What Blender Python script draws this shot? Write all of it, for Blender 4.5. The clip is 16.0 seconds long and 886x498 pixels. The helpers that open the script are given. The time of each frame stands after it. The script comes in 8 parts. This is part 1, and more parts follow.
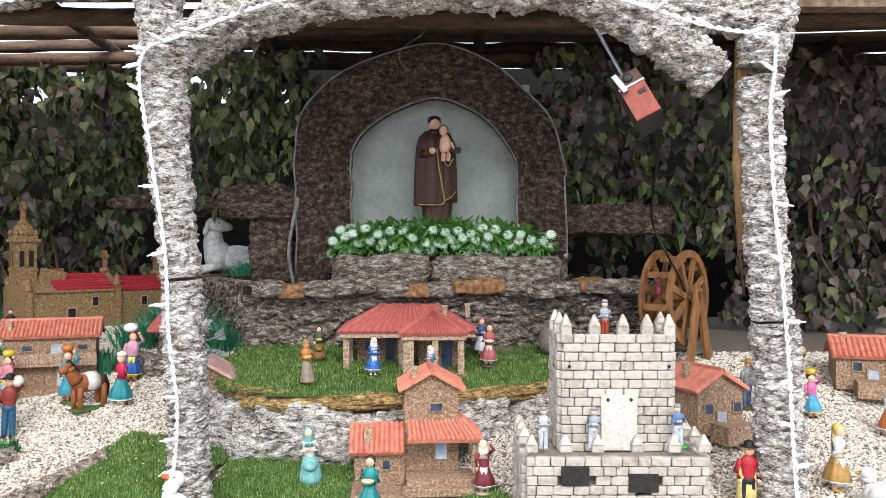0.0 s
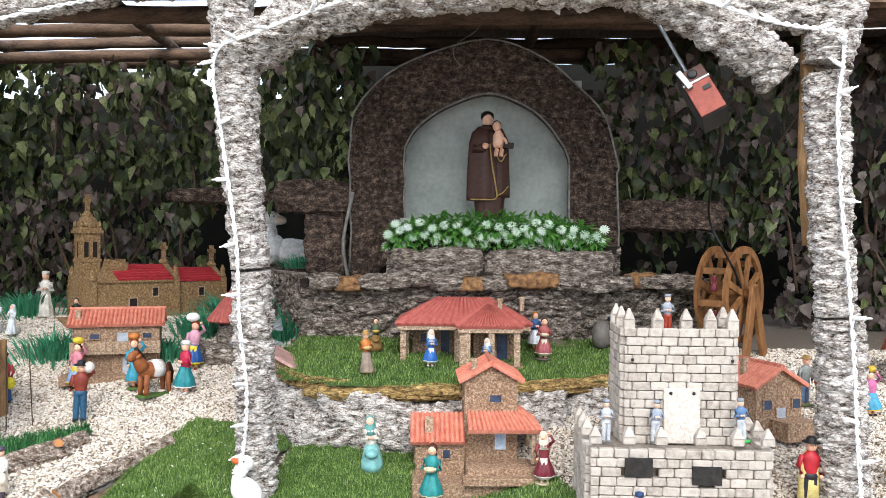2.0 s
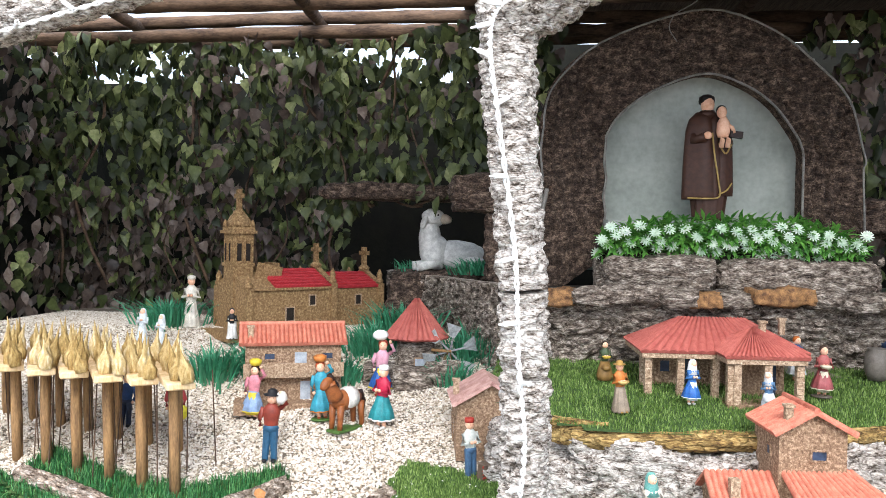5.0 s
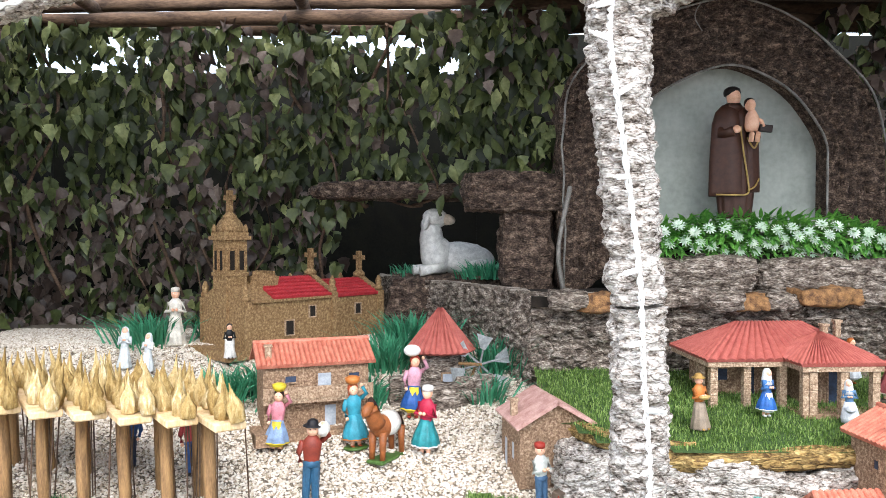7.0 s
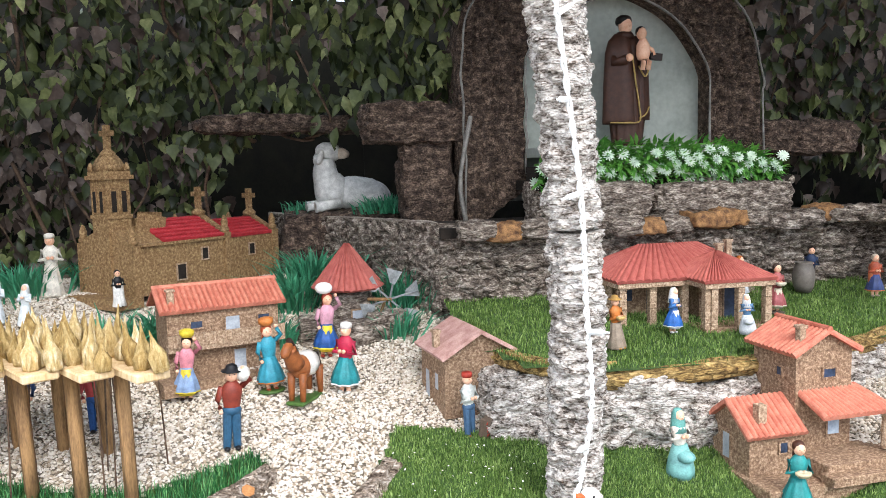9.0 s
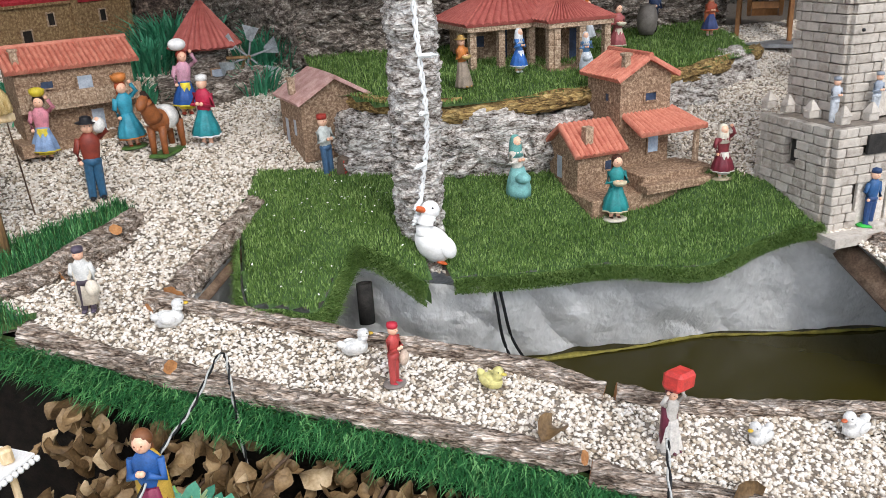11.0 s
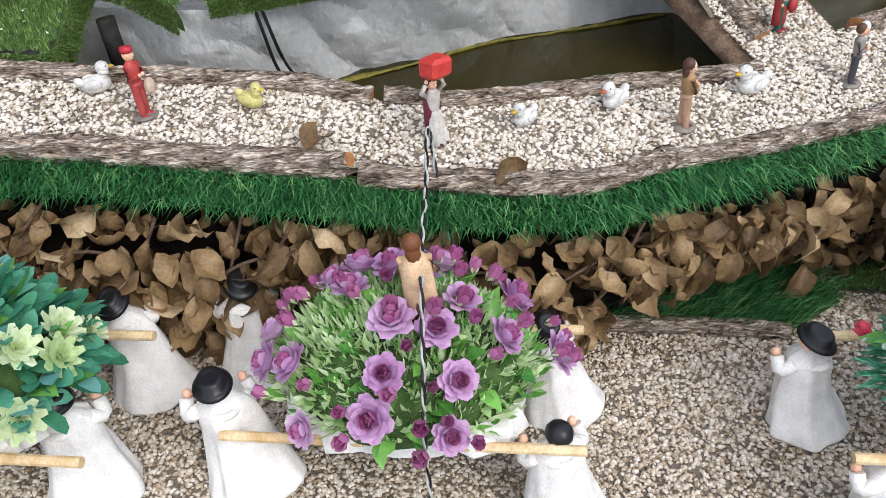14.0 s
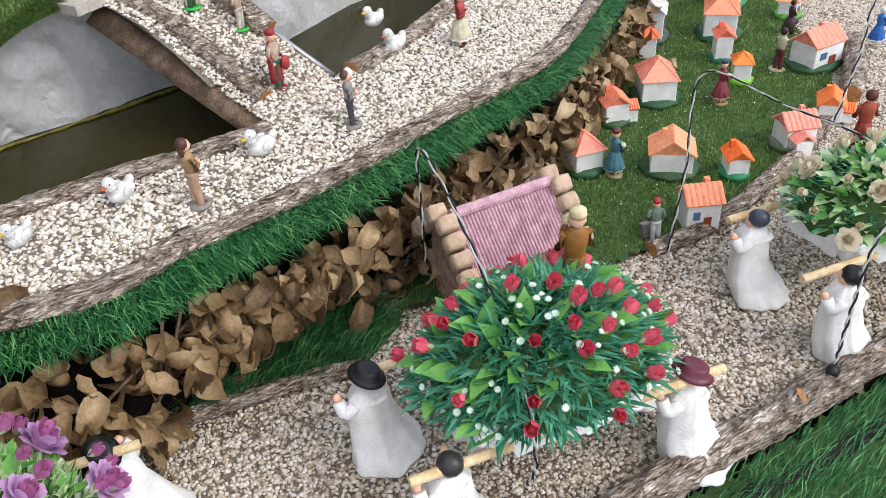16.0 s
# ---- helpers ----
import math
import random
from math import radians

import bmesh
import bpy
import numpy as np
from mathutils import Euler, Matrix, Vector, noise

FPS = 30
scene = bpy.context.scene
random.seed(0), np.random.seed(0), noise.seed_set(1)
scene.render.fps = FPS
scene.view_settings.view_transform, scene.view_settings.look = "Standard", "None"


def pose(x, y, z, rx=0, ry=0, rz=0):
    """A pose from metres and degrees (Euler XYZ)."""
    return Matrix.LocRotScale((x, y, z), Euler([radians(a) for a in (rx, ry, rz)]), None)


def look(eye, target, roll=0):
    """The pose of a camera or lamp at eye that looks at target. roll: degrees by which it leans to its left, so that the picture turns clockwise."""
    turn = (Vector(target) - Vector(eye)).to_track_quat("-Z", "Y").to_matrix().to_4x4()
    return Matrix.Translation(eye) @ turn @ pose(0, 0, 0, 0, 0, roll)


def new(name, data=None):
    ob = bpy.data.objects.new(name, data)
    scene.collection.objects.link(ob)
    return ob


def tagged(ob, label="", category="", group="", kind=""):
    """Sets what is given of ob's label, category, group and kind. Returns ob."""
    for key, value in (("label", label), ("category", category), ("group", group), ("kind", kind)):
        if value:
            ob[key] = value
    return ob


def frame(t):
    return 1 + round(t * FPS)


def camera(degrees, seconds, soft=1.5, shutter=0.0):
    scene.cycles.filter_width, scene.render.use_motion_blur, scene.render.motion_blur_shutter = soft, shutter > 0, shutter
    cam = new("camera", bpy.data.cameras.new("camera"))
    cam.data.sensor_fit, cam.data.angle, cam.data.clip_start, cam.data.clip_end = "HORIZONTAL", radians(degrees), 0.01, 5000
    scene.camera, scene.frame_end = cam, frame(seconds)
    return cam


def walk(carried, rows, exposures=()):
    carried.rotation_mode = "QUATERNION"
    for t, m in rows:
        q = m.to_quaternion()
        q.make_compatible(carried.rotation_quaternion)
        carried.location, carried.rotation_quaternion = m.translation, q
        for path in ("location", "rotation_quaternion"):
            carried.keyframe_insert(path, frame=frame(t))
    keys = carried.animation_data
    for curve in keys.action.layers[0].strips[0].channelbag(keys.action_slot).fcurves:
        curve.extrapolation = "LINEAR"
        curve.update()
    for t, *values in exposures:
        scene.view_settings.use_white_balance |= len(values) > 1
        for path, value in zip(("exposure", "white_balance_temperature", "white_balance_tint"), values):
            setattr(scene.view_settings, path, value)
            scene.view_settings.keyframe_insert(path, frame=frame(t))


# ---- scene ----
cam = camera(58.5, 16.0, soft=0.75)
METRES, EYE, TILT, LEAN, TURN = 2.2, 1.5, 0.0, 0.0, 0.0
ROWS = [
    (0.0, 0.0, 0.0, 0.0, 0.0, 0.0, -0.0),
    (0.5, -0.0069, -0.0057, -0.0011, 0.19, -0.13, -0.08),
    (1.0, -0.0152, -0.0119, 0.0005, 0.71, -0.19, -0.17),
    (1.5, -0.0187, -0.0163, 0.0011, 1.42, -0.12, -0.27),
    (2.0, -0.0329, -0.0166, -0.0023, 2.44, -0.34, -0.46),
    (2.5, -0.0671, -0.0009, -0.0079, 4.06, -0.46, -0.82),
    (3.0, -0.1197, 0.0482, -0.0052, 7.21, -0.71, -0.99),
    (3.5, -0.1595, 0.0866, 0.0042, 8.22, -0.93, -1.0),
    (4.0, -0.2112, 0.1065, 0.0069, 8.01, -1.03, -1.03),
    (6.5, -0.4184, 0.2408, 0.0278, 0.04, -0.91, -0.32),
    (7.0, -0.4639, 0.2519, 0.0274, -1.05, -1.39, -0.0),
    (7.5, -0.4847, 0.2926, 0.0295, -1.43, -2.01, 0.14),
    (8.0, -0.4993, 0.3189, 0.0266, -1.71, -2.87, 0.21),
    (8.5, -0.5265, 0.3037, 0.0252, -7.21, -3.76, -0.1),
    (11.0, -0.4935, 0.2088, -0.0262, -18.98, -21.05, 2.76),
    (11.5, -0.4824, 0.203, -0.0342, -20.85, -24.18, 2.89),
    (12.0, -0.4745, 0.198, -0.0441, -22.82, -27.07, 3.53),
    (12.5, -0.4689, 0.1952, -0.0583, -24.34, -30.62, 4.23),
    (13.0, -0.4653, 0.1925, -0.0742, -25.53, -33.83, 4.74),
    (13.5, -0.4574, 0.1863, -0.0852, -26.56, -36.43, 5.07),
    (14.0, -0.4308, 0.176, -0.0907, -31.27, -37.66, 4.68),
    (14.5, -0.3998, 0.1595, -0.0928, -41.01, -38.89, 5.42),
    (15.0, -0.3787, 0.1479, -0.0932, -47.86, -39.46, 4.65),
    (15.5, -0.3593, 0.1345, -0.0905, -54.01, -39.28, 4.17),
    (16.0, -0.3419, 0.1228, -0.0825, -59.55, -36.73, 3.53),
]
walk(cam, [(t, pose(0, 0, EYE, TILT, LEAN, TURN) @ pose(METRES * x, METRES * y, METRES * z, 90 + pitch, roll, yaw)) for t, x, y, z, yaw, pitch, roll in ROWS],
     exposures=[(0.0, 0.66), (3.5, 0.76), (6.5, 1.04), (8.0, 1.02), (11.0, 0.22), (13.0, 0.04), (16.0, 0.08)])

# ---- light: an overcast afternoon, the display shaded by an added roof sheet ----
world = bpy.data.worlds.new("overcast_sky")
scene.world = world
world.use_nodes = True
wn = world.node_tree
sky = wn.nodes.new("ShaderNodeTexSky")
sky.sky_type, sky.sun_disc = "NISHITA", False
sky.sun_elevation, sky.sun_rotation = radians(58), radians(200)
sky.air_density, sky.dust_density, sky.ozone_density = 1.0, 4.0, 1.0
tint = wn.nodes.new("ShaderNodeMixRGB")
tint.inputs[0].default_value = 0.55
tint.inputs[2].default_value = (8.0, 9.0, 10.7, 1)
wn.links.new(sky.outputs[0], tint.inputs[1])
wn.links.new(tint.outputs[0], wn.nodes["Background"].inputs[0])
wn.nodes["Background"].inputs[1].default_value = 0.19
sun = new("sun", bpy.data.lights.new("sun", "SUN"))
sun.data.energy, sun.data.angle, sun.data.color = 1.6, radians(25), (1.0, 0.98, 0.96)
sun.matrix_basis = look((0.8, -2.2, 3.8), (0, 1.5, 0.8))

# ---- materials ----
def srgb(h):
    c = [int(h[i:i + 2], 16) / 255 for i in (0, 2, 4)]
    return tuple(((v + 0.055) / 1.055) ** 2.4 if v > 0.04045 else v / 12.92 for v in c) + (1,)


MATS = {}


def material(name, a, b, scale=30.0, rough=0.7, bump=0.3, detail=None, metal=0.0, vary=0.0, stretch=(1, 1, 1), island=0.0, spec=0.35, fine=6.0, depth=0.004, through_light=0.0, crack=0.0, crack_mix=0.36, crack_wide=0.14, turn=0.0):
    """Two tones mixed by coarse and fine noise, with relief; vary: tone by object, island: tone by loose piece."""
    if name in MATS:
        return MATS[name]
    m = bpy.data.materials.new(name)
    m.use_nodes = True
    t = m.node_tree
    bsdf = t.nodes["Principled BSDF"]
    co = t.nodes.new("ShaderNodeTexCoord")
    mp = t.nodes.new("ShaderNodeMapping")
    mp.inputs["Scale"].default_value = stretch
    geo = t.nodes.new("ShaderNodeNewGeometry")
    if turn:
        tn = t.nodes.new("ShaderNodeVectorRotate")
        tn.rotation_type = "Z_AXIS"
        tn.inputs["Angle"].default_value = math.radians(turn)
        t.links.new(geo.outputs["Position"], tn.inputs["Vector"])
        t.links.new(tn.outputs[0], mp.inputs[0])
    else:
        t.links.new(geo.outputs["Position"], mp.inputs[0])
    n1, n2 = t.nodes.new("ShaderNodeTexNoise"), t.nodes.new("ShaderNodeTexNoise")
    n1.inputs["Scale"].default_value, n1.inputs["Detail"].default_value = scale, 5
    n2.inputs["Scale"].default_value, n2.inputs["Detail"].default_value = scale * fine, 3
    t.links.new(mp.outputs[0], n1.inputs[0])
    t.links.new(mp.outputs[0], n2.inputs[0])
    add = t.nodes.new("ShaderNodeMath")
    add.operation = "MULTIPLY_ADD"
    t.links.new(n2.outputs[0], add.inputs[0])
    add.inputs[1].default_value = 0.6
    t.links.new(n1.outputs[0], add.inputs[2])
    last = add
    if vary:
        oi = t.nodes.new("ShaderNodeObjectInfo")
        ad = t.nodes.new("ShaderNodeMath")
        ad.operation = "MULTIPLY_ADD"
        t.links.new(oi.outputs["Random"], ad.inputs[0])
        ad.inputs[1].default_value = vary
        t.links.new(last.outputs[0], ad.inputs[2])
        last = ad
    if island:
        ad = t.nodes.new("ShaderNodeMath")
        ad.operation = "MULTIPLY_ADD"
        t.links.new(geo.outputs["Random Per Island"], ad.inputs[0])
        ad.inputs[1].default_value = island
        t.links.new(last.outputs[0], ad.inputs[2])
        last = ad
    mid = 0.8 + (vary + island) / 2
    ramp = t.nodes.new("ShaderNodeMapRange")
    half = 0.22 + (vary + island) / 2
    ramp.inputs["From Min"].default_value, ramp.inputs["From Max"].default_value = mid - half, mid + half
    t.links.new(last.outputs[0], ramp.inputs["Value"])
    if detail:
        mix = t.nodes.new("ShaderNodeValToRGB")
        cols = [a, *detail, b]
        e = mix.color_ramp.elements
        while len(e) < len(cols):
            e.new(0.5)
        for i, c in enumerate(cols):
            e[i].position = i / (len(cols) - 1)
            e[i].color = srgb(c)
        t.links.new(ramp.outputs[0], mix.inputs[0])
        out = mix.outputs[0]
    else:
        mix = t.nodes.new("ShaderNodeMixRGB")
        mix.inputs[1].default_value, mix.inputs[2].default_value = srgb(a), srgb(b)
        t.links.new(ramp.outputs[0], mix.inputs[0])
        out = mix.outputs[0]
    height = add.outputs[0]
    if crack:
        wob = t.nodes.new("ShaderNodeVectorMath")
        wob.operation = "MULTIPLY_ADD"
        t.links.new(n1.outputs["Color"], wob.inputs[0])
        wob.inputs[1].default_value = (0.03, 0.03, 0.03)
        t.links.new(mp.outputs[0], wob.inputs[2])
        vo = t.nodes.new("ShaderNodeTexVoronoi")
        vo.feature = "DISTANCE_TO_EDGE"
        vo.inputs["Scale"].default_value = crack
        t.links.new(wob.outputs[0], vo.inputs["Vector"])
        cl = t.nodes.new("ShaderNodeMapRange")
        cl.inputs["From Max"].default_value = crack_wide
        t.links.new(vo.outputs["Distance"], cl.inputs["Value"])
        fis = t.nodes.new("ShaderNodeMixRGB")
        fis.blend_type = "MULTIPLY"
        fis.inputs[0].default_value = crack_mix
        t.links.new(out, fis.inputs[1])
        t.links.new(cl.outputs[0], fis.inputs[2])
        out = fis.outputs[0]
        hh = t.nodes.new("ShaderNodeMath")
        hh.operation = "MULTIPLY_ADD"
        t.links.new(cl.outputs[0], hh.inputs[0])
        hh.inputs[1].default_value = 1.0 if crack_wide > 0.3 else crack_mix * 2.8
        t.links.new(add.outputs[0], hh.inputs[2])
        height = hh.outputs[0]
    t.links.new(out, bsdf.inputs["Base Color"])
    bsdf.inputs["Roughness"].default_value = rough
    bsdf.inputs["Metallic"].default_value = metal
    bsdf.inputs["Specular IOR Level"].default_value = spec
    if bump:
        bp = t.nodes.new("ShaderNodeBump")
        bp.inputs["Strength"].default_value, bp.inputs["Distance"].default_value = bump, depth
        t.links.new(height, bp.inputs["Height"])
        t.links.new(bp.outputs[0], bsdf.inputs["Normal"])
    if through_light:
        tr = t.nodes.new("ShaderNodeBsdfTranslucent")
        t.links.new(out, tr.inputs[0])
        ms = t.nodes.new("ShaderNodeMixShader")
        ms.inputs[0].default_value = through_light
        t.links.new(bsdf.outputs[0], ms.inputs[1])
        t.links.new(tr.outputs[0], ms.inputs[2])
        t.links.new(ms.outputs[0], t.nodes["Material Output"].inputs[0])
    MATS[name] = m
    return m


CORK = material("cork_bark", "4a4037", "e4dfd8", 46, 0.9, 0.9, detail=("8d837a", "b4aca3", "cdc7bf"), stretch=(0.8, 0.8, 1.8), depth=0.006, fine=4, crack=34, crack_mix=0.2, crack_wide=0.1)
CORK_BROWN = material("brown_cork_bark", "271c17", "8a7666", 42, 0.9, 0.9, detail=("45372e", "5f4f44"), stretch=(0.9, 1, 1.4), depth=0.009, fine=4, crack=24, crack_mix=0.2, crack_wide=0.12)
CORK_MID = material("grey_brown_cork_bark", "40352c", "cabfb2", 42, 0.9, 0.9, detail=("6e6258", "968a7d"), stretch=(0.7, 1, 1.8), depth=0.009, fine=4, crack=24, crack_mix=0.2, crack_wide=0.1)
CORK_RAW = material("raw_cork_edge", "5a4030", "b88a5a", 60, 0.9, 0.8, depth=0.008)
CORK_GRAIN = material("granulated_cork", "6a5240", "bda287", 160, 0.9, 0.9, detail=("8f745c",), fine=2.5, depth=0.004)
CORK_LIGHT = material("pale_granulated_cork", "7d6550", "cdb79d", 170, 0.9, 0.9, detail=("a78d74",), fine=2.5, depth=0.004)
CHURCH = material("church_cork", "6b5136", "b0946a", 130, 0.9, 0.7, detail=("8a6d4a",), fine=2.5)
TILE = material("terracotta_tile", "a4503f", "d08a72", 60, 0.75, 0.3, vary=0.2)
TILE_RED = material("red_roof_tile", "8f1f27", "c03a40", 60, 0.6, 0.3, vary=0.2)
TILE_DULL = material("rose_red_tile", "96453f", "b96a5e", 60, 0.7, 0.3, vary=0.2)
TILE_PINK = material("faded_pink_roof", "a97b72", "cfaaa0", 40, 0.8, 0.3)
BRICK = material("pale_cork_brick", "8c8175", "c6bdb1", 90, 0.9, 0.8, detail=("b2a99d",), vary=0.35, depth=0.003)
MORTAR = material("brick_core", "6f665c", "8f8579", 90, 0.95, 0.5)
BARK = material("log_bark", "503f33", "dfd2c5", 80, 0.9, 1.0, detail=("92806f", "b5a494"), stretch=(0.3, 1, 1), depth=0.006, fine=4, turn=27, crack=80, crack_mix=0.3, crack_wide=0.16)
BARK_TAN = material("tan_log_bark", "5a4426", "c9ac74", 70, 0.85, 0.9, detail=("8d7142", "ab8f58"), stretch=(0.4, 1, 1), depth=0.005, fine=4, crack=60, crack_mix=0.35, crack_wide=0.12)
BARK_DARK = material("dark_pole_bark", "3a2c22", "705a48", 30, 0.9, 0.8, stretch=(0.3, 1, 1))
CUT = material("cut_wood", "8a5a34", "b98452", 60, 0.8, 0.4)
WOOD = material("pale_wood", "bd9c6c", "e4cda6", 40, 0.7, 0.3, stretch=(1, 1, 0.3))
WOOD_MID = material("weathered_post_wood", "6d5238", "a98458", 40, 0.8, 0.5, stretch=(3, 3, 0.4))
WOOD_BROWN = material("brown_wood", "6a4526", "93673c", 30, 0.7, 0.3, stretch=(1, 1, 0.4))
PLANK = material("board_wood", "513e30", "8a7460", 40, 0.8, 0.5, detail=("6d5846",))
TURF_BASE = material("turf_backing", "2f4522", "4a6332", 60, 0.95, 0.5)
TURF = material("turf_blade", "3a571f", "a6be74", 20, 0.7, 0, detail=("62803a",), island=0.9, through_light=0.2)
TURF_DEEP = material("deep_turf_blade", "10341a", "90c47c", 20, 0.5, 0, detail=("235c30", "3f8249"), island=1.3, through_light=0.15)
SOIL = material("packed_grit", "5e5448", "857a6d", 200, 0.95, 0.6, fine=3)
# soil tone taken near black to hold the shade in gaps and openings
SOIL_SHADE = material("soil_and_gap_shade", "16120e", "2e261f", 40, 0.95, 0.6)
PEBBLE = material("pale_pebble", "76644f", "f6f1e9", 50, 0.75, 0.15, detail=("b2a38e", "d3c9bb", "e2d9cd"), island=0.95)
PEBBLE_WARM = material("warm_pebble", "6a5641", "ece4d8", 50, 0.75, 0.15, detail=("a8957c", "c6b9a8", "d6cbbd"), island=0.95)
IVY = material("ivy_leaf", "141a0e", "b4ba7e", 12, 0.38, 0.2, detail=("262f1a", "444e2d", "6a7446"), island=1.3, vary=0.2, through_light=0.25)
IVY_DRY = material("browned_ivy_leaf", "241d19", "b8aa9b", 12, 0.45, 0.2, detail=("4c3f38", "7a6b62"), island=1.0, vary=0.2, through_light=0.2)
# near-black tone puts the shade between ivy leaves into the backing walls
IVY_GAP_SHADE = material("ivy_gap_shade", "0a0c08", "1a1a12", 20, 0.95, 0.6)
DRY_LEAF = material("dried_leaf", "43321f", "d2bb98", 30, 0.5, 0.4, detail=("7a6142", "a58a64"), vary=0.8, through_light=0.15)
PLASTER = material("pale_niche_plaster", "92988f", "aeb3aa", 8, 0.85, 0.15)
SHEET = material("grey_pond_liner", "e4e3df", "faf9f6", 14, 0.3, 0.5, spec=0.6, depth=0.012, crack=9, crack_mix=0.0, crack_wide=0.5, stretch=(1, 1, 0.8))
WHITE = material("white_paint", "d8d5cf", "f0eeea", 30, 0.6, 0.1)
CLOTH = material("white_cotton", "cfcbc5", "ece9e4", 25, 0.95, 0.35, fine=12)
BLACK = material("black_paint", "121212", "262626", 40, 0.45, 0.1)
CABLE = material("black_cable", "0c0c0c", "1a1a1a", 40, 0.5, 0)
WIRE_WHITE = material("white_light_wire", "d9d9d6", "f2f2f0", 40, 0.5, 0)
SKIN = material("painted_skin", "d9a182", "eec3a6", 40, 0.5, 0.05)
METAL = material("grey_metal", "8a8d8e", "b5b8b9", 40, 0.4, 0.1, metal=0.7)


def paint(code, rough=0.5):
    c = [int(code[i:i + 2], 16) for i in (0, 2, 4)]
    d = "".join("%02x" % max(0, int(v * 0.78)) for v in c)
    return material("paint_" + code, d, code, 60, rough, 0.12)


# ---- mesh helpers ----
def thing(name, label, category, group="", at=None, kind=""):
    ob = new(name)
    ob.empty_display_size = 0.02
    if at is not None:
        ob.matrix_basis = at
    return tagged(ob, label, category, group, kind)


def mesh_of(name, bm, mats, smooth=False):
    me = bpy.data.meshes.new(name)
    bm.normal_update()
    bm.to_mesh(me)
    bm.free()
    for m in (mats if isinstance(mats, (list, tuple)) else [mats]):
        me.materials.append(m)
    if smooth:
        me.shade_smooth()
    return me


def part(name, bm, mats, parent=None, label="", smooth=False, at=None, kind=""):
    ob = new(name, bm if isinstance(bm, bpy.types.Mesh) else mesh_of(name, bm, mats, smooth))
    if parent is not None:
        ob.parent = parent
    if at is not None:
        ob.matrix_basis = at
    return tagged(ob, label, kind=kind)


def solid(name, bm, mats, label, category, group="", kind="", smooth=False, at=None):
    ob = part(name, bm, mats, None, label, smooth, at, kind)
    return tagged(ob, label, category, group, kind)


def box(bm, size, at=(0, 0, 0), rot=(0, 0, 0), mi=0, bevel=0.0):
    """A box whose base centre stands at the given place."""
    m = pose(*at, *rot) @ Matrix.Translation((0, 0, size[2] / 2)) @ Matrix.Diagonal((*size, 1))
    r = bmesh.ops.create_cube(bm, size=1, matrix=m)
    fs = {f for v in r["verts"] for f in v.link_faces}
    for f in fs:
        f.material_index = mi
    if bevel:
        es = list({e for v in r["verts"] for e in v.link_edges})
        out = bmesh.ops.bevel(bm, geom=es, offset=bevel, segments=1, affect="EDGES")
        for f in out["faces"]:
            f.material_index = mi
    return bm


def rod(bm, a, b, r0, r1=None, n=8, mi=0):
    a, b = Vector(a), Vector(b)
    d = b - a
    m = Matrix.Translation((a + b) / 2) @ d.to_track_quat("Z", "Y").to_matrix().to_4x4()
    r = bmesh.ops.create_cone(bm, cap_ends=True, segments=n, radius1=r0, radius2=r0 if r1 is None else r1, depth=d.length, matrix=m)
    for f in {f for v in r["verts"] for f in v.link_faces}:
        f.material_index = mi
    return bm


def ball(bm, at, r, mi=0, n=8, rot=(0, 0, 0)):
    s = r if isinstance(r, (tuple, list)) else (r, r, r)
    o = bmesh.ops.create_uvsphere(bm, u_segments=n, v_segments=max(5, n - 2), radius=1, matrix=pose(*at, *rot) @ Matrix.Diagonal((*s, 1)))
    for f in {f for v in o["verts"] for f in v.link_faces}:
        f.material_index = mi
        f.smooth = True
    return bm


def lathe(bm, prof, n=12, mi=0, at=(0, 0, 0), squash=1.0, folds=0, fold=0.0, lean=0.0):
    """A turned body from (radius, height) pairs, with optional cloth folds."""
    rings = []
    for r, z in prof:
        ring = []
        for i in range(n):
            a = 2 * math.pi * i / n
            rr = r * (1 + fold * math.cos(folds * a + 1.3)) if folds else r
            ring.append(bm.verts.new((at[0] + rr * math.cos(a), at[1] + rr * squash * math.sin(a) + lean * z, at[2] + z)))
        rings.append(ring)
    for p, q in zip(rings, rings[1:]):
        for i in range(n):
            f = bm.faces.new((p[i], p[(i + 1) % n], q[(i + 1) % n], q[i]))
            f.material_index, f.smooth = mi, True
    for ring, rev in ((rings[0], True), (rings[-1], False)):
        f = bm.faces.new(ring[::-1] if rev else ring)
        f.material_index = mi
    return bm


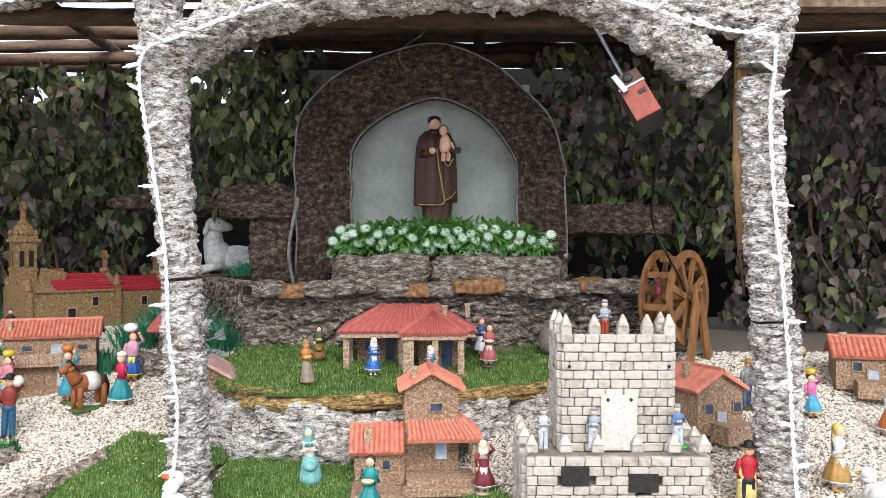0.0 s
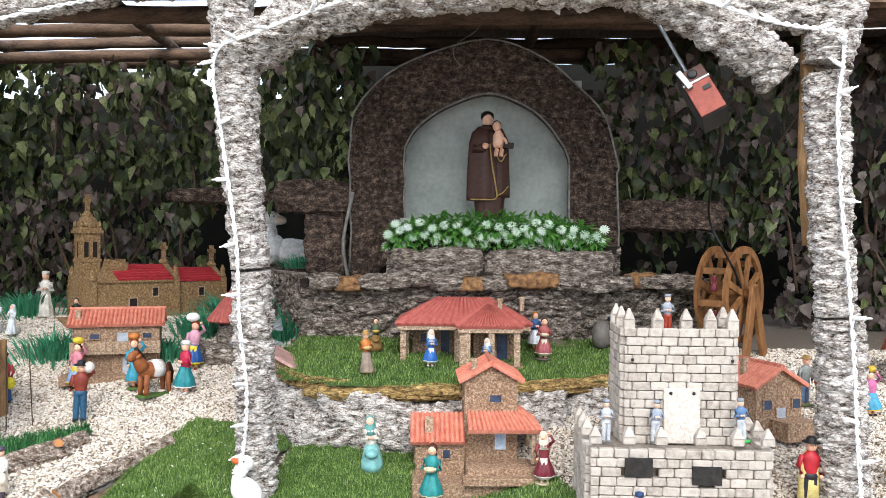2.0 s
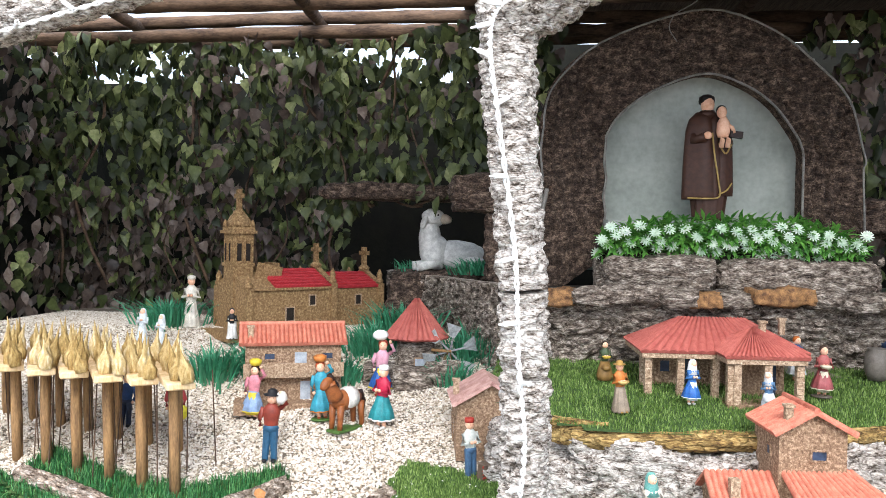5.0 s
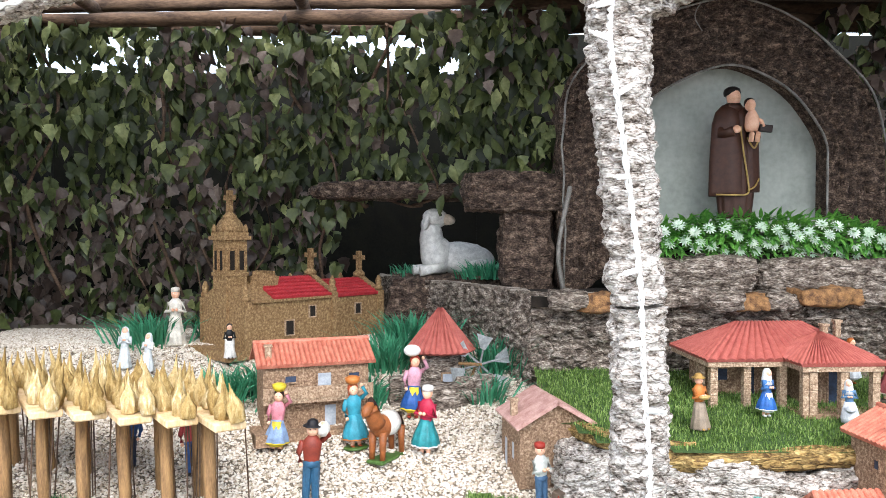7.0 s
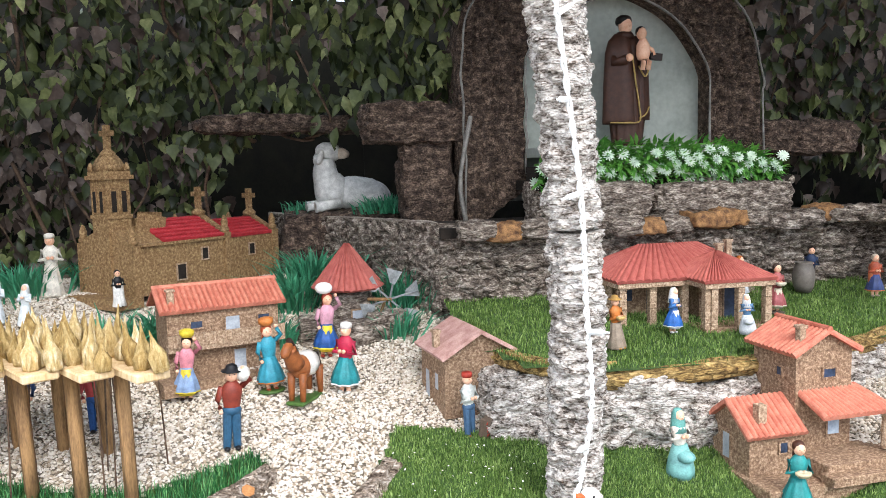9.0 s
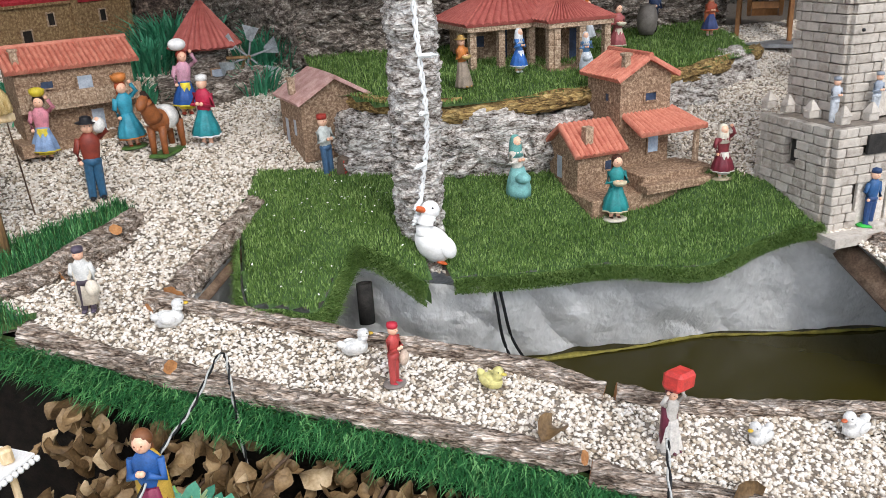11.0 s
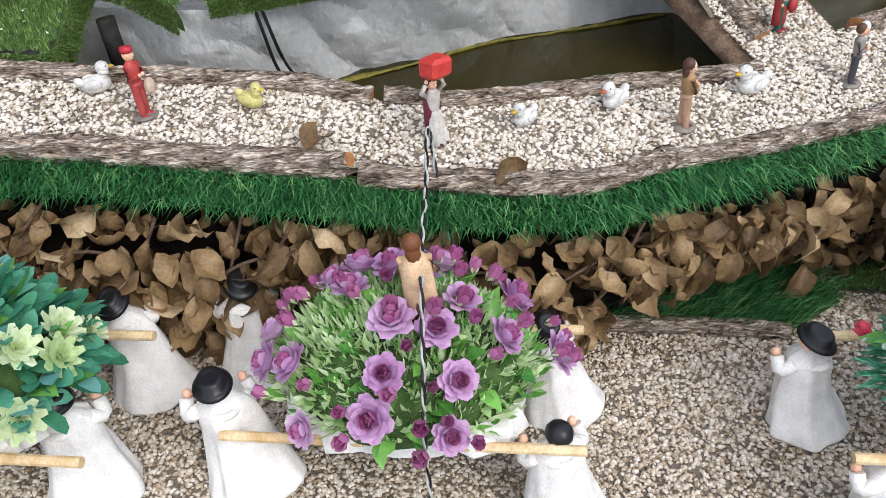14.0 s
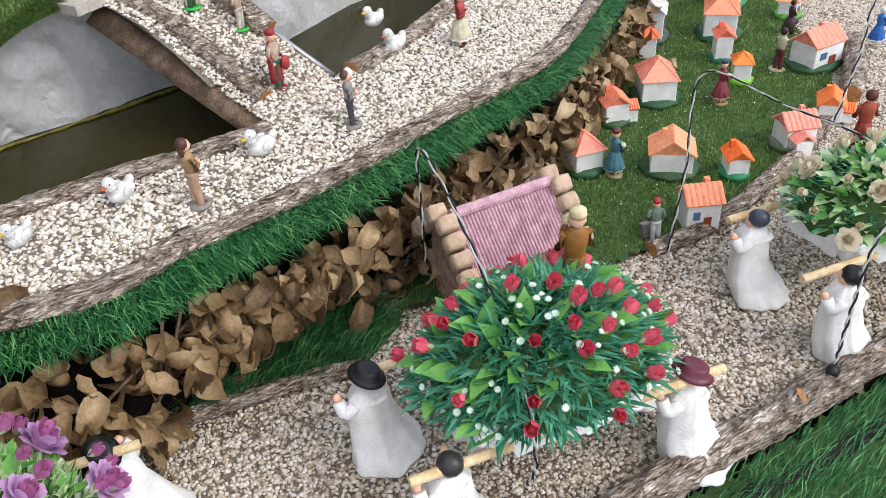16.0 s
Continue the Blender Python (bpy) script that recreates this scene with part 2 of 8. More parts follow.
def tube(bm, pts, radius, n=8, mi=0, wob=0.0, seed=0, caps=True, freq=20.0, capmi=None):
    """A tube along points; radius is a number or a function of 0..1; wob roughens it like bark."""
    pts = [Vector(p) for p in pts]
    rings = []
    up, along = Vector((0, 0, 1)), 0.0
    for i, p in enumerate(pts):
        along += (p - pts[max(i - 1, 0)]).length
        d = (pts[min(i + 1, len(pts) - 1)] - pts[max(i - 1, 0)]).normalized()
        side = d.cross(up if abs(d.z) < 0.95 else Vector((0, 1, 0))).normalized()
        top = side.cross(d)
        r = radius(i / (len(pts) - 1)) if callable(radius) else radius
        ring = []
        for j in range(n):
            a = 2 * math.pi * j / n
            o = side * math.cos(a) + top * math.sin(a)
            q = p + o * r
            if wob:
                w = 1.3 * noise.noise(Vector((3.2 * math.cos(a), 3.2 * math.sin(a), along * 9 + seed * 3.1))) + 0.8 * (0.4 - abs(noise.noise(Vector((6 * math.cos(a), 6 * math.sin(a), along * 16 + seed * 5.3)))) * 1.5)
                q = p + o * (r + wob * w + wob * 0.5 * noise.noise(q * freq * 2.2))
            ring.append(bm.verts.new(q))
        rings.append(ring)
    for p, q in zip(rings, rings[1:]):
        for j in range(n):
            f = bm.faces.new((p[j], p[(j + 1) % n], q[(j + 1) % n], q[j]))
            f.material_index, f.smooth = mi, True
    if caps:
        for r in (rings[0][::-1], rings[-1]):
            bm.faces.new(r).material_index = mi if capmi is None else capmi
    return bm


def smooth_line(pts, n):
    """n points along a Catmull-Rom line through pts."""
    pts = [Vector(p) for p in pts]
    pts = [2 * pts[0] - pts[1], *pts, 2 * pts[-1] - pts[-2]]
    out, k = [], len(pts) - 3
    for i in range(n):
        u = i / (n - 1) * k
        j = min(int(u), k - 1)
        t = u - j
        a, b, c, d = pts[j:j + 4]
        out.append(0.5 * ((2 * b) + (c - a) * t + (2 * a - 5 * b + 4 * c - d) * t * t + (3 * b - a - 3 * c + d) * t ** 3))
    return out


def craggy(p, amp, s=1.0, seed=0.0):
    """Relief of cork bark: layered ridges broken by cracks."""
    q = Vector((p.x * 9 * s + seed, p.y * 9 * s, p.z * 16 * s))
    r = 1 - abs(noise.noise(q * 1.0)) * 2
    r += 0.6 * (1 - abs(noise.noise(q * 2.3 + Vector((5, 1, 9)))) * 2)
    r += 0.5 * noise.noise(q * 0.4)
    d = noise.voronoi(q * 0.55)[0]
    crack = min(1.0, (d[1] - d[0]) * 4)
    return amp * (r * 0.55 - 0.5 + 0.9 * (crack - 0.6))


def bark_relief(p, amp, seed=0.0, aspect=(1, 1, 1), s=1.0):
    """Cork relief in metres: big blocks parted by seams, plates within them, and fine wrinkles."""
    q = Vector((p.x * aspect[0], p.y * aspect[1], p.z * aspect[2])) * s + Vector((seed * 1.7, seed * 0.9, seed * 2.3))
    q += 0.022 * Vector((noise.noise(q * 14), noise.noise(q * 14 + Vector((7, 2, 1))), noise.noise(q * 14 + Vector((1, 8, 4)))))
    d = noise.voronoi(q * 9)[0]
    block = min(1.0, (d[1] - d[0]) * 5)
    e = noise.voronoi(q * 30)[0]
    plate = min(1.0, (e[1] - e[0]) * 3.5)
    lump = noise.noise(q * 11)
    wrinkle = 0.5 - abs(noise.noise(Vector((q.x * 40, q.y * 40, q.z * 90))))
    return amp * (0.55 * (block - 0.8) + 0.42 * (plate - 0.6) + 0.6 * lump + 0.22 * wrinkle)


def cork_sheet(bm, func, nu, nv, amp, s=1.0, seed=0.0, mi=0):
    """A rough bark face: func(u, v) gives a point and its outward normal."""
    grid = []
    for i in range(nu + 1):
        row = []
        for j in range(nv + 1):
            p, nrm = func(i / nu, j / nv)
            row.append(bm.verts.new(p + nrm * bark_relief(p, amp, seed, (0.8, 1, 1.3), s)))
        grid.append(row)
    for i in range(nu):
        for j in range(nv):
            f = bm.faces.new((grid[i][j], grid[i + 1][j], grid[i + 1][j + 1], grid[i][j + 1]))
            f.material_index = mi
            f.smooth = True
    return bm


def cork_rock(size, seed, amp=0.02, cuts=7, s=1.0, rnd=0.35):
    """A loose chunk of cork bark: a rounded block with craggy relief, base at z = 0."""
    bm = bmesh.new()
    bmesh.ops.create_cube(bm, size=1)
    bmesh.ops.subdivide_edges(bm, edges=bm.edges[:], cuts=cuts, use_grid_fill=True)
    for v in bm.verts:
        c = v.co.copy()
        n = c.normalized()
        c = c.lerp(n * 0.62, rnd)
        p = Vector((c.x * size[0], c.y * size[1], (c.z + 0.5) * size[2]))
        q = p + Vector((seed * 3.7, seed * 1.3, seed * 0.7))
        v.co = p + n * (0.5 * craggy(q, amp, s) + 0.8 * bark_relief(q, amp, 0, (0.9, 0.9, 1.3), 1.2 * s))
    for f in bm.faces:
        f.smooth = True
    return bm


def inside(x, y, poly):
    hit = False
    for (x0, y0), (x1, y1) in zip(poly, poly[1:] + poly[:1]):
        if (y0 > y) != (y1 > y) and x < (x1 - x0) * (y - y0) / (y1 - y0) + x0:
            hit = not hit
    return hit


def raw_mesh(name, verts, faces, mats, smooth=False):
    me = bpy.data.meshes.new(name)
    verts, faces = np.asarray(verts, dtype=np.float32), np.asarray(faces, dtype=np.int32)
    k = faces.shape[1]
    me.vertices.add(len(verts))
    me.vertices.foreach_set("co", verts.ravel())
    me.loops.add(faces.size)
    me.loops.foreach_set("vertex_index", faces.ravel())
    me.polygons.add(len(faces))
    me.polygons.foreach_set("loop_start", np.arange(0, faces.size, k, dtype=np.int32))
    me.update(calc_edges=True)
    for m in (mats if isinstance(mats, (list, tuple)) else [mats]):
        me.materials.append(m)
    if smooth:
        me.shade_smooth()
    return me


def scatter(rng, poly, n, holes=()):
    """n random places in a polygon, outside the holes."""
    P = np.array(poly)
    lo, hi = P.min(0), P.max(0)
    out = []
    while len(out) < n:
        q = lo + (hi - lo) * rng.random((4 * n, 2))
        keep = in_many(q, poly)
        for h in holes:
            keep &= ~in_many(q, h)
        out.extend(q[keep].tolist())
        if not keep.any():
            break
    return np.array(out[:n])


def in_many(q, poly):
    hit = np.zeros(len(q), bool)
    for (x0, y0), (x1, y1) in zip(poly, poly[1:] + poly[:1]):
        if y0 == y1:
            continue
        c = ((y0 > q[:, 1]) != (y1 > q[:, 1])) & (q[:, 0] < (x1 - x0) * (q[:, 1] - y0) / (y1 - y0) + x0)
        hit ^= c
    return hit


def area(poly):
    return abs(sum(a[0] * b[1] - b[0] * a[1] for a, b in zip(poly, poly[1:] + poly[:1]))) / 2


ICO_V, ICO_F = None, None


def pebbles(name, poly, holes, height, density, size, mat, seed, label):
    """Loose stones strewn over a polygon, one mesh of many islands."""
    global ICO_V, ICO_F
    if ICO_V is None:
        bm = bmesh.new()
        for v in ((1, 0, 0), (-1, 0, 0), (0, 1, 0), (0, -1, 0), (0, 0, 1), (0, 0, -1)):
            bm.verts.new(v)
        bm.verts.ensure_lookup_table()
        bm.verts.index_update()
        for a, b, c in ((0, 2, 4), (2, 1, 4), (1, 3, 4), (3, 0, 4), (2, 0, 5), (1, 2, 5), (3, 1, 5), (0, 3, 5)):
            bm.faces.new((bm.verts[a], bm.verts[b], bm.verts[c]))
        ICO_V = np.array([v.co[:] for v in bm.verts])
        ICO_F = np.array([[v.index for v in f.verts] for f in bm.faces])
        bm.free()
    rng = np.random.default_rng(seed)
    q = scatter(rng, poly, int(density * area(poly)), holes)
    n = len(q)
    ang = rng.random((n, 3)) * 6.283
    ca, sa = np.cos(ang[:, 0]), np.sin(ang[:, 0])
    s = size * (0.6 + 0.8 * rng.random((n, 1))) * np.stack([np.ones(n), 0.65 + 0.35 * rng.random(n), 0.5 + 0.3 * rng.random(n)], 1)
    v = (ICO_V[None] + 0.55 * (rng.random((n, len(ICO_V), 3)) - 0.5)) * 1.15 * s[:, None]
    tl = 0.9 * (rng.random(n) - 0.5)
    ct, st = np.cos(tl)[:, None], np.sin(tl)[:, None]
    vy, vz = v[..., 1] * ct - v[..., 2] * st, v[..., 1] * st + v[..., 2] * ct
    x = v[..., 0] * ca[:, None] - vy * sa[:, None] + q[:, None, 0]
    y = v[..., 0] * sa[:, None] + vy * ca[:, None] + q[:, None, 1]
    zz = np.array([height(a, b) for a, b in q]) + size * (0.1 + 0.5 * rng.random(n))
    V = np.stack([x, y, vz + zz[:, None]], -1).reshape(-1, 3)
    F = (ICO_F[None] + (np.arange(n) * len(ICO_V))[:, None, None]).reshape(-1, 3)
    return solid(name, raw_mesh(name, V, F, mat, False), None, label, "gravel", kind="stuff")


def blades(name, places, heights, length, width, lean, mat, seed, label, push=None, parent=None, category="grass"):
    """Grass blades, two triangles each, standing at the given places."""
    rng = np.random.default_rng(seed)
    n = len(places)
    a = rng.random(n) * 6.283
    L = length * (0.6 + 0.7 * rng.random(n))
    dx, dy = np.cos(a), np.sin(a)
    base = np.column_stack([places, heights])
    side = np.column_stack([-dy, dx, np.zeros(n)]) * width
    tip = np.column_stack([dx, dy, np.zeros(n)]) * (lean * L * rng.random(n))[:, None]
    if push is not None:
        tip = tip + push * L[:, None]
    up = np.column_stack([np.zeros(n), np.zeros(n), L])
    V = np.stack([base - side, base + side, base + side * 0.8 + tip * 0.35 + up * 0.6, base - side * 0.8 + tip * 0.35 + up * 0.6, base + tip + up * 0.92], 1).reshape(-1, 3)
    o = (np.arange(n) * 5)[:, None]
    F = np.concatenate([o + np.array([[0, 1, 2]]), o + np.array([[0, 2, 3]]), o + np.array([[3, 2, 4]])])
    me = raw_mesh(name, V, F, mat)
    if parent is not None:
        return part(name, me, None, parent, label, kind="stuff")
    return solid(name, me, None, label, category, kind="stuff")


def leaf_mesh(name, length, width, mat, fold=0.25, curl=0.3, shape="point"):
    """One leaf lying along +x, folded on its midrib and curled down."""
    st = [(0, 0.02), (0.18, 0.55), (0.4, 1.0), (0.65, 0.8), (0.85, 0.35), (1, 0.0)]
    if shape == "ivy":
        st = [(0, 0.25), (0.12, 0.95), (0.28, 0.8), (0.42, 0.95), (0.65, 0.5), (1, 0.0)]
    if shape == "round":
        st = [(0, 0.05), (0.15, 0.4), (0.4, 0.8), (0.68, 1.0), (0.9, 0.65), (1, 0.05)]
    V = []
    for u, w in st:
        x, z = length * u, -curl * length * u * u
        V += [(x, 0, z), (x, width / 2 * w, z + fold * width * w * 0.5), (x, -width / 2 * w, z + fold * width * w * 0.5)]
    F = []
    for i in range(len(st) - 1):
        a, b = 3 * i, 3 * i + 3
        F += [(a, b, b + 1, a + 1), (a, a + 2, b + 2, b)]
    return raw_mesh(name, V, F, mat, True)


def dry_leaf(name, length, width, mat, roll, curl, twist):
    """A curled dry leaf along +x: sides rolled up, rim rippled, tip bent over and twisted."""
    st = ((0, 0.06), (0.1, 0.48), (0.24, 0.86), (0.4, 1.0), (0.56, 0.94), (0.72, 0.7), (0.87, 0.36), (1, 0.03))
    V, F = [], []
    for i, (u, w) in enumerate(st):
        bend = curl * u * u
        cx, cz = length * u * math.cos(bend * 0.6), -length * u * math.sin(bend * 0.6)
        for e in (-1, -0.5, 0, 0.5, 1):
            y = e * width / 2 * w
            z = roll * width * w * 0.5 * abs(e) ** 1.7 + (0.09 * width * math.sin(i * 2.3 + e * 3) if abs(e) == 1 else 0)
            a = twist * u
            V.append((cx + z * math.sin(bend), y * math.cos(a) - z * math.sin(a), cz + y * math.sin(a) + z * math.cos(a)))
    for i in range(len(st) - 1):
        for k in range(4):
            a = 5 * i + k
            F.append((a, a + 5, a + 6, a + 1))
    return raw_mesh(name, V, F, mat, True)


def strewn(name, me, mats, label, category, mat=None, parent=None):
    """Copies of a leaf mesh joined in one mesh: mats is a list of poses."""
    n = len(me.vertices)
    co = np.empty(n * 3, np.float32)
    me.vertices.foreach_get("co", co)
    co = np.column_stack([co.reshape(-1, 3), np.ones(n)])
    M = np.array([np.array(m) for m in mats])
    V = np.einsum("kij,nj->kni", M, co)[..., :3].reshape(-1, 3)
    f = np.array([p.vertices[:] for p in me.polygons])
    F = (f[None] + (np.arange(len(M)) * n)[:, None, None]).reshape(-1, f.shape[1])
    out = raw_mesh(name, V, F, mat or me.materials[0], True)
    if parent is not None:
        return part(name, out, None, parent, label, kind="stuff")
    return solid(name, out, None, label, category, kind="stuff")


# ---- the ground and the display's terraces ----
def step(v):
    v = min(1.0, max(0.0, v))
    return v * v * (3 - 2 * v)


def z_hill(x, y):
    top = 3.15 if x < -0.3 else 2.75 if x > 0.3 else 3.15 - 0.4 * (x + 0.3) / 0.6
    y = min(y, top)
    return 0.595 + 0.3 * (y - 1.2) + 0.08 * step((x + 0.1) / 0.3) * step((y - 1.3) / 0.3)


def z_front(x, y):
    return 0.255 + 0.08 * step((-x - 0.3) / 0.8)


RIM = [(-2.6, 2.6), (-1.9, 2.22), (-1.42, 1.94), (-1.22, 1.80), (-1.06, 1.70), (-0.87, 1.59), (-0.70, 1.48), (-0.57, 1.40), (-0.46, 1.32), (-0.25, 1.21),
       (-0.08, 1.187), (0.058, 1.145), (0.366, 1.09), (0.6, 1.055), (0.9, 1.01), (1.28, 1.04), (1.8, 1.1), (2.6, 1.2)]
HILL = RIM + [(2.6, 4.2), (-2.6, 4.2)]
POND = [(-0.96, 2.20), (-1.13, 1.945), (-0.872, 1.775), (-0.6, 1.625), (-0.44, 1.5), (-0.14, 1.385), (0.1, 1.30), (0.235, 1.285), (0.22, 1.68), (0.05, 1.79), (-0.25, 1.86), (-0.62, 1.9), (-0.8, 2.0)]
POND_2 = [(0.45, 1.62), (0.45, 1.295), (0.6, 1.285), (0.8, 1.29), (1.0, 1.31), (1.15, 1.4), (1.15, 1.62)]

ground = bmesh.new()
bmesh.ops.create_grid(ground, x_segments=60, y_segments=60, size=60)
for v in ground.verts:
    v.co.z = 0.004 * noise.noise(v.co * 0.3)
solid("ground", ground, material("pale_paving_grit", "77716a", "a39c93", 14, 0.9, 0.5), "pale gritty ground round the display", "ground", kind="structure")


def hill_sheet(name, poly, holes, height, stepsize, mat, label, skirt=0.0):
    P = np.array(poly)
    lo, hi = P.min(0), P.max(0)
    bm = bmesh.new()
    idx = {}
    nx, ny = int((hi[0] - lo[0]) / stepsize) + 1, int((hi[1] - lo[1]) / stepsize) + 1

    def vert(i, j):
        if (i, j) not in idx:
            x, y = lo[0] + i * stepsize, lo[1] + j * stepsize
            idx[i, j] = bm.verts.new((x, y, height(x, y) + 0.004 * noise.noise((x * 9, y * 9, 0))))
        return idx[i, j]
    for i in range(nx):
        for j in range(ny):
            x, y = lo[0] + (i + 0.5) * stepsize, lo[1] + (j + 0.5) * stepsize
            if inside(x, y, poly) and not any(inside(x, y, h) for h in holes):
                bm.faces.new((vert(i, j), vert(i + 1, j), vert(i + 1, j + 1), vert(i, j + 1)))
    return solid(name, bm, mat, label, "ground", kind="structure", smooth=True)


hill_sheet("ground_terrace", HILL, [POND, POND_2], z_hill, 0.02, SOIL, "sloping gritty terrace that carries the model village")
FRONT = [(-2.4, 2.3), (-2.4, 1.9), (-1.6, 1.35), (-1.0, 1.0), (-0.5, 0.72), (0.036, 0.416), (0.274, 0.281), (0.5, 0.155), (1.2, -0.22), (2.6, -0.5), (2.6, 1.3), (0.2, 1.3), (-0.9, 1.8)]
hill_sheet("ground_lower", FRONT, [], z_front, 0.04, SOIL, "level lower shelf of the display under gravel")


def wall_strip(name, line, top, bottom, mat, label, kind="structure", wob=0.0, cat="wall", thick=0.02, lean=0.0):
    """An upright strip along a line of plan points."""
    pts = smooth_line([(x, y, 0) for x, y in line], len(line) * (18 if thick == 0.003 else 8))
    bm = bmesh.new()
    rows = []
    nv = 26 if thick == 0.003 else 8
    for i, p in enumerate(pts):
        d = (pts[min(i + 1, len(pts) - 1)] - pts[max(i - 1, 0)]).normalized()
        nrm = Vector((d.y, -d.x, 0))
        t, b = top(p.x, p.y), bottom(p.x, p.y)
        row = []
        for k in range(nv + 1):
            z = t + (b - t) * k / nv
            q = Vector((p.x, p.y, z)) - nrm * lean * k / nv
            row.append(bm.verts.new(q + nrm * wob * (noise.noise(q * 5) + 1.5 * abs(noise.noise(Vector((q.x * 8 + q.z * 5, q.y * 8, q.z * 7)))) + 0.25 * abs(noise.noise(Vector((q.x * 26 - q.z * 15, q.y * 26, q.z * 22)))))))
        rows.append(row)
    for a, b in zip(rows, rows[1:]):
        for k in range(nv):
            bm.faces.new((a[k], b[k], b[k + 1], a[k + 1])).smooth = thick != 0.003
    if thick:
        ext = bmesh.ops.solidify(bm, geom=bm.faces[:], thickness=thick)
    return solid(name, bm, mat, label, cat, kind=kind)


# bank colour carries the deep shade between the hedge leaves
wall_strip("wall_display_front", [(x, y + 0.02) for x, y in RIM], lambda x, y: z_hill(x, y) - 0.01, lambda x, y: z_front(x, y) - 0.05, SOIL_SHADE, "earth bank behind the dried leaf hedge, coloured dark as gap shade")
wall_strip("wall_shelf_front", FRONT[2:10], lambda x, y: z_front(x, y) - 0.01, lambda x, y: -0.02, SOIL_SHADE, "low bank that carries the lower shelf, in shade-dark soil colour")

# pond liner and water
back = [(-1.14, 1.96), (-1.0, 2.18), (-0.86, 2.04), (-0.78, 1.965), (-0.6, 1.885), (-0.42, 1.875), (-0.25, 1.85), (-0.08, 1.81), (0.06, 1.785), (0.22, 1.735), (0.34, 1.69), (0.42, 1.65)]
wall_strip("pond_liner", back, lambda x, y: z_hill(x, y) - 0.012, lambda x, y: 0.50, SHEET, "crinkled silver-grey plastic liner sheet in the pond", kind="", wob=0.022, cat="pond liner", thick=0.003, lean=0.065)
wall_strip("pond_liner", [(-1.14, 1.96), (-0.872, 1.79), (-0.6, 1.64), (-0.44, 1.515), (-0.14, 1.4), (0.1, 1.315), (0.235, 1.295)], lambda x, y: z_hill(x, y) - 0.015, lambda x, y: 0.50, SHEET, "crinkled silver-grey plastic liner sheet in the pond", kind="", wob=0.008, cat="pond liner", thick=0.003)
wall_strip("pond_liner", [(0.43, 1.30), (0.45, 1.45), (0.47, 1.64), (0.8, 1.66), (1.17, 1.64)], lambda x, y: z_hill(x, y) - 0.015, lambda x, y: 0.50, SHEET, "silver-grey plastic liner of the second pond", kind="", wob=0.02, cat="pond liner", thick=0.003)
wall_strip("pond_liner", [(0.45, 1.295), (0.6, 1.29), (0.8, 1.295), (1.0, 1.315), (1.17, 1.42), (1.17, 1.64)], lambda x, y: z_hill(x, y) - 0.015, lambda x, y: 0.50, SHEET, "silver-grey plastic liner of the second pond", kind="", wob=0.008, cat="pond liner", thick=0.003)

wall_strip("pond_liner", [(0.36, 1.29), (0.375, 1.45), (0.40, 1.6), (0.42, 1.74)], lambda x, y: z_hill(x, y) - 0.07, lambda x, y: 0.50, SHEET, "silver-grey plastic liner below the pond board", kind="", wob=0.006, cat="pond liner", thick=0.003)
WATER = bpy.data.materials.new("murky_green_water")
WATER.use_nodes = True
wb = WATER.node_tree.nodes["Principled BSDF"]
wb.inputs["Base Color"].default_value = (0.030, 0.025, 0.005, 1)
wb.inputs["Roughness"].default_value = 0.05
wb.inputs["Specular IOR Level"].default_value = 0.3
wb.inputs["IOR"].default_value = 1.33
wnz = WATER.node_tree.nodes.new("ShaderNodeTexNoise")
wnz.inputs["Scale"].default_value = 9
wbp = WATER.node_tree.nodes.new("ShaderNodeBump")
wbp.inputs["Strength"].default_value, wbp.inputs["Distance"].default_value = 0.08, 0.01
WATER.node_tree.links.new(wnz.outputs[0], wbp.inputs["Height"])
WATER.node_tree.links.new(wbp.outputs[0], wb.inputs["Normal"])
POOL = POND[:7] + [(0.37, 1.29), (0.42, 1.76), (0.22, 1.80), (0.0, 1.88), (-0.22, 1.91), (-0.43, 1.95), (-0.8, 2.02)]
for poly in (POOL, POND_2):
    bm = bmesh.new()
    c = np.mean(poly, 0)
    bm.faces.new([bm.verts.new((x + 0.012 * np.sign(x - c[0]), y + (0.03 if y > c[1] else 0.008), 0.555)) for x, y in poly])
    r = bmesh.ops.extrude_face_region(bm, geom=bm.faces[:])
    bmesh.ops.translate(bm, verts=[v for v in r["geom"] if isinstance(v, bmesh.types.BMVert)], vec=(0, 0, -0.05))
    bmesh.ops.recalc_face_normals(bm, faces=bm.faces[:])
    solid("water", bm, WATER, "still murky green water in the pond", "water", kind="structure")
ALGAE = material("algae_scum", "5a5420", "8a8038", 60, 0.7, 0.2)
bm = bmesh.new()
tube(bm, smooth_line([(-0.43, 1.898, 0.557), (-0.22, 1.864, 0.558), (0.0, 1.840, 0.557), (0.22, 1.757, 0.558), (0.40, 1.702, 0.557)], 80), 0.0035, 6, wob=0.004, freq=60)
solid("algae_line", bm, ALGAE, "olive algae rim along the waterline of the liner", "algae")


# ---- logs, boards and kerbs ----
def log(name, pts, r, label, bark=BARK, n=28, seg=150, wob=0.0055, seed=0, stub=None):
    t = thing(name, label, "log")
    bm = tube(bmesh.new(), smooth_line(pts, seg), r, n, wob=wob, seed=seed, freq=28, capmi=1)
    part("bark", bm, [bark, CUT], t)
    if stub:
        a, b = Vector(stub[0]), Vector(stub[1])
        part("branch_stub", tube(bmesh.new(), [a, a.lerp(b, 0.5), b], 0.013, 8, wob=0.004, capmi=1), [bark, CUT], t)
    return t


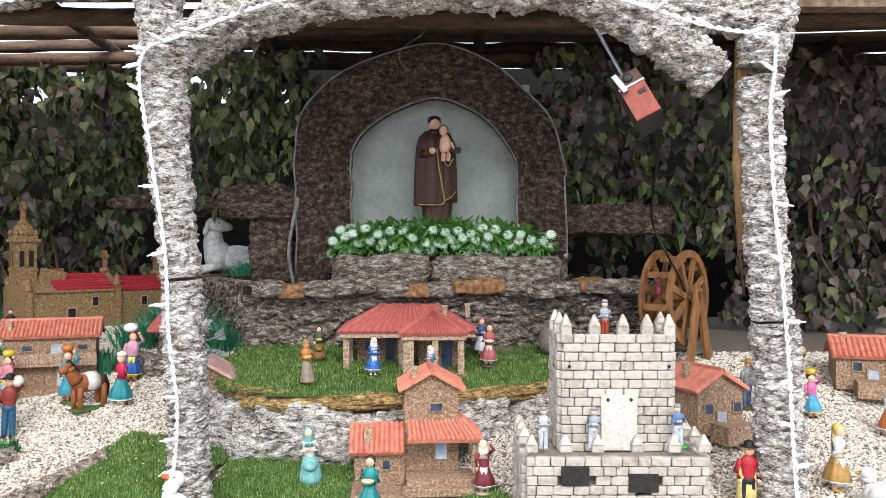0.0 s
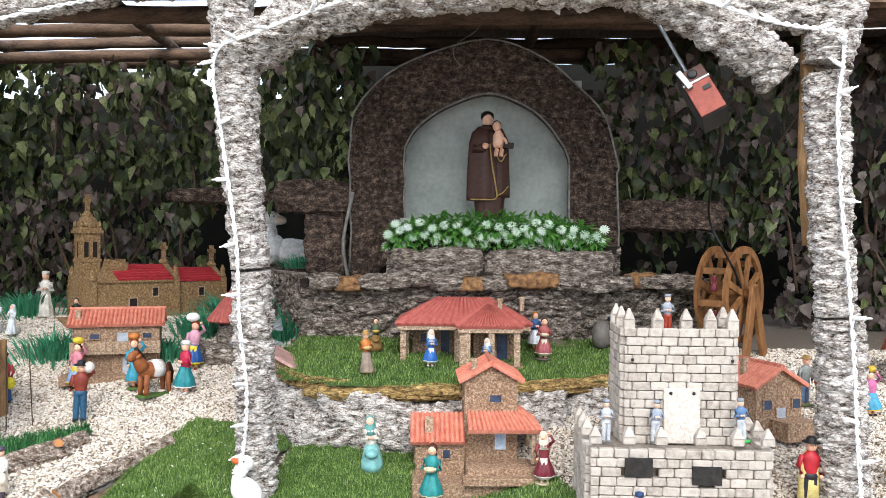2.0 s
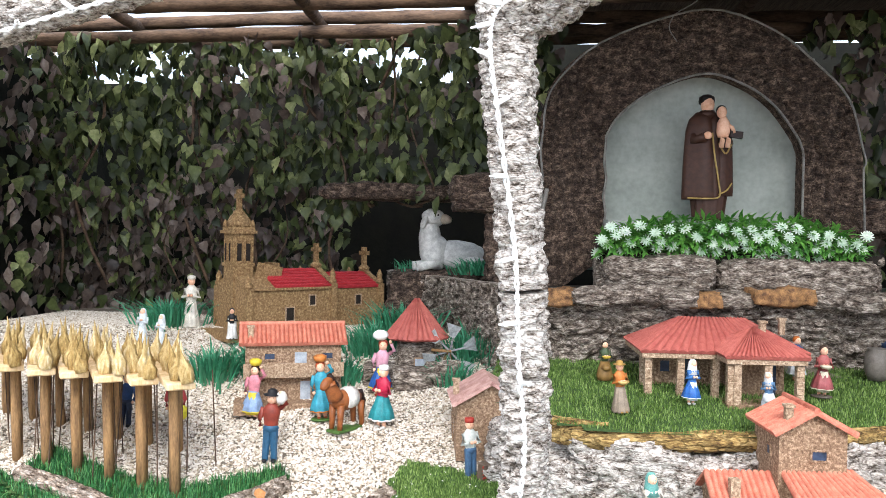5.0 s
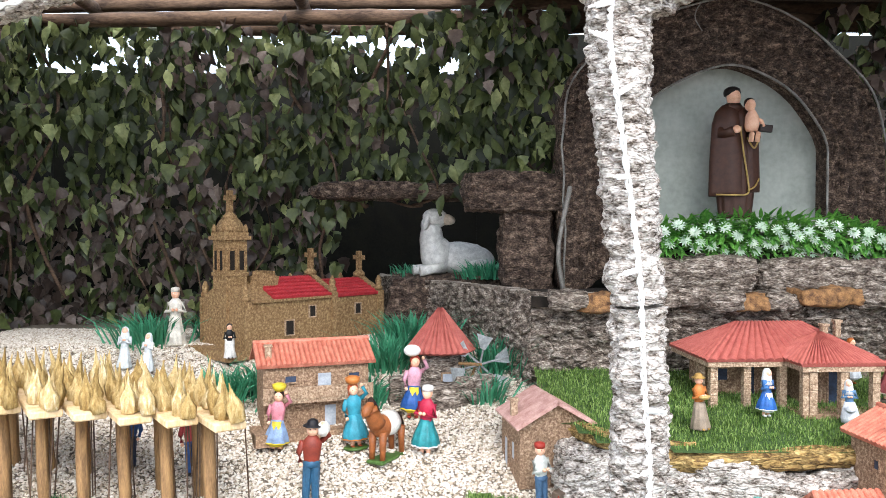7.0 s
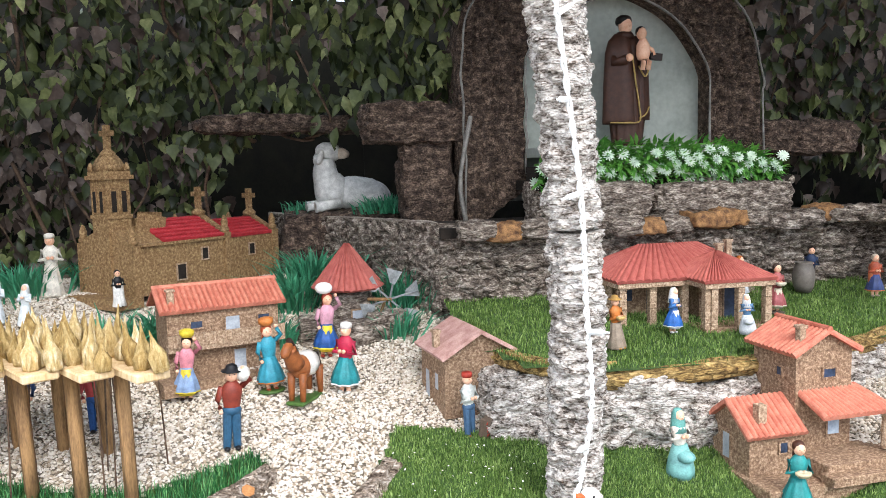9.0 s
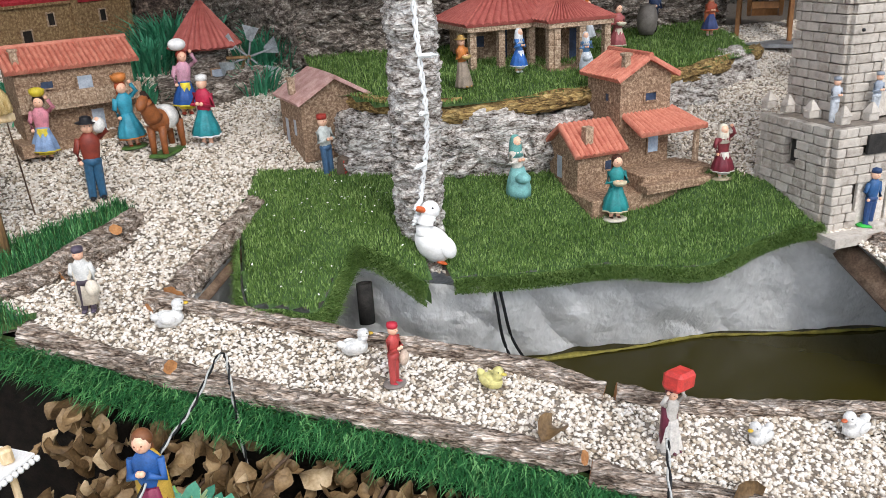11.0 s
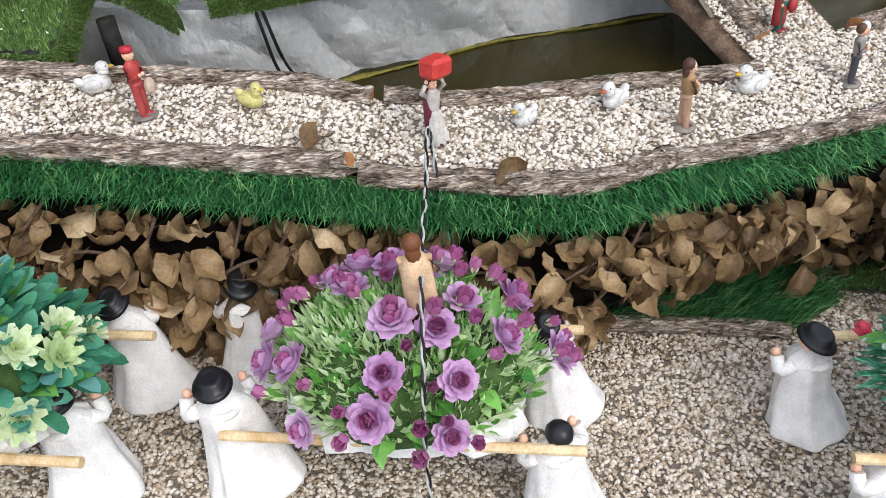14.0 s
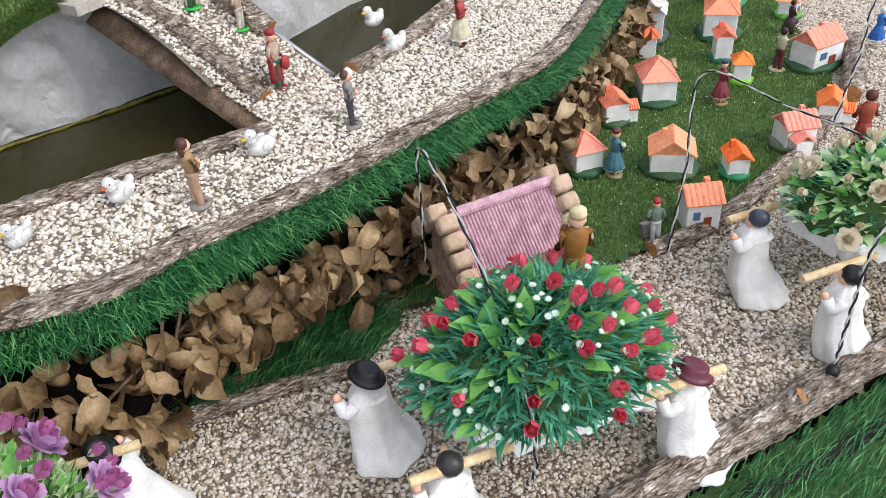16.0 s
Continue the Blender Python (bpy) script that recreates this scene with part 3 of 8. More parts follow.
def on_hill(x, y, up=0.0):
    return (x, y, z_hill(x, y) + up)


half = "split log with rough grey-brown bark edging the gravel walk"
log("edge_log", [on_hill(*p, 0.0) for p in RIM[2:6]], 0.020, half, seed=1, stub=(on_hill(-1.2, 1.79, 0.01), on_hill(-1.17, 1.75, 0.03)))
log("edge_log", [on_hill(*p, -0.002) for p in [(-0.885, 1.60), (-0.70, 1.485), (-0.57, 1.405)]], 0.022, half, seed=2, stub=(on_hill(-0.6, 1.42, 0.005), on_hill(-0.57, 1.385, 0.03)))
log("edge_log", [on_hill(*p, -0.002) for p in [(-0.56, 1.385), (-0.46, 1.32), (-0.25, 1.21), (-0.08, 1.187)]], 0.020, half, seed=3)
log("edge_log", [on_hill(*p, -0.002) for p in [(-0.09, 1.185), (0.058, 1.145), (0.366, 1.09), (0.6, 1.055)]], 0.018, half, seed=4, stub=(on_hill(0.34, 1.1, 0.005), on_hill(0.37, 1.08, 0.025)))
log("edge_log", [on_hill(*p, -0.002) for p in [(0.59, 1.055), (0.9, 1.01), (1.28, 1.04), (1.8, 1.1)]], 0.020, half, seed=5)
pondlog = "thin bark-covered log lying along the pond edge"
log("pond_log", [on_hill(-1.2, 1.975), on_hill(-1.0, 1.86), on_hill(-0.872, 1.785), on_hill(-0.6, 1.632), on_hill(-0.46, 1.52)], 0.019, pondlog, seed=6)
log("pond_log", [on_hill(-0.44, 1.515, 0.003), on_hill(-0.3, 1.44), on_hill(-0.14, 1.39), on_hill(0.1, 1.308), on_hill(0.22, 1.28)], 0.018, pondlog, seed=7)
log("pond_log", [on_hill(-0.955, 2.23, 0.005), on_hill(-1.04, 2.11, 0.005), on_hill(-1.15, 1.96, 0.005)], 0.026, "hollow cork log beside the grass and pond", seed=8, stub=(on_hill(-1.15, 1.97), on_hill(-1.2, 1.94, 0.005)))
log("pond_log", [on_hill(0.268, 1.66, 0.002), on_hill(0.276, 1.5, 0.002), on_hill(0.284, 1.34, 0.002)], 0.022, "rough bark log with a sawn orange end above the pond board", seed=9)
log("pond_log", [on_hill(0.41, 1.62, 0.01), on_hill(0.42, 1.52, 0.01), on_hill(0.435, 1.44, 0.008)], 0.026, "bark log with a sawn end along the second pond", seed=10)
log("pond_log", [on_hill(0.5, 1.285), on_hill(0.65, 1.272), on_hill(0.85, 1.28), on_hill(1.02, 1.30), on_hill(1.16, 1.39)], 0.022, "bark log along the second pond's front", seed=11)
log("pond_log", [on_hill(-0.98, 2.15, -0.03), on_hill(-1.07, 2.03, -0.03), on_hill(-1.13, 1.95, -0.03)], 0.014, "square board under the log along the pond", bark=PLANK, n=4, wob=0.001)
for x0, y0, x1, y1 in ((0.232, 1.70, 0.245, 1.27), (0.452, 1.62, 0.458, 1.29)):
    bm = bmesh.new()
    a, b = Vector(on_hill(x0, y0, -0.045)), Vector(on_hill(x1, y1, -0.045))
    tube(bm, [a, (a + b) / 2, b], 0.034, 4, wob=0.002)
    solid("pond_board", bm, PLANK, "weathered brown board edging the pond wall", "board")
log("kerb_log", [on_hill(-1.9, 2.24, 0.005), on_hill(-1.65, 2.14, 0.01), on_hill(-1.467, 2.055, 0.01), on_hill(-1.33, 2.14, 0.012), on_hill(-1.21, 2.24, 0.01)], 0.024, "knotty log beside the little lawn and gravel", seed=12, stub=(on_hill(-1.27, 2.18, 0.02), on_hill(-1.25, 2.15, 0.045)))
log("kerb_log", [on_hill(-1.36, 2.08, 0.005), on_hill(-1.28, 2.13, 0.01), on_hill(-1.23, 2.17, 0.008)], 0.016, "short broken log beside the gravel path", seed=13)
log("front_log", [(-0.35, 0.64, 0.275), (0.036, 0.425, 0.275), (0.274, 0.29, 0.275), (0.5, 0.165, 0.275), (1.1, -0.16, 0.275)], 0.028, "long bark-covered log at the edge of the lower shelf", seed=14, seg=190, wob=0.008, stub=((0.27, 0.3, 0.29), (0.28, 0.27, 0.325)))
log("front_log", [(-1.6, 1.36, 0.35), (-1.0, 1.01, 0.33), (-0.5, 0.73, 0.29), (-0.36, 0.65, 0.275)], 0.026, "long bark-covered log at the edge of the lower shelf", seed=15, seg=150, wob=0.008)
log("kerb_log", [(-0.25, 1.235, 0.275), (-0.1, 1.12, 0.272), (0.05, 0.99, 0.27)], 0.016, "thin branch between the gravel and turf strip", seed=16)
log("kerb_log", [(0.62, 0.63, 0.27), (0.83, 0.52, 0.27), (1.2, 0.43, 0.27), (1.5, 0.39, 0.27)], 0.02, "bark strip between the house lawn and gravel", seed=17)
log("kerb_log", [(1.5, 0.37, 0.29), (1.66, 0.38, 0.29), (1.9, 0.42, 0.29)], 0.03, "thick cork log behind the flower float", seed=18)

# ---- turf ----
TURF_L = [(-0.93, 2.36), (-0.99, 2.2), (-1.02, 1.9), (-0.9, 1.835), (-0.79, 1.95), (-0.67, 1.845), (-0.645, 1.95), (-0.6, 2.3), (-0.75, 2.32)]
TURF_R = [(-0.615, 1.865), (-0.45, 1.84), (-0.27, 1.82), (-0.11, 1.768), (0.05, 1.76), (0.185, 1.722), (0.17, 1.9), (0.12, 2.0), (-0.2, 2.22), (-0.6, 2.3)]


def z_turf(x, y):
    return z_hill(x, y) + 0.012 + 0.05 * step(1 - abs(x + 0.76) / 0.27) * step((2.3 - y) / 0.3) * step((y - 1.8) / 0.12)


def turf(poly, name, label, height, density, length, mat, seed, base=TURF_BASE, push=None):
    hill_sheet(name + "_mat", poly, [], height, 0.018, base, label)
    rng = np.random.default_rng(seed)
    q = scatter(rng, poly, int(area(poly) * density))
    blades(name, q, np.array([height(a, b) for a, b in q]), length, 0.0009, 0.8, mat, seed, label, push)


turf(TURF_L, "turf", "folded mat of artificial grass dotted with white petals", z_turf, 110000, 0.009, TURF, 11)
turf(TURF_R, "turf", "flat mat of green artificial grass at the pond", lambda x, y: z_hill(x, y) + 0.012, 110000, 0.009, TURF, 12)
HOUSE_LAWN = [(0.22, 1.02), (0.5, 0.72), (0.64, 0.63), (0.83, 0.53), (1.2, 0.44), (1.5, 0.40), (1.7, 0.45), (2.6, 0.9), (2.6, 1.25), (1.8, 1.08), (1.28, 1.02), (0.9, 0.99), (0.37, 1.07)]
turf(HOUSE_LAWN, "turf", "short artificial lawn under the tiny houses", lambda x, y: 0.266, 60000, 0.008, TURF, 13)
SIDE_LAWN = [(-1.9, 2.25), (-1.65, 2.15), (-1.467, 2.07), (-1.33, 2.15), (-1.21, 2.27), (-1.25, 2.31), (-1.45, 2.22), (-1.6, 2.24), (-1.9, 2.36)]
turf(SIDE_LAWN, "grass_strip", "strip of long green artificial grass before the granary", lambda x, y: z_hill(x, y) + 0.008, 60000, 0.024, TURF_DEEP, 14)
SIDE_LAWN_2 = [(-2.1, 2.3), (-1.75, 2.1), (-1.46, 1.93), (-1.40, 1.97), (-1.47, 2.03), (-1.65, 2.12), (-1.9, 2.22)]
turf(SIDE_LAWN_2, "grass_strip", "strip of long green artificial grass at the terrace corner", lambda x, y: z_hill(x, y) + 0.006, 50000, 0.022, TURF_DEEP, 15)
FORE = [(-1.0, 0.98), (-0.5, 0.7), (0.036, 0.4), (0.274, 0.26), (0.5, 0.135), (1.2, -0.25), (1.2, -0.45), (0.45, -0.12), (0.1, 0.1), (-0.6, 0.5), (-1.1, 0.8)]
turf(FORE, "grass_strip", "flat long-bladed artificial grass below the front log", lambda x, y: 0.235, 26000, 0.034, TURF_DEEP, 16, push=np.array([[0.5, -0.3, -0.35]]))
bm = bmesh.new()
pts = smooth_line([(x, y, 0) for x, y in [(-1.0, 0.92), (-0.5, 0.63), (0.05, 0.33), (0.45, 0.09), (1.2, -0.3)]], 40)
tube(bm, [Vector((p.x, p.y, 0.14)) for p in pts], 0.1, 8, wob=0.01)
solid("bank_front", bm, SOIL_SHADE, "earth bank under the front grass, in shade-dark soil colour", "bank", kind="structure")
STRIP = [(-0.28, 1.25), (-0.1, 1.12), (0.05, 0.99), (0.2, 1.0), (0.2, 1.12), (-0.2, 1.22)]
turf(STRIP, "grass_strip", "dark tuft of artificial grass under the leaf hedge", lambda x, y: 0.268, 42000, 0.05, TURF_DEEP, 17, push=np.array([[0.3, -0.6, -0.1]]))

# hanging grass fringe along the outer edge of the gravel walk
rng = np.random.default_rng(21)
line = smooth_line([(x, y, 0) for x, y in RIM], 1200)
fr, hz, ps = [], [], []
for i in range(30000):
    k = int(rng.integers(10, 1180))
    p, d = line[k], (line[k + 1] - line[k - 1]).normalized()
    nrm = Vector((d.y, -d.x, 0))
    w = rng.random()
    fr.append((p.x + nrm.x * (0.012 + 0.035 * w) + rng.normal() * 0.003, p.y + nrm.y * (0.012 + 0.035 * w)))
    hz.append(z_hill(p.x, p.y) - 0.01 - 0.042 * w - 0.015 * rng.random())
    f, g = rng.normal() * 0.4, 0.3 + 0.9 * rng.random()
    ps.append((nrm.x * g + d.x * f, nrm.y * g + d.y * f, -1.25 + 0.75 * rng.random()))
blades("grass_fringe", np.array(fr), np.array(hz), 0.027, 0.0014, 1.0, TURF_DEEP, 22, "fringe of green artificial grass hanging over the terrace edge", np.array(ps))
bm = bmesh.new()
rows = []
for p, q in zip(line[::6], line[6::6]):
    d = (q - p).normalized()
    nrm = Vector((d.y, -d.x, 0))
    z = z_hill(p.x, p.y)
    rows.append([bm.verts.new(p + nrm * a + Vector((0, 0, z + b))) for a, b in ((0.0, -0.012), (0.014, -0.03), (0.02, -0.045), (0.022, -0.068), (0.002, -0.075))])
for a, b in zip(rows, rows[1:]):
    for k in range(4):
        bm.faces.new((a[k], b[k], b[k + 1], a[k + 1]))
solid("grass_fringe_mat", bm, TURF_BASE, "green backing strip of the hanging grass fringe", "grass mat")

def edge_fringe(pts, height, n, drop, seed):
    """Short grass hanging over a cut edge of turf."""
    rg = np.random.default_rng(seed)
    ln = smooth_line([(x, y, 0) for x, y in pts], 300)
    pl, hh, pu = [], [], []
    for _ in range(n):
        k = int(rg.integers(1, 299))
        p, d = ln[k], (ln[min(k + 1, 299)] - ln[k - 1]).normalized()
        w = rg.random()
        pl.append((p.x + d.y * (0.004 + 0.012 * w), p.y - d.x * (0.004 + 0.012 * w)))
        hh.append(height(p.x, p.y) - drop * w)
        pu.append((d.y * 0.8, -d.x * 0.8, -0.9 + 0.7 * rg.random()))
    blades("turf_edge", np.array(pl), np.array(hh), 0.012, 0.0010, 1.0, TURF, seed, "grass hanging over the cut turf edge", np.array(pu))
    bm = bmesh.new()
    rows = [[bm.verts.new((p.x + a * 0.006, p.y - 0.006 * a, height(p.x, p.y) - b)) for a, b in ((0, -0.002), (1, drop * 0.5), (1, drop))] for p in ln[::4]]
    for a, b in zip(rows, rows[1:]):
        for k in range(2):
            bm.faces.new((a[k], b[k], b[k + 1], a[k + 1]))
    solid("turf_edge_mat", bm, TURF_BASE, "hanging edge of the turf mat", "grass mat")


edge_fringe([(-0.99, 2.2), (-1.01, 2.05), (-1.02, 1.9), (-0.96, 1.86), (-0.9, 1.835), (-0.84, 1.9), (-0.79, 1.95), (-0.72, 1.89), (-0.67, 1.845)], z_turf, 13000, 0.045, 61)
edge_fringe([(-0.615, 1.865), (-0.45, 1.84), (-0.27, 1.82), (-0.11, 1.768), (0.05, 1.76), (0.185, 1.722)], lambda x, y: z_hill(x, y) + 0.012, 12000, 0.03, 62)

# ---- gravel ----
TERRACE = [(-0.74, 2.5), (-0.64, 2.285), (-0.48, 2.225), (-0.3, 2.212), (0.1, 2.24), (0.52, 2.40), (0.62, 2.6), (0.7, 3.0), (-0.7, 3.0)]
pebbles("gravel", HILL[:18] + [(2.4, 2.75), (0.4, 2.75), (-0.9, 3.3), (-1.2, 3.55), (-2.6, 3.6)], [POND, POND_2, TURF_L, TURF_R, SIDE_LAWN, SIDE_LAWN_2, TERRACE], z_hill, 30000, 0.0043, PEBBLE, 31, "pale crushed gravel covering the village ground and walk")
pebbles("gravel", FRONT, [HOUSE_LAWN], z_front, 28000, 0.0044, PEBBLE_WARM, 32, "warm grey gravel on the lower procession shelf")

# ---- stone terraces, niche and cork work ----


def z_top(x, y):
    return 1.095 + 0.1 * (y - 2.3)


hill_sheet("ground_upper", TERRACE, [], z_top, 0.03, TURF_BASE, "upper lawn terrace before the niche")
q = scatter(np.random.default_rng(41), TERRACE, 40000)
blades("turf", q, np.array([z_top(a, b) for a, b in q]), 0.011, 0.0010, 0.8, TURF, 42, "artificial grass on the upper terrace")
log("terrace_log", [(-0.78, 2.62, 1.10), (-0.70, 2.46, 1.09), (-0.62, 2.33, 1.085), (-0.52, 2.27, 1.08), (-0.44, 2.255, 1.075)], 0.02, "bent tan bark log edging the upper lawn", bark=BARK_TAN, seed=21)
log("terrace_log", [(-0.57, 2.285, 1.062), (-0.47, 2.235, 1.062), (-0.3, 2.225, 1.066), (0.05, 2.25, 1.08), (0.3, 2.33, 1.085), (0.62, 2.5, 1.09)], 0.022, "long tan bark log edging the upper lawn", bark=BARK_TAN, seed=22, seg=90)


def chunk(name, size, at, rz, seed, mat=CORK, amp=0.022, cuts=8, label="pale grey weathered cork bark block", s=1.0, rot=(0, 0)):
    return solid(name, cork_rock(size, seed, amp, cuts, s), mat, label, "cork block", "cork bark blocks", at=pose(*at, rot[0], rot[1], rz))


k = 0
for x, y, w, h, z in [(-0.62, 2.36, 0.2, 0.13, 0.96), (-0.66, 2.34, 0.13, 0.14, 0.86), (-0.53, 2.28, 0.15, 0.15, 0.87), (-0.36, 2.26, 0.2, 0.16, 0.9), (-0.20, 2.25, 0.19, 0.16, 0.9),
                      (-0.4, 2.27, 0.24, 0.09, 0.99), (0.08, 2.27, 0.2, 0.22, 0.88), (0.24, 2.36, 0.2, 0.22, 0.88), (0.42, 2.44, 0.22, 0.2, 0.92), (-0.05, 2.27, 0.2, 0.18, 0.9), (0.15, 2.2, 0.14, 0.09, 0.88)]:
    k += 1
    chunk("cork_block", (w * 1.0, 0.13, h), (x, y, z - 0.02), 12 * math.sin(k * 3), k, amp=0.03, cuts=20)


def bank(x0, x1, y0, y1, z0, z1, nu, nv, amp, mat, name, label, seed, bulge=0.0):
    """A bark-clad wall face with thickness behind it."""
    bm = bmesh.new()

    def f(u, v):
        x, z = x0 + (x1 - x0) * u, z0 + (z1 - z0) * v
        return Vector((x, y0 + (y1 - y0) * u - bulge * math.sin(math.pi * u), z)), Vector((0, -1, 0))
    cork_sheet(bm, f, nu, nv, amp, seed=seed)
    es = [e for e in bm.edges if e.is_boundary]
    ext = bmesh.ops.extrude_edge_only(bm, edges=es)
    bmesh.ops.translate(bm, verts=[v for v in ext["geom"] if isinstance(v, bmesh.types.BMVert)], vec=(0, 0.12, 0))
    return solid(name, bm, mat, label, "wall", kind="structure")


bank(-0.72, 0.78, 2.86, 2.86, 1.02, 1.37, 330, 84, 0.042, CORK_MID, "wall_cork_base", "rough layered cork bark bank under the niche", 3, 0.03)
bank(-0.72, -1.22, 2.86, 3.72, 1.0, 1.38, 170, 76, 0.04, CORK_MID, "wall_cork_side", "rough grey cork bark bank beside the cave", 5)
bank(-0.41, 0.46, 2.915, 2.915, 1.36, 1.49, 200, 34, 0.034, CORK_MID, "wall_cork_upper", "cork bark course below the flower bed", 7)
bm = bmesh.new()
box(bm, (1.5, 0.36, 0.03), (0.03, 3.025, 1.335))
box(bm, (0.86, 0.26, 0.03), (0.025, 3.04, 1.462))
solid("cork_ledge", bm, SOIL_SHADE, "dark ledge behind the cork courses", "ledge", kind="structure")
k = 40
for i in range(16):
    x = -0.62 + i * 0.088
    k += 1
    chunk("cork_slab", (0.105, 0.10, 0.05), (x, 2.83 + 0.012 * math.sin(i * 2.1), 1.335 + 0.008 * math.sin(i * 5)), 8 * math.sin(i * 4), k, amp=0.014, cuts=7, mat=CORK_RAW if i in (1, 6, 8, 9, 13) else CORK_MID, label="broken cork bark slab with a raw orange edge" if i in (1, 6, 8, 9, 13) else "layered grey-brown cork bark slab")
for x, w in ((-0.22, 0.33), (0.2, 0.46)):
    k += 1
    chunk("cork_slab", (w, 0.1, 0.1), (x, 2.9, 1.375), 0, k, amp=0.02, cuts=12, mat=CORK_MID, label="long grey-brown cork bark block below the flower bed")
chunk("cork_slab", (0.22, 0.1, 0.05), (0.62, 2.82, 1.34), -6, 71, amp=0.016, cuts=9, mat=CORK_MID, label="jutting cork bark slab")

# niche wall: a pointed-arch bark face with a round-headed opening
NX, NZ0 = -0.037, 1.46


def arch_half(z, base_w, spring, top):
    """Half width of a pointed-round arch at height z."""
    if z <= spring:
        return base_w
    u = (z - spring) / (top - spring)
    return base_w * max(0.0, 1 - u ** 2.0) ** 0.55 if u < 1 else 0.0


niche = thing("niche_wall", "tall arched wall of dark brown cork bark with a round-headed niche", "wall", kind="structure")
bm = bmesh.new()
rows = []
NV, NS = 90, 26
# the face between the inner arch and the outer arch, swept by angle
inner = [Vector((-0.369 + 0.004 * math.sin(k), 0, 1.46 + 0.40 * k / 20)) for k in range(20)]
inner += [Vector((x, 0, z)) for x, _, z in smooth_line([(-0.369, 0, 1.86), (-0.362, 0, 1.90), (-0.312, 0, 1.974), (-0.198, 0, 2.052), (-0.036, 0, 2.105), (0.098, 0, 2.066), (0.196, 0, 1.997), (0.272, 0, 1.895), (0.296, 0, 1.84)], 110)]
inner += [Vector((0.298, 0, 1.84 - 0.38 * k / 20)) for k in range(1, 21)]
outer = [Vector((-0.59 + 0.006 * math.sin(k), 0, 1.30 + 0.60 * k / 20)) for k in range(20)]
outer += [Vector((x, 0, z)) for x, _, z in smooth_line([(-0.59, 0, 1.90), (-0.588, 0, 1.96), (-0.542, 0, 2.085), (-0.412, 0, 2.20), (-0.19, 0, 2.292), (0.005, 0, 2.318), (0.205, 0, 2.235), (0.345, 0, 2.12), (0.448, 0, 1.99), (0.487, 0, 1.83), (0.49, 0, 1.79)], 110)]
outer += [Vector((0.492, 0, 1.79 - 0.49 * k / 20)) for k in range(1, 21)]
NR = 44
grid = []
for p, q in zip(inner, outer):
    row = []
    for k in range(NR + 1):
        w = p.lerp(q, k / NR)
        w.y = 3.15
        edge = min(1, k / 3, (NR - k) / 3)
        w.y -= bark_relief(w, 0.036, 9, (1.0, 1.0, 0.9), 1.0) * edge
        row.append(bm.verts.new(w))
    row.append(bm.verts.new(Vector((q.x, 3.34, q.z))))
    row.insert(0, bm.verts.new(Vector((p.x, 3.3, p.z))))
    grid.append(row)
for a, b in zip(grid, grid[1:]):
    for k in range(NR + 2):
        bm.faces.new((a[k], a[k + 1], b[k + 1], b[k])).smooth = True
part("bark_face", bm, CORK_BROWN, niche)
bm = bmesh.new()
box(bm, (0.78, 0.03, 0.75), (NX, 3.245, 1.42))
part("niche_back", bm, PLASTER, niche, "smooth pale grey-green plaster back")
bm = bmesh.new()
box(bm, (0.66, 0.24, 0.03), (NX, 3.12, 1.565))
part("niche_floor", bm, PLASTER, niche)
TRIM = material("grey_cable_sleeve", "5f5c57", "8e8b84", 40, 0.5, 0.1)
part("light_hose", tube(bmesh.new(), [Vector((p.x, 3.142, p.z)) + (p - Vector((NX, 0, 1.7))).normalized() * -0.004 for p in inner[::2]], 0.0042, 6), TRIM, niche, "thin grey light hose round the niche")
part("light_hose", tube(bmesh.new(), [Vector((p.x * 0.985 + 0.004 * math.sin(i), 3.118, p.z - 0.008)) for i, p in enumerate(outer[3:-3:3])], 0.0038, 6), TRIM, niche, "thin grey light hose round the arch")
part("hanging_wire", tube(bmesh.new(), smooth_line([(-0.14, 3.1, 2.20), (-0.17, 3.08, 2.24), (-0.155, 3.06, 2.28), (-0.09, 3.05, 2.32), (-0.05, 3.05, 2.37)], 20), 0.002, 5), TRIM, niche)

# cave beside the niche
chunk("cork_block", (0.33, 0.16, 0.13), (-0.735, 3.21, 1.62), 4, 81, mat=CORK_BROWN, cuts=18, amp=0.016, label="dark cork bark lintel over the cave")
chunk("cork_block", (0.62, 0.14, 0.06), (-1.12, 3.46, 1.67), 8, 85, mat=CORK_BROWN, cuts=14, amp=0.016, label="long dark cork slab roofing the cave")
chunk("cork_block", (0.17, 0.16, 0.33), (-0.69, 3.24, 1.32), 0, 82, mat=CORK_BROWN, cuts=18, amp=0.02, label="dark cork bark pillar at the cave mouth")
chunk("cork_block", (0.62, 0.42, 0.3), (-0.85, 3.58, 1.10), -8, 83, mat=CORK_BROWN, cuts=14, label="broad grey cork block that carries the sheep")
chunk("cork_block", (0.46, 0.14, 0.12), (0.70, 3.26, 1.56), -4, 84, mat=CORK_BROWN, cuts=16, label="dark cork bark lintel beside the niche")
part("cork_strip", tube(bmesh.new(), smooth_line([(-0.585, 3.1, 1.36), (-0.602, 3.09, 1.50), (-0.565, 3.09, 1.70)], 16), 0.007, 6, wob=0.002), TRIM, niche)

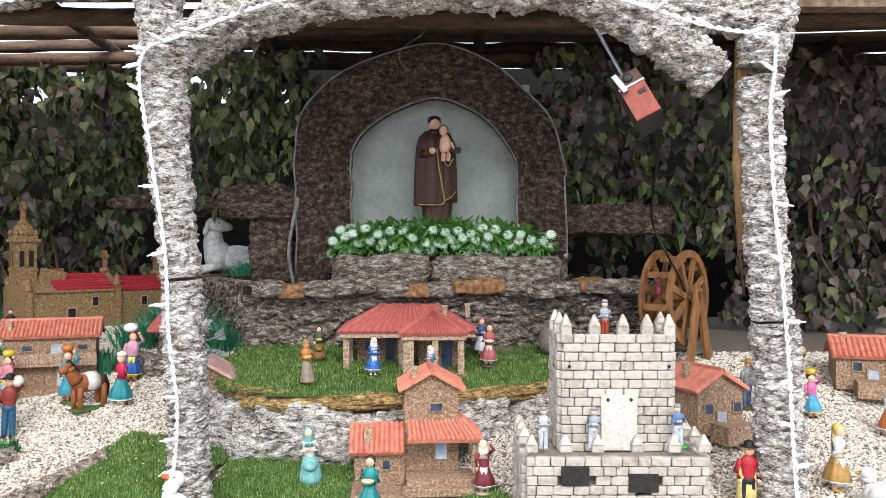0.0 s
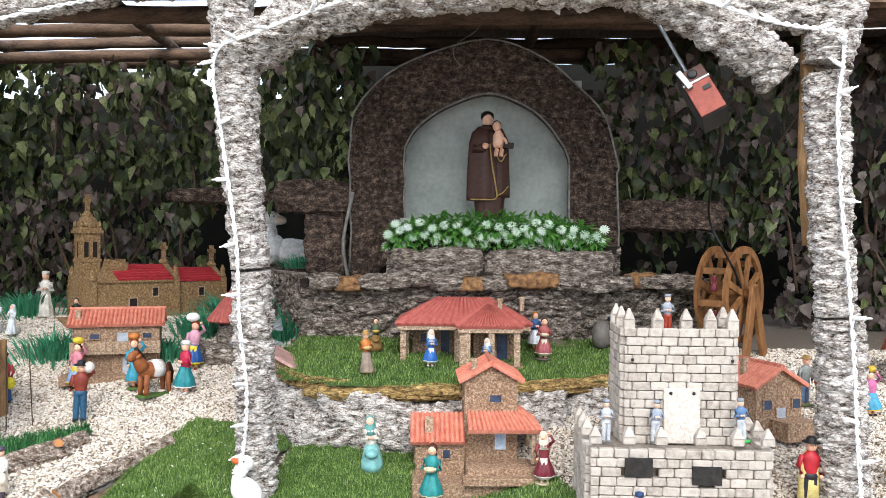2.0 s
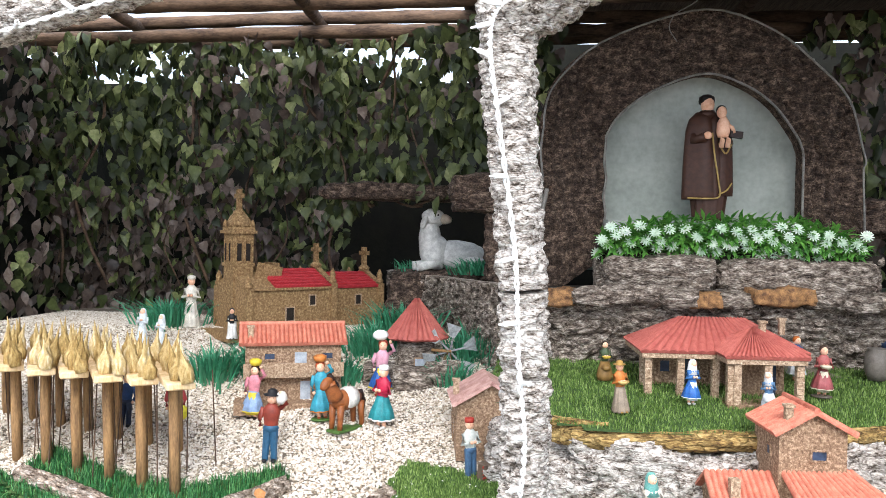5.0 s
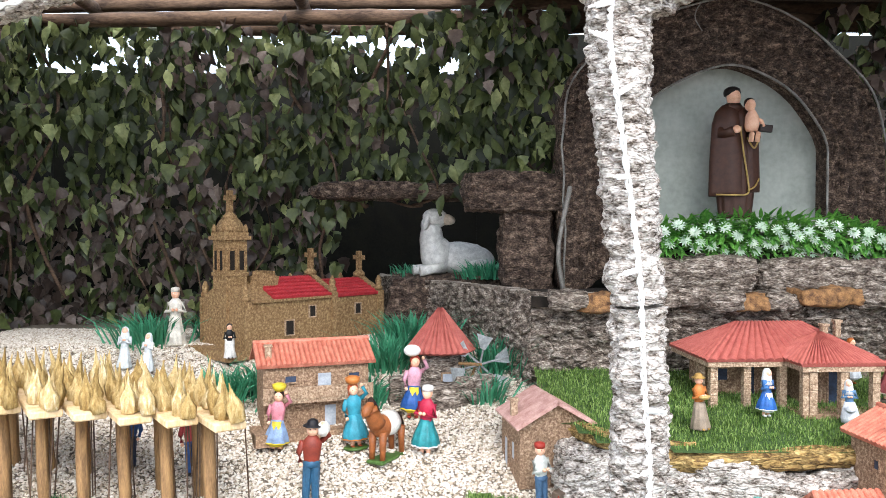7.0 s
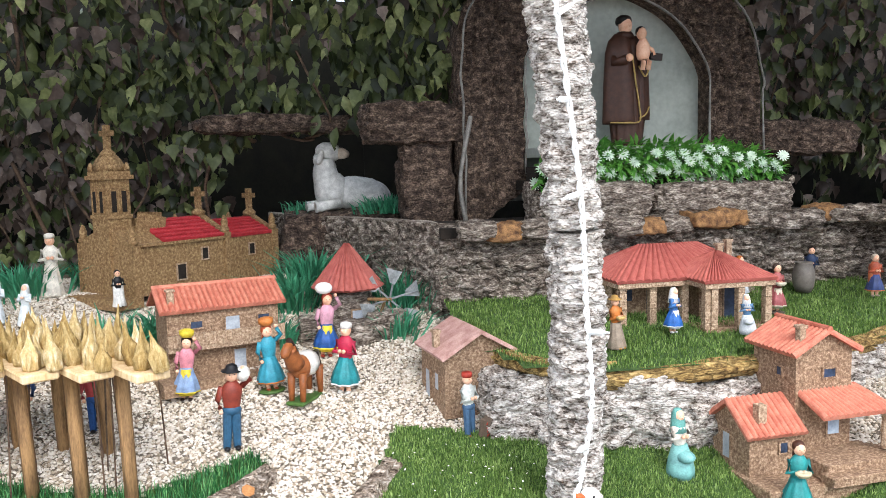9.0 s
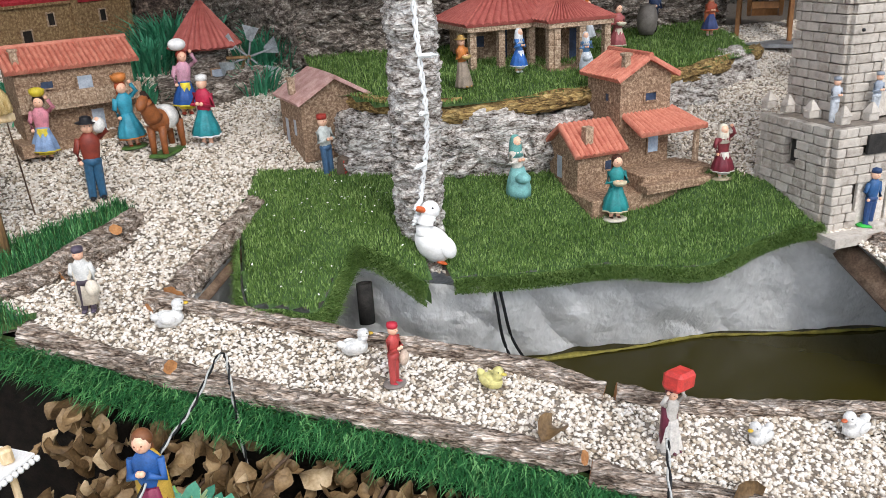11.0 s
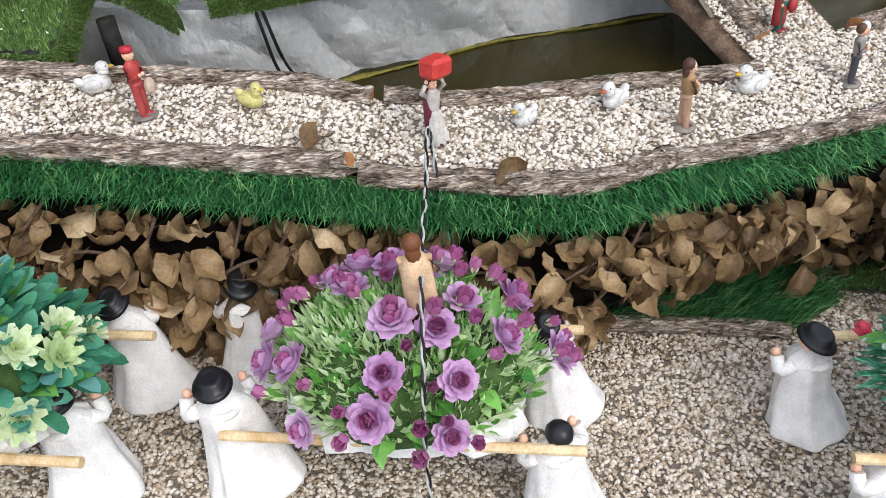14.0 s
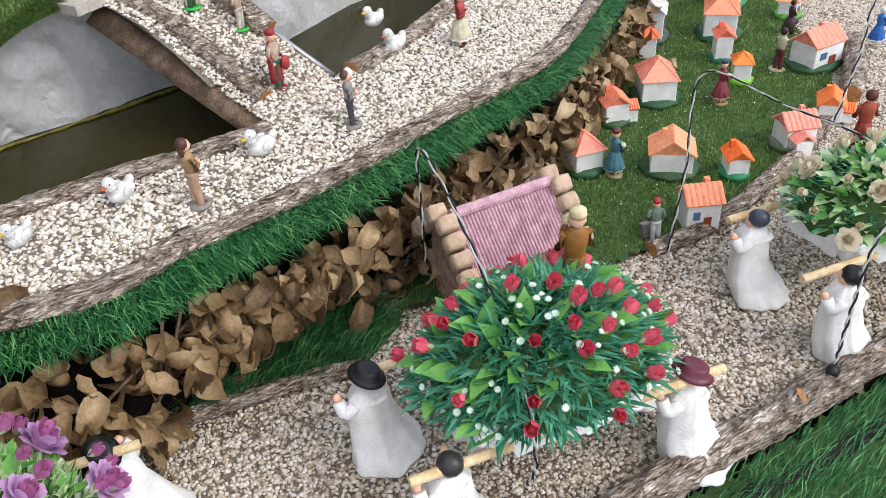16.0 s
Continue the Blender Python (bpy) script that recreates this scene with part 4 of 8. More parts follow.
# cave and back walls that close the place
# their near-black colour holds the shade behind the ivy and in the cave
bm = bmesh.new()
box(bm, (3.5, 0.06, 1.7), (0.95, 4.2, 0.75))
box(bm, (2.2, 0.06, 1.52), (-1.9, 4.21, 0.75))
solid("wall_back", bm, IVY_GAP_SHADE, "near-black backing wall, coloured as the shade behind the ivy", "wall", kind="structure")
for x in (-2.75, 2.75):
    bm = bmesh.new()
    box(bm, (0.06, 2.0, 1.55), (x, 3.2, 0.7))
    solid("wall_side", bm, IVY_GAP_SHADE, "near-black end wall, coloured as the shade behind the ivy", "wall", kind="structure")

# ---- roof of poles over the display, with a sheet added for shade ----
ROOF_SHEET = material("added_roof_sheet", "4a3f34", "7d6d5a", 30, 0.95, 0.6, stretch=(4, 0.3, 1))
# sheet added to hold back sky light; its two depths set the shade
bm = bmesh.new()
box(bm, (3.6, 1.6, 0.03), (0.9, 2.92, 2.47))
box(bm, (2.396, 1.0, 0.026), (-2.1, 2.62, 2.472))
solid("roof_mat", bm, ROOF_SHEET, "sheet added over the pole roof to shade the display", "roof", kind="structure")
for i, (y, z, r) in enumerate([(2.05, 2.3, 0.03), (2.5, 2.40, 0.028), (2.95, 2.36, 0.032), (3.3, 2.40, 0.028), (3.5, 2.34, 0.026), (3.62, 2.43, 0.025), (3.75, 2.36, 0.025)]):
    log("roof_pole", [(-3.1, y, z + 0.03 * math.sin(i)), (-1.2, y + 0.02, z + 0.01), (0.4, y - 0.02, z + 0.02 * math.cos(i * 2)), (2.6, y, z)], r, "rough dark wooden roof pole", bark=BARK_DARK, seed=30 + i, n=9, seg=50)
for i, x in enumerate((-2.3, -1.5, -0.75, 0.15, 1.0, 1.7)):
    log("roof_rafter", [(x, 1.85, 2.36), (x + 0.03, 2.7, 2.41), (x, 3.8, 2.40)], 0.025, "rough dark rafter pole of the roof", bark=BARK_DARK, seed=50 + i, n=8, seg=24)


# ---- cork-clad posts and arch with their light string ----
def cork_limb(name, pts, r, label, seed, seg=230, n=72, amp=0.02, squash=1.0):
    bm = bmesh.new()
    pts = smooth_line(pts, seg)
    rings = []
    for i, p in enumerate(pts):
        d = (pts[min(i + 1, seg - 1)] - pts[max(i - 1, 0)]).normalized()
        side = Vector((0, 1, 0)).cross(d).normalized()
        fwd = d.cross(side)
        rr = r(i / (seg - 1)) if callable(r) else r
        ring = []
        for j in range(n):
            a = 2 * math.pi * j / n
            o = side * math.cos(a) + fwd * math.sin(a) * squash
            b = p + o * rr
            w = Vector((b.x, b.y, b.z))
            w.z *= 0.55
            fine = 0.004 * noise.noise(Vector((b.x * 45, b.y * 45, b.z * 110))) + 0.004 * (0.4 - abs(noise.noise(Vector((b.x * 95, b.y * 95, b.z * 40)))))
            ring.append(bm.verts.new(b + o.normalized() * (0.7 * craggy(w, amp * 0.34, 2.6, seed) + bark_relief(b, amp * 0.62, seed, (1.0, 1.0, 1.5), 1.25) + 0.7 * fine)))
        rings.append(ring)
    for a, b in zip(rings, rings[1:]):
        for j in range(n):
            bm.faces.new((a[j], a[(j + 1) % n], b[(j + 1) % n], b[j])).smooth = True
    bm.faces.new(rings[0][::-1])
    bm.faces.new(rings[-1])
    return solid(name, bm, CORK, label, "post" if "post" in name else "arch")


cork_limb("cork_post", [(-0.64, 2.0, 0.84), (-0.638, 1.975, 1.12), (-0.648, 1.955, 1.424)], 0.050, "lower length of a post clad in pale grey cork bark", 2)
cork_limb("cork_post", [(-0.650, 1.955, 1.43), (-0.675, 1.95, 1.75), (-0.695, 1.95, 2.0), (-0.70, 1.95, 2.3)], lambda u: 0.046 + 0.012 * u, "upper length of a post clad in pale grey cork bark", 4)
cork_limb("cork_post", [(0.80, 1.86, 0.82), (0.79, 1.86, 1.1), (0.775, 1.85, 1.33)], 0.055, "lower length of a post clad in dark cork bark", 6)
cork_limb("cork_post", [(0.768, 1.85, 1.335), (0.752, 1.85, 1.6), (0.735, 1.85, 1.9)], 0.046, "upper length of a post clad in pale cork bark", 8)
cork_limb("cork_post", [(0.745, 1.85, 1.92), (0.77, 1.85, 2.1), (0.78, 1.85, 2.3)], 0.055, "dark lichened cork bark at the post's head", 9)
cork_limb("cork_arch", [(-0.69, 1.95, 1.96), (-0.56, 1.94, 2.04), (-0.42, 1.93, 2.09), (-0.26, 1.92, 2.12), (-0.05, 1.91, 2.14), (0.13, 1.90, 2.13)], 0.062, "arch of pale knobbly cork bark between two posts", 12, seg=110, amp=0.03)
cork_limb("cork_arch", [(0.10, 1.89, 2.15), (0.3, 1.88, 2.12), (0.46, 1.87, 2.04), (0.58, 1.86, 1.95), (0.645, 1.86, 1.90)], lambda u: 0.07 - 0.025 * u, "broken arch end of pale cork bark", 14, seg=90, amp=0.035)
cork_limb("cork_arch", [(0.42, 1.875, 2.10), (0.6, 1.87, 2.06), (0.76, 1.86, 2.05)], 0.05, "short cork bark brace to the post", 15, seg=50, amp=0.03)
cork_limb("cork_arch", [(-0.70, 1.96, 2.18), (-1.0, 1.96, 2.16), (-1.4, 1.97, 2.08), (-1.8, 1.98, 1.98)], 0.05, "arch of pale cork bark beyond the post", 16, seg=110, amp=0.025)
bm = tube(bmesh.new(), [(0.722, 1.88, 1.5), (0.705, 1.88, 1.7), (0.712, 1.88, 2.2)], 0.016, 6, wob=0.006)
solid("wooden_stake", bm, WOOD_MID, "brown wooden stake behind the bark-clad post", "stake")
bm = bmesh.new()
box(bm, (1.6, 0.05, 0.08), (1.55, 1.95, 2.09))
solid("roof_plank", bm, PLANK, "brown weathered plank of the roof edge", "plank")


def light_string(pts, n, every, seed, label):
    t = thing("light_string", label, "string lights")
    line = smooth_line(pts, n)
    for s in (0, 1):
        part("wire", tube(bmesh.new(), [p + Vector((0.0035 * math.cos(i * 0.9 + s * 3.1), -0.004, 0.0035 * math.sin(i * 0.9 + s * 3.1))) for i, p in enumerate(line)], 0.003, 5), WIRE_WHITE, t)
    r = random.Random(seed)
    bulb = None
    for i in range(every // 2, n - 2, every):
        if bulb is None:
            bb = bmesh.new()
            rod(bb, (0, 0, 0), (0, 0, 0.028), 0.005, 0.0055, 6)
            rod(bb, (0, 0, 0.028), (0, 0, 0.04), 0.003, 0.002, 6)
            bulb = mesh_of("bulb_holder", bb, WIRE_WHITE)
        part("bulb_holder", bulb, None, t, at=Matrix.Translation(line[i] + Vector((0, -0.006, 0))) @ Euler((radians(r.uniform(-20, 60)), radians(r.choice((-1, 1)) * r.uniform(50, 110)), 0)).to_matrix().to_4x4())
    return t


light_string([(-0.675, 1.915, 0.92), (-0.655, 1.925, 0.97), (-0.64, 1.905, 1.12), (-0.655, 1.89, 1.3), (-0.665, 1.89, 1.5), (-0.70, 1.885, 1.75), (-0.72, 1.875, 1.9), (-0.70, 1.865, 1.97), (-0.62, 1.86, 2.0), (-0.45, 1.85, 2.06), (-0.32, 1.845, 2.09), (-0.1, 1.84, 2.10), (0.15, 1.82, 2.09), (0.3, 1.80, 2.09), (0.42, 1.79, 2.06), (0.6, 1.78, 2.0), (0.75, 1.78, 1.98)], 420, 16, 5, "white twisted wire light string with unlit holders on the arch")
light_string([(0.75, 1.78, 1.98), (0.748, 1.785, 1.9), (0.74, 1.79, 1.8), (0.75, 1.79, 1.6), (0.77, 1.79, 1.4), (0.782, 1.785, 1.2), (0.79, 1.785, 1.05), (0.80, 1.785, 0.92)], 170, 16, 6, "white twisted wire light string hanging down the post")
light_string([(-0.72, 1.90, 2.12), (-1.0, 1.895, 2.10), (-1.4, 1.90, 2.02), (-1.8, 1.91, 1.92)], 150, 16, 7, "white twisted wire light string along the side arch")
solid("guy_wire", tube(bmesh.new(), [(0.76, 1.78, 1.985), (1.1, 1.8, 2.0), (1.6, 1.85, 2.02)], 0.0015, 5), WIRE_WHITE, "thin pale wire stretched from the post", "wire")


# ---- figures: one plain painted shape each ----
def figure(name, label, at, h, colors, pose_=("skirt",), rz=0.0, category="figurine", group=""):
    """A small painted figurine. colors: skirt or trousers, top, hair or hat, extra, base (None for no base)."""
    low, top, hat, extra, base = colors
    mats = [paint(low), paint(top), SKIN, paint(hat), paint(extra or "ffffff"), paint(base or "3c5a2c")]
    bm = bmesh.new()
    H = h
    if "sit" in pose_:
        lathe(bm, [(0.20 * H, 0), (0.21 * H, 0.12 * H), (0.17 * H, 0.3 * H), (0.11 * H, 0.48 * H)], 14, 0, squash=0.9, folds=7, fold=0.06)
        ball(bm, (0, -0.12 * H, 0.33 * H), (0.13 * H, 0.16 * H, 0.09 * H), 0)
    elif "legs" in pose_:
        for s in (-1, 1):
            rod(bm, (s * 0.06 * H, 0.01 * s * H, 0.02 * H), (s * 0.045 * H, 0, 0.46 * H), 0.045 * H, 0.062 * H, 8, 0)
            ball(bm, (s * 0.062 * H, -0.035 * H, 0.02 * H), (0.04 * H, 0.075 * H, 0.028 * H), 3, 6)
        ball(bm, (0, 0, 0.47 * H), (0.115 * H, 0.085 * H, 0.075 * H), 0)
    elif name == "woman_figure":
        lathe(bm, [(0.19 * H, 0.15 * H), (0.2 * H, 0.17 * H), (0.165 * H, 0.3 * H), (0.115 * H, 0.42 * H), (0.085 * H, 0.52 * H)], 30, 0, folds=9, fold=0.09)
        lathe(bm, [(0.2 * H, 0.145 * H), (0.203 * H, 0.16 * H), (0.196 * H, 0.175 * H)], 30, 4, folds=9, fold=0.09)
        for s in (-1, 1):
            rod(bm, (s * 0.055 * H, 0, 0.02 * H), (s * 0.05 * H, 0, 0.2 * H), 0.03 * H, 0.04 * H, 8, 2)
            ball(bm, (s * 0.058 * H, -0.03 * H, 0.02 * H), (0.036 * H, 0.065 * H, 0.026 * H), 3, 6)
    else:
        lathe(bm, [(0.165 * H, 0), (0.172 * H, 0.03 * H), (0.14 * H, 0.2 * H), (0.105 * H, 0.38 * H), (0.09 * H, 0.5 * H)], 30, 0, folds=9, fold=0.11)
        for s in (-1, 1):
            ball(bm, (s * 0.05 * H, -0.15 * H, 0.015 * H), (0.03 * H, 0.05 * H, 0.02 * H), 3, 6)
    lathe(bm, [(0.085 * H, 0.46 * H), (0.095 * H, 0.52 * H), (0.115 * H, 0.66 * H), (0.12 * H, 0.74 * H), (0.07 * H, 0.8 * H), (0.035 * H, 0.835 * H)], 14, 1, squash=0.72, folds=5, fold=0.03)
    if "apron" in pose_:
        lathe(bm, [(0.12 * H, 0.1 * H), (0.11 * H, 0.25 * H), (0.09 * H, 0.42 * H), (0.075 * H, 0.5 * H)], 10, 4, at=(0, -0.055 * H, 0), squash=0.75)
    if "cape" in pose_:
        lathe(bm, [(0.15 * H, 0.12 * H), (0.145 * H, 0.4 * H), (0.135 * H, 0.7 * H), (0.06 * H, 0.82 * H)], 14, 4, at=(0, 0.03 * H, 0), squash=0.62, folds=7, fold=0.09)
    ball(bm, (0, -0.005 * H, 0.895 * H), (0.075 * H, 0.082 * H, 0.09 * H), 2, 12)
    for s in (-1, 1):
        ball(bm, (s * 0.028 * H, -0.077 * H, 0.905 * H), (0.009 * H, 0.008 * H, 0.007 * H), 3, 5)
    ball(bm, (0, -0.087 * H, 0.885 * H), (0.012 * H, 0.016 * H, 0.016 * H), 2, 5)
    if "hat" in pose_:
        lathe(bm, [(0.125 * H, 0.935 * H), (0.12 * H, 0.945 * H), (0.072 * H, 0.955 * H), (0.066 * H, 1.0 * H), (0.03 * H, 1.02 * H)], 12, 3, squash=1.1)
    elif "cap" in pose_:
        lathe(bm, [(0.078 * H, 0.93 * H), (0.082 * H, 0.965 * H), (0.075 * H, 1.0 * H), (0.02 * H, 1.015 * H)], 12, 3, squash=1.1)
    elif "veil" in pose_:
        lathe(bm, [(0.12 * H, 0.66 * H), (0.105 * H, 0.78 * H), (0.085 * H, 0.93 * H), (0.05 * H, 0.99 * H), (0.01 * H, 1.0 * H)], 12, 3, at=(0, 0.022 * H, 0))
    else:
        ball(bm, (0, 0.018 * H, 0.92 * H), (0.086 * H, 0.084 * H, 0.088 * H), 3, 12)
        if "long" in pose_:
            ball(bm, (0, 0.05 * H, 0.82 * H), (0.07 * H, 0.045 * H, 0.11 * H), 3, 8)
    if "basket" in pose_:
        lathe(bm, [(0.075 * H, 0.985 * H), (0.11 * H, 1.03 * H), (0.115 * H, 1.09 * H), (0.1 * H, 1.09 * H)], 12, 4)
        ball(bm, (0, 0, 1.09 * H), (0.095 * H, 0.095 * H, 0.03 * H), 4, 8)
    for s in (-1, 1):
        sh = Vector((s * 0.115 * H, 0, 0.75 * H))
        if ("up" in pose_ and s > 0) or "both_up" in pose_:
            el, ha = Vector((s * 0.2 * H, -0.03 * H, 0.82 * H)), Vector((s * 0.12 * H, -0.05 * H, 0.97 * H))
        elif "fold" in pose_:
            el, ha = Vector((s * 0.16 * H, -0.03 * H, 0.58 * H)), Vector((s * 0.03 * H, -0.13 * H, 0.62 * H))
        elif "pray" in pose_:
            el, ha = Vector((s * 0.14 * H, -0.05 * H, 0.58 * H)), Vector((s * 0.012 * H, -0.14 * H, 0.69 * H))
        else:
            el, ha = Vector((s * 0.16 * H, 0.01 * H, 0.6 * H)), Vector((s * 0.13 * H, -0.06 * H, 0.47 * H))
        tube(bm, [sh, el, ha.lerp(el, 0.25)], lambda u: (0.04 - 0.008 * u) * H, 7, 1)
        ball(bm, ha, 0.03 * H, 2, 6)
    if "sack" in pose_:
        ball(bm, (0.13 * H, -0.1 * H, 0.4 * H), (0.1 * H, 0.07 * H, 0.13 * H), 4, 8)
    if "bundle" in pose_:
        ball(bm, (0.13 * H, -0.02 * H, 0.9 * H), (0.085 * H, 0.08 * H, 0.1 * H), 4, 8)
    if "tray" in pose_:
        lathe(bm, [(0.07 * H, 0.56 * H), (0.11 * H, 0.6 * H), (0.11 * H, 0.63 * H), (0.09 * H, 0.63 * H)], 12, 4, at=(0, -0.15 * H, 0), squash=0.7)
    if "child" in pose_:
        ball(bm, (0.08 * H, -0.1 * H, 0.68 * H), (0.05 * H, 0.05 * H, 0.11 * H), 4, 8)
        ball(bm, (0.08 * H, -0.1 * H, 0.83 * H), 0.045 * H, 2, 8)
        ball(bm, (0.08 * H, -0.085 * H, 0.845 * H), 0.046 * H, 3, 8)
    if "trough" in pose_:
        box(bm, (0.2 * H, 0.16 * H, 0.3 * H), (0.14 * H, -0.18 * H, 0.0), (12, 0, 20), 4, 0.01 * H)
        for k in range(4):
            box(bm, (0.17 * H, 0.012 * H, 0.03 * H), (0.14 * H, -0.28 * H, 0.05 * H + 0.06 * H * k), (12, 0, 20), 3)
    if base:
        lathe(bm, [(0.2 * H, -0.012 * H), (0.2 * H, 0.012 * H), (0.15 * H, 0.028 * H)], 12, 5, squash=0.85)
    tilt = 3 * math.sin(17 * at[0] + 5 * at[1])
    return solid(name, bm, mats, label, category, group, at=pose(at[0], at[1], at[2], 0, tilt, rz))


def hill(x, y, up=0.004):
    return (x, y, z_hill(x, y) + up)


def upper(x, y):
    return (x, y, z_top(x, y) + 0.008)


# ---- small buildings ----
def ribbed(bm, p00, p10, p11, p01, n, r, mi=0, thick=0.006):
    """A moulded slab of roof with n raised tile rows running from eave (p00, p10) to ridge (p01, p11)."""
    p00, p10, p11, p01 = map(Vector, (p00, p10, p11, p01))
    nrm = (p10 - p00).cross(p01 - p00).normalized()
    if nrm.z < 0:
        nrm = -nrm
    k = 6
    rows = []
    for i in range(n * k + 1):
        u = i / (n * k)
        h = nrm * r * 1.6 * abs(math.sin(math.pi * i / k)) ** 0.8
        lo, hi = p00.lerp(p10, u), p01.lerp(p11, u)
        rows.append([bm.verts.new(lo - nrm * thick), bm.verts.new(lo + h), bm.verts.new(lo.lerp(hi, 0.5) + h * 0.9), bm.verts.new(hi + h * 0.8), bm.verts.new(hi - nrm * thick)])
    for a, b in zip(rows, rows[1:]):
        for j in range(5):
            bm.faces.new((a[j], b[j], b[(j + 1) % 5], a[(j + 1) % 5])).material_index = mi
    for e in (rows[0], rows[-1][::-1]):
        bm.faces.new(e).material_index = mi
    bmesh.ops.recalc_face_normals(bm, faces=bm.faces[:])


def gable_roof(w, d, z, rise, over, mat, parent, ribs, axis="x", r=0.0045):
    """Two ribbed slopes and a ridge, ridge along x (or y)."""
    hw, hd = w / 2 + over, d / 2 + over
    k = rise / (d / 2 if axis == "x" else w / 2)
    for s in (-1, 1):
        bm = bmesh.new()
        if axis == "x":
            e = z - over * k
            ribbed(bm, (-hw, s * hd, e), (hw, s * hd, e), (hw, 0, z + rise), (-hw, 0, z + rise), ribs, r)
        else:
            e = z - over * k
            ribbed(bm, (s * hw, -hd, e), (s * hw, hd, e), (0, hd, z + rise), (0, -hd, z + rise), ribs, r)
        part("roof_slope", bm, mat, parent)
    bm = bmesh.new()
    if axis == "x":
        rod(bm, (-hw, 0, z + rise + 0.003), (hw, 0, z + rise + 0.003), r * 1.5, None, 8)
    else:
        rod(bm, (0, -hd, z + rise + 0.003), (0, hd, z + rise + 0.003), r * 1.5, None, 8)
    part("ridge", bm, mat, parent)


def gable_walls(bm, w, d, z, rise, axis="x", mi=0):
    """A house body with its gables, base at z = 0."""
    hw, hd = w / 2, d / 2
    lo = [bm.verts.new((x, y, 0)) for x, y in ((-hw, -hd), (hw, -hd), (hw, hd), (-hw, hd))]
    hi = [bm.verts.new((x, y, z)) for x, y in ((-hw, -hd), (hw, -hd), (hw, hd), (-hw, hd))]
    if axis == "x":
        g = [bm.verts.new((-hw, 0, z + rise)), bm.verts.new((hw, 0, z + rise))]
        fs = [(lo[0], lo[1], hi[1], hi[0]), (lo[2], lo[3], hi[3], hi[2]), (lo[1], lo[2], hi[2], g[1], hi[1]), (lo[3], lo[0], hi[0], g[0], hi[3]), (hi[0], hi[1], g[1], g[0]), (hi[2], hi[3], g[0], g[1])]
    else:
        g = [bm.verts.new((0, -hd, z + rise)), bm.verts.new((0, hd, z + rise))]
        fs = [(lo[0], lo[1], hi[1], g[0], hi[0]), (lo[2], lo[3], hi[3], g[1], hi[2]), (lo[1], lo[2], hi[2], hi[1]), (lo[3], lo[0], hi[0], hi[3]), (hi[0], g[0], g[1], hi[3]), (hi[1], hi[2], g[1], g[0])]
    for f in fs:
        bm.faces.new(f).material_index = mi
    bm.faces.new(lo[::-1]).material_index = mi
    return bm


PANE = material("dark_blue_pane", "1f2733", "3c4a63", 30, 0.35, 0.05)
PANE_GREY = material("grey_foil_door", "8d959e", "b4bbc2", 40, 0.35, 0.15)


def opening(parent, w, h, at, rz, kind="window", mat=None, frame_mat=CORK_GRAIN):
    """A window or door on a wall: frame proud of the wall with its pane set in."""
    fr = 0.004
    bm = bmesh.new()
    for x in (-w / 2 - fr / 2, w / 2 + fr / 2):
        box(bm, (fr, 0.006, h + 2 * fr), (x, 0, -fr))
    for z in (-fr, h):
        box(bm, (w, 0.006, fr), (0, 0, z))
    o = part(kind, bm, frame_mat, parent, at=pose(*at, 0, 0, rz))
    bm = bmesh.new()
    box(bm, (w, 0.003, h), (0, 0, 0))
    part("pane" if kind == "window" else "door_leaf", bm, mat or PANE, o)
    return o


def chimney(parent, at, h=0.03, w=0.016, mat=CORK_LIGHT):
    bm = bmesh.new()
    box(bm, (w, w, h), at, bevel=0.001)
    box(bm, (w * 1.35, w * 1.35, h * 0.2), (at[0], at[1], at[2] + h), bevel=0.001)
    part("chimney", bm, mat, parent)


# long two-storey house with a balcony
h1 = thing("toy_house", "two-storey granulated cork house with terracotta roof and long balcony", "model house", "model houses", at=pose(-1.34, 2.72, 1.035, 0, 0, 19))
bm = gable_walls(bmesh.new(), 0.28, 0.14, 0.18, 0.04)
part("wall", bm, CORK_GRAIN, h1)
gable_roof(0.285, 0.14, 0.18, 0.04, 0.016, TILE, h1, 24)
chimney(h1, (-0.125, -0.05, 0.185), 0.032)
bm = box(bmesh.new(), (0.29, 0.035, 0.012), (0, -0.087, 0.075))
box(bm, (0.29, 0.006, 0.03), (0, -0.103, 0.087))
for i in range(12):
    box(bm, (0.006, 0.008, 0.03), (-0.13 + i * 0.0236, -0.106, 0.087))
part("balcony", bm, CORK_LIGHT, h1, "pale cork balcony rail")
for x, z, w, h in ((-0.07, 0.125, 0.028, 0.016), (0.1, 0.125, 0.028, 0.016)):
    opening(h1, w, h, (x, -0.0715, z), 0)
opening(h1, 0.035, 0.045, (0.02, -0.0715, 0.10), 0, "door", PANE_GREY)
opening(h1, 0.03, 0.055, (0.035, -0.0715, 0.004), 0, "door", PANE_GREY)
part("plinth", box(bmesh.new(), (0.34, 0.2, 0.03), (0, -0.02, -0.028)), CORK_GRAIN, h1)
part("side_step", box(bmesh.new(), (0.06, 0.07, 0.03), (-0.14, -0.12, -0.02)), CORK_GRAIN, h1)

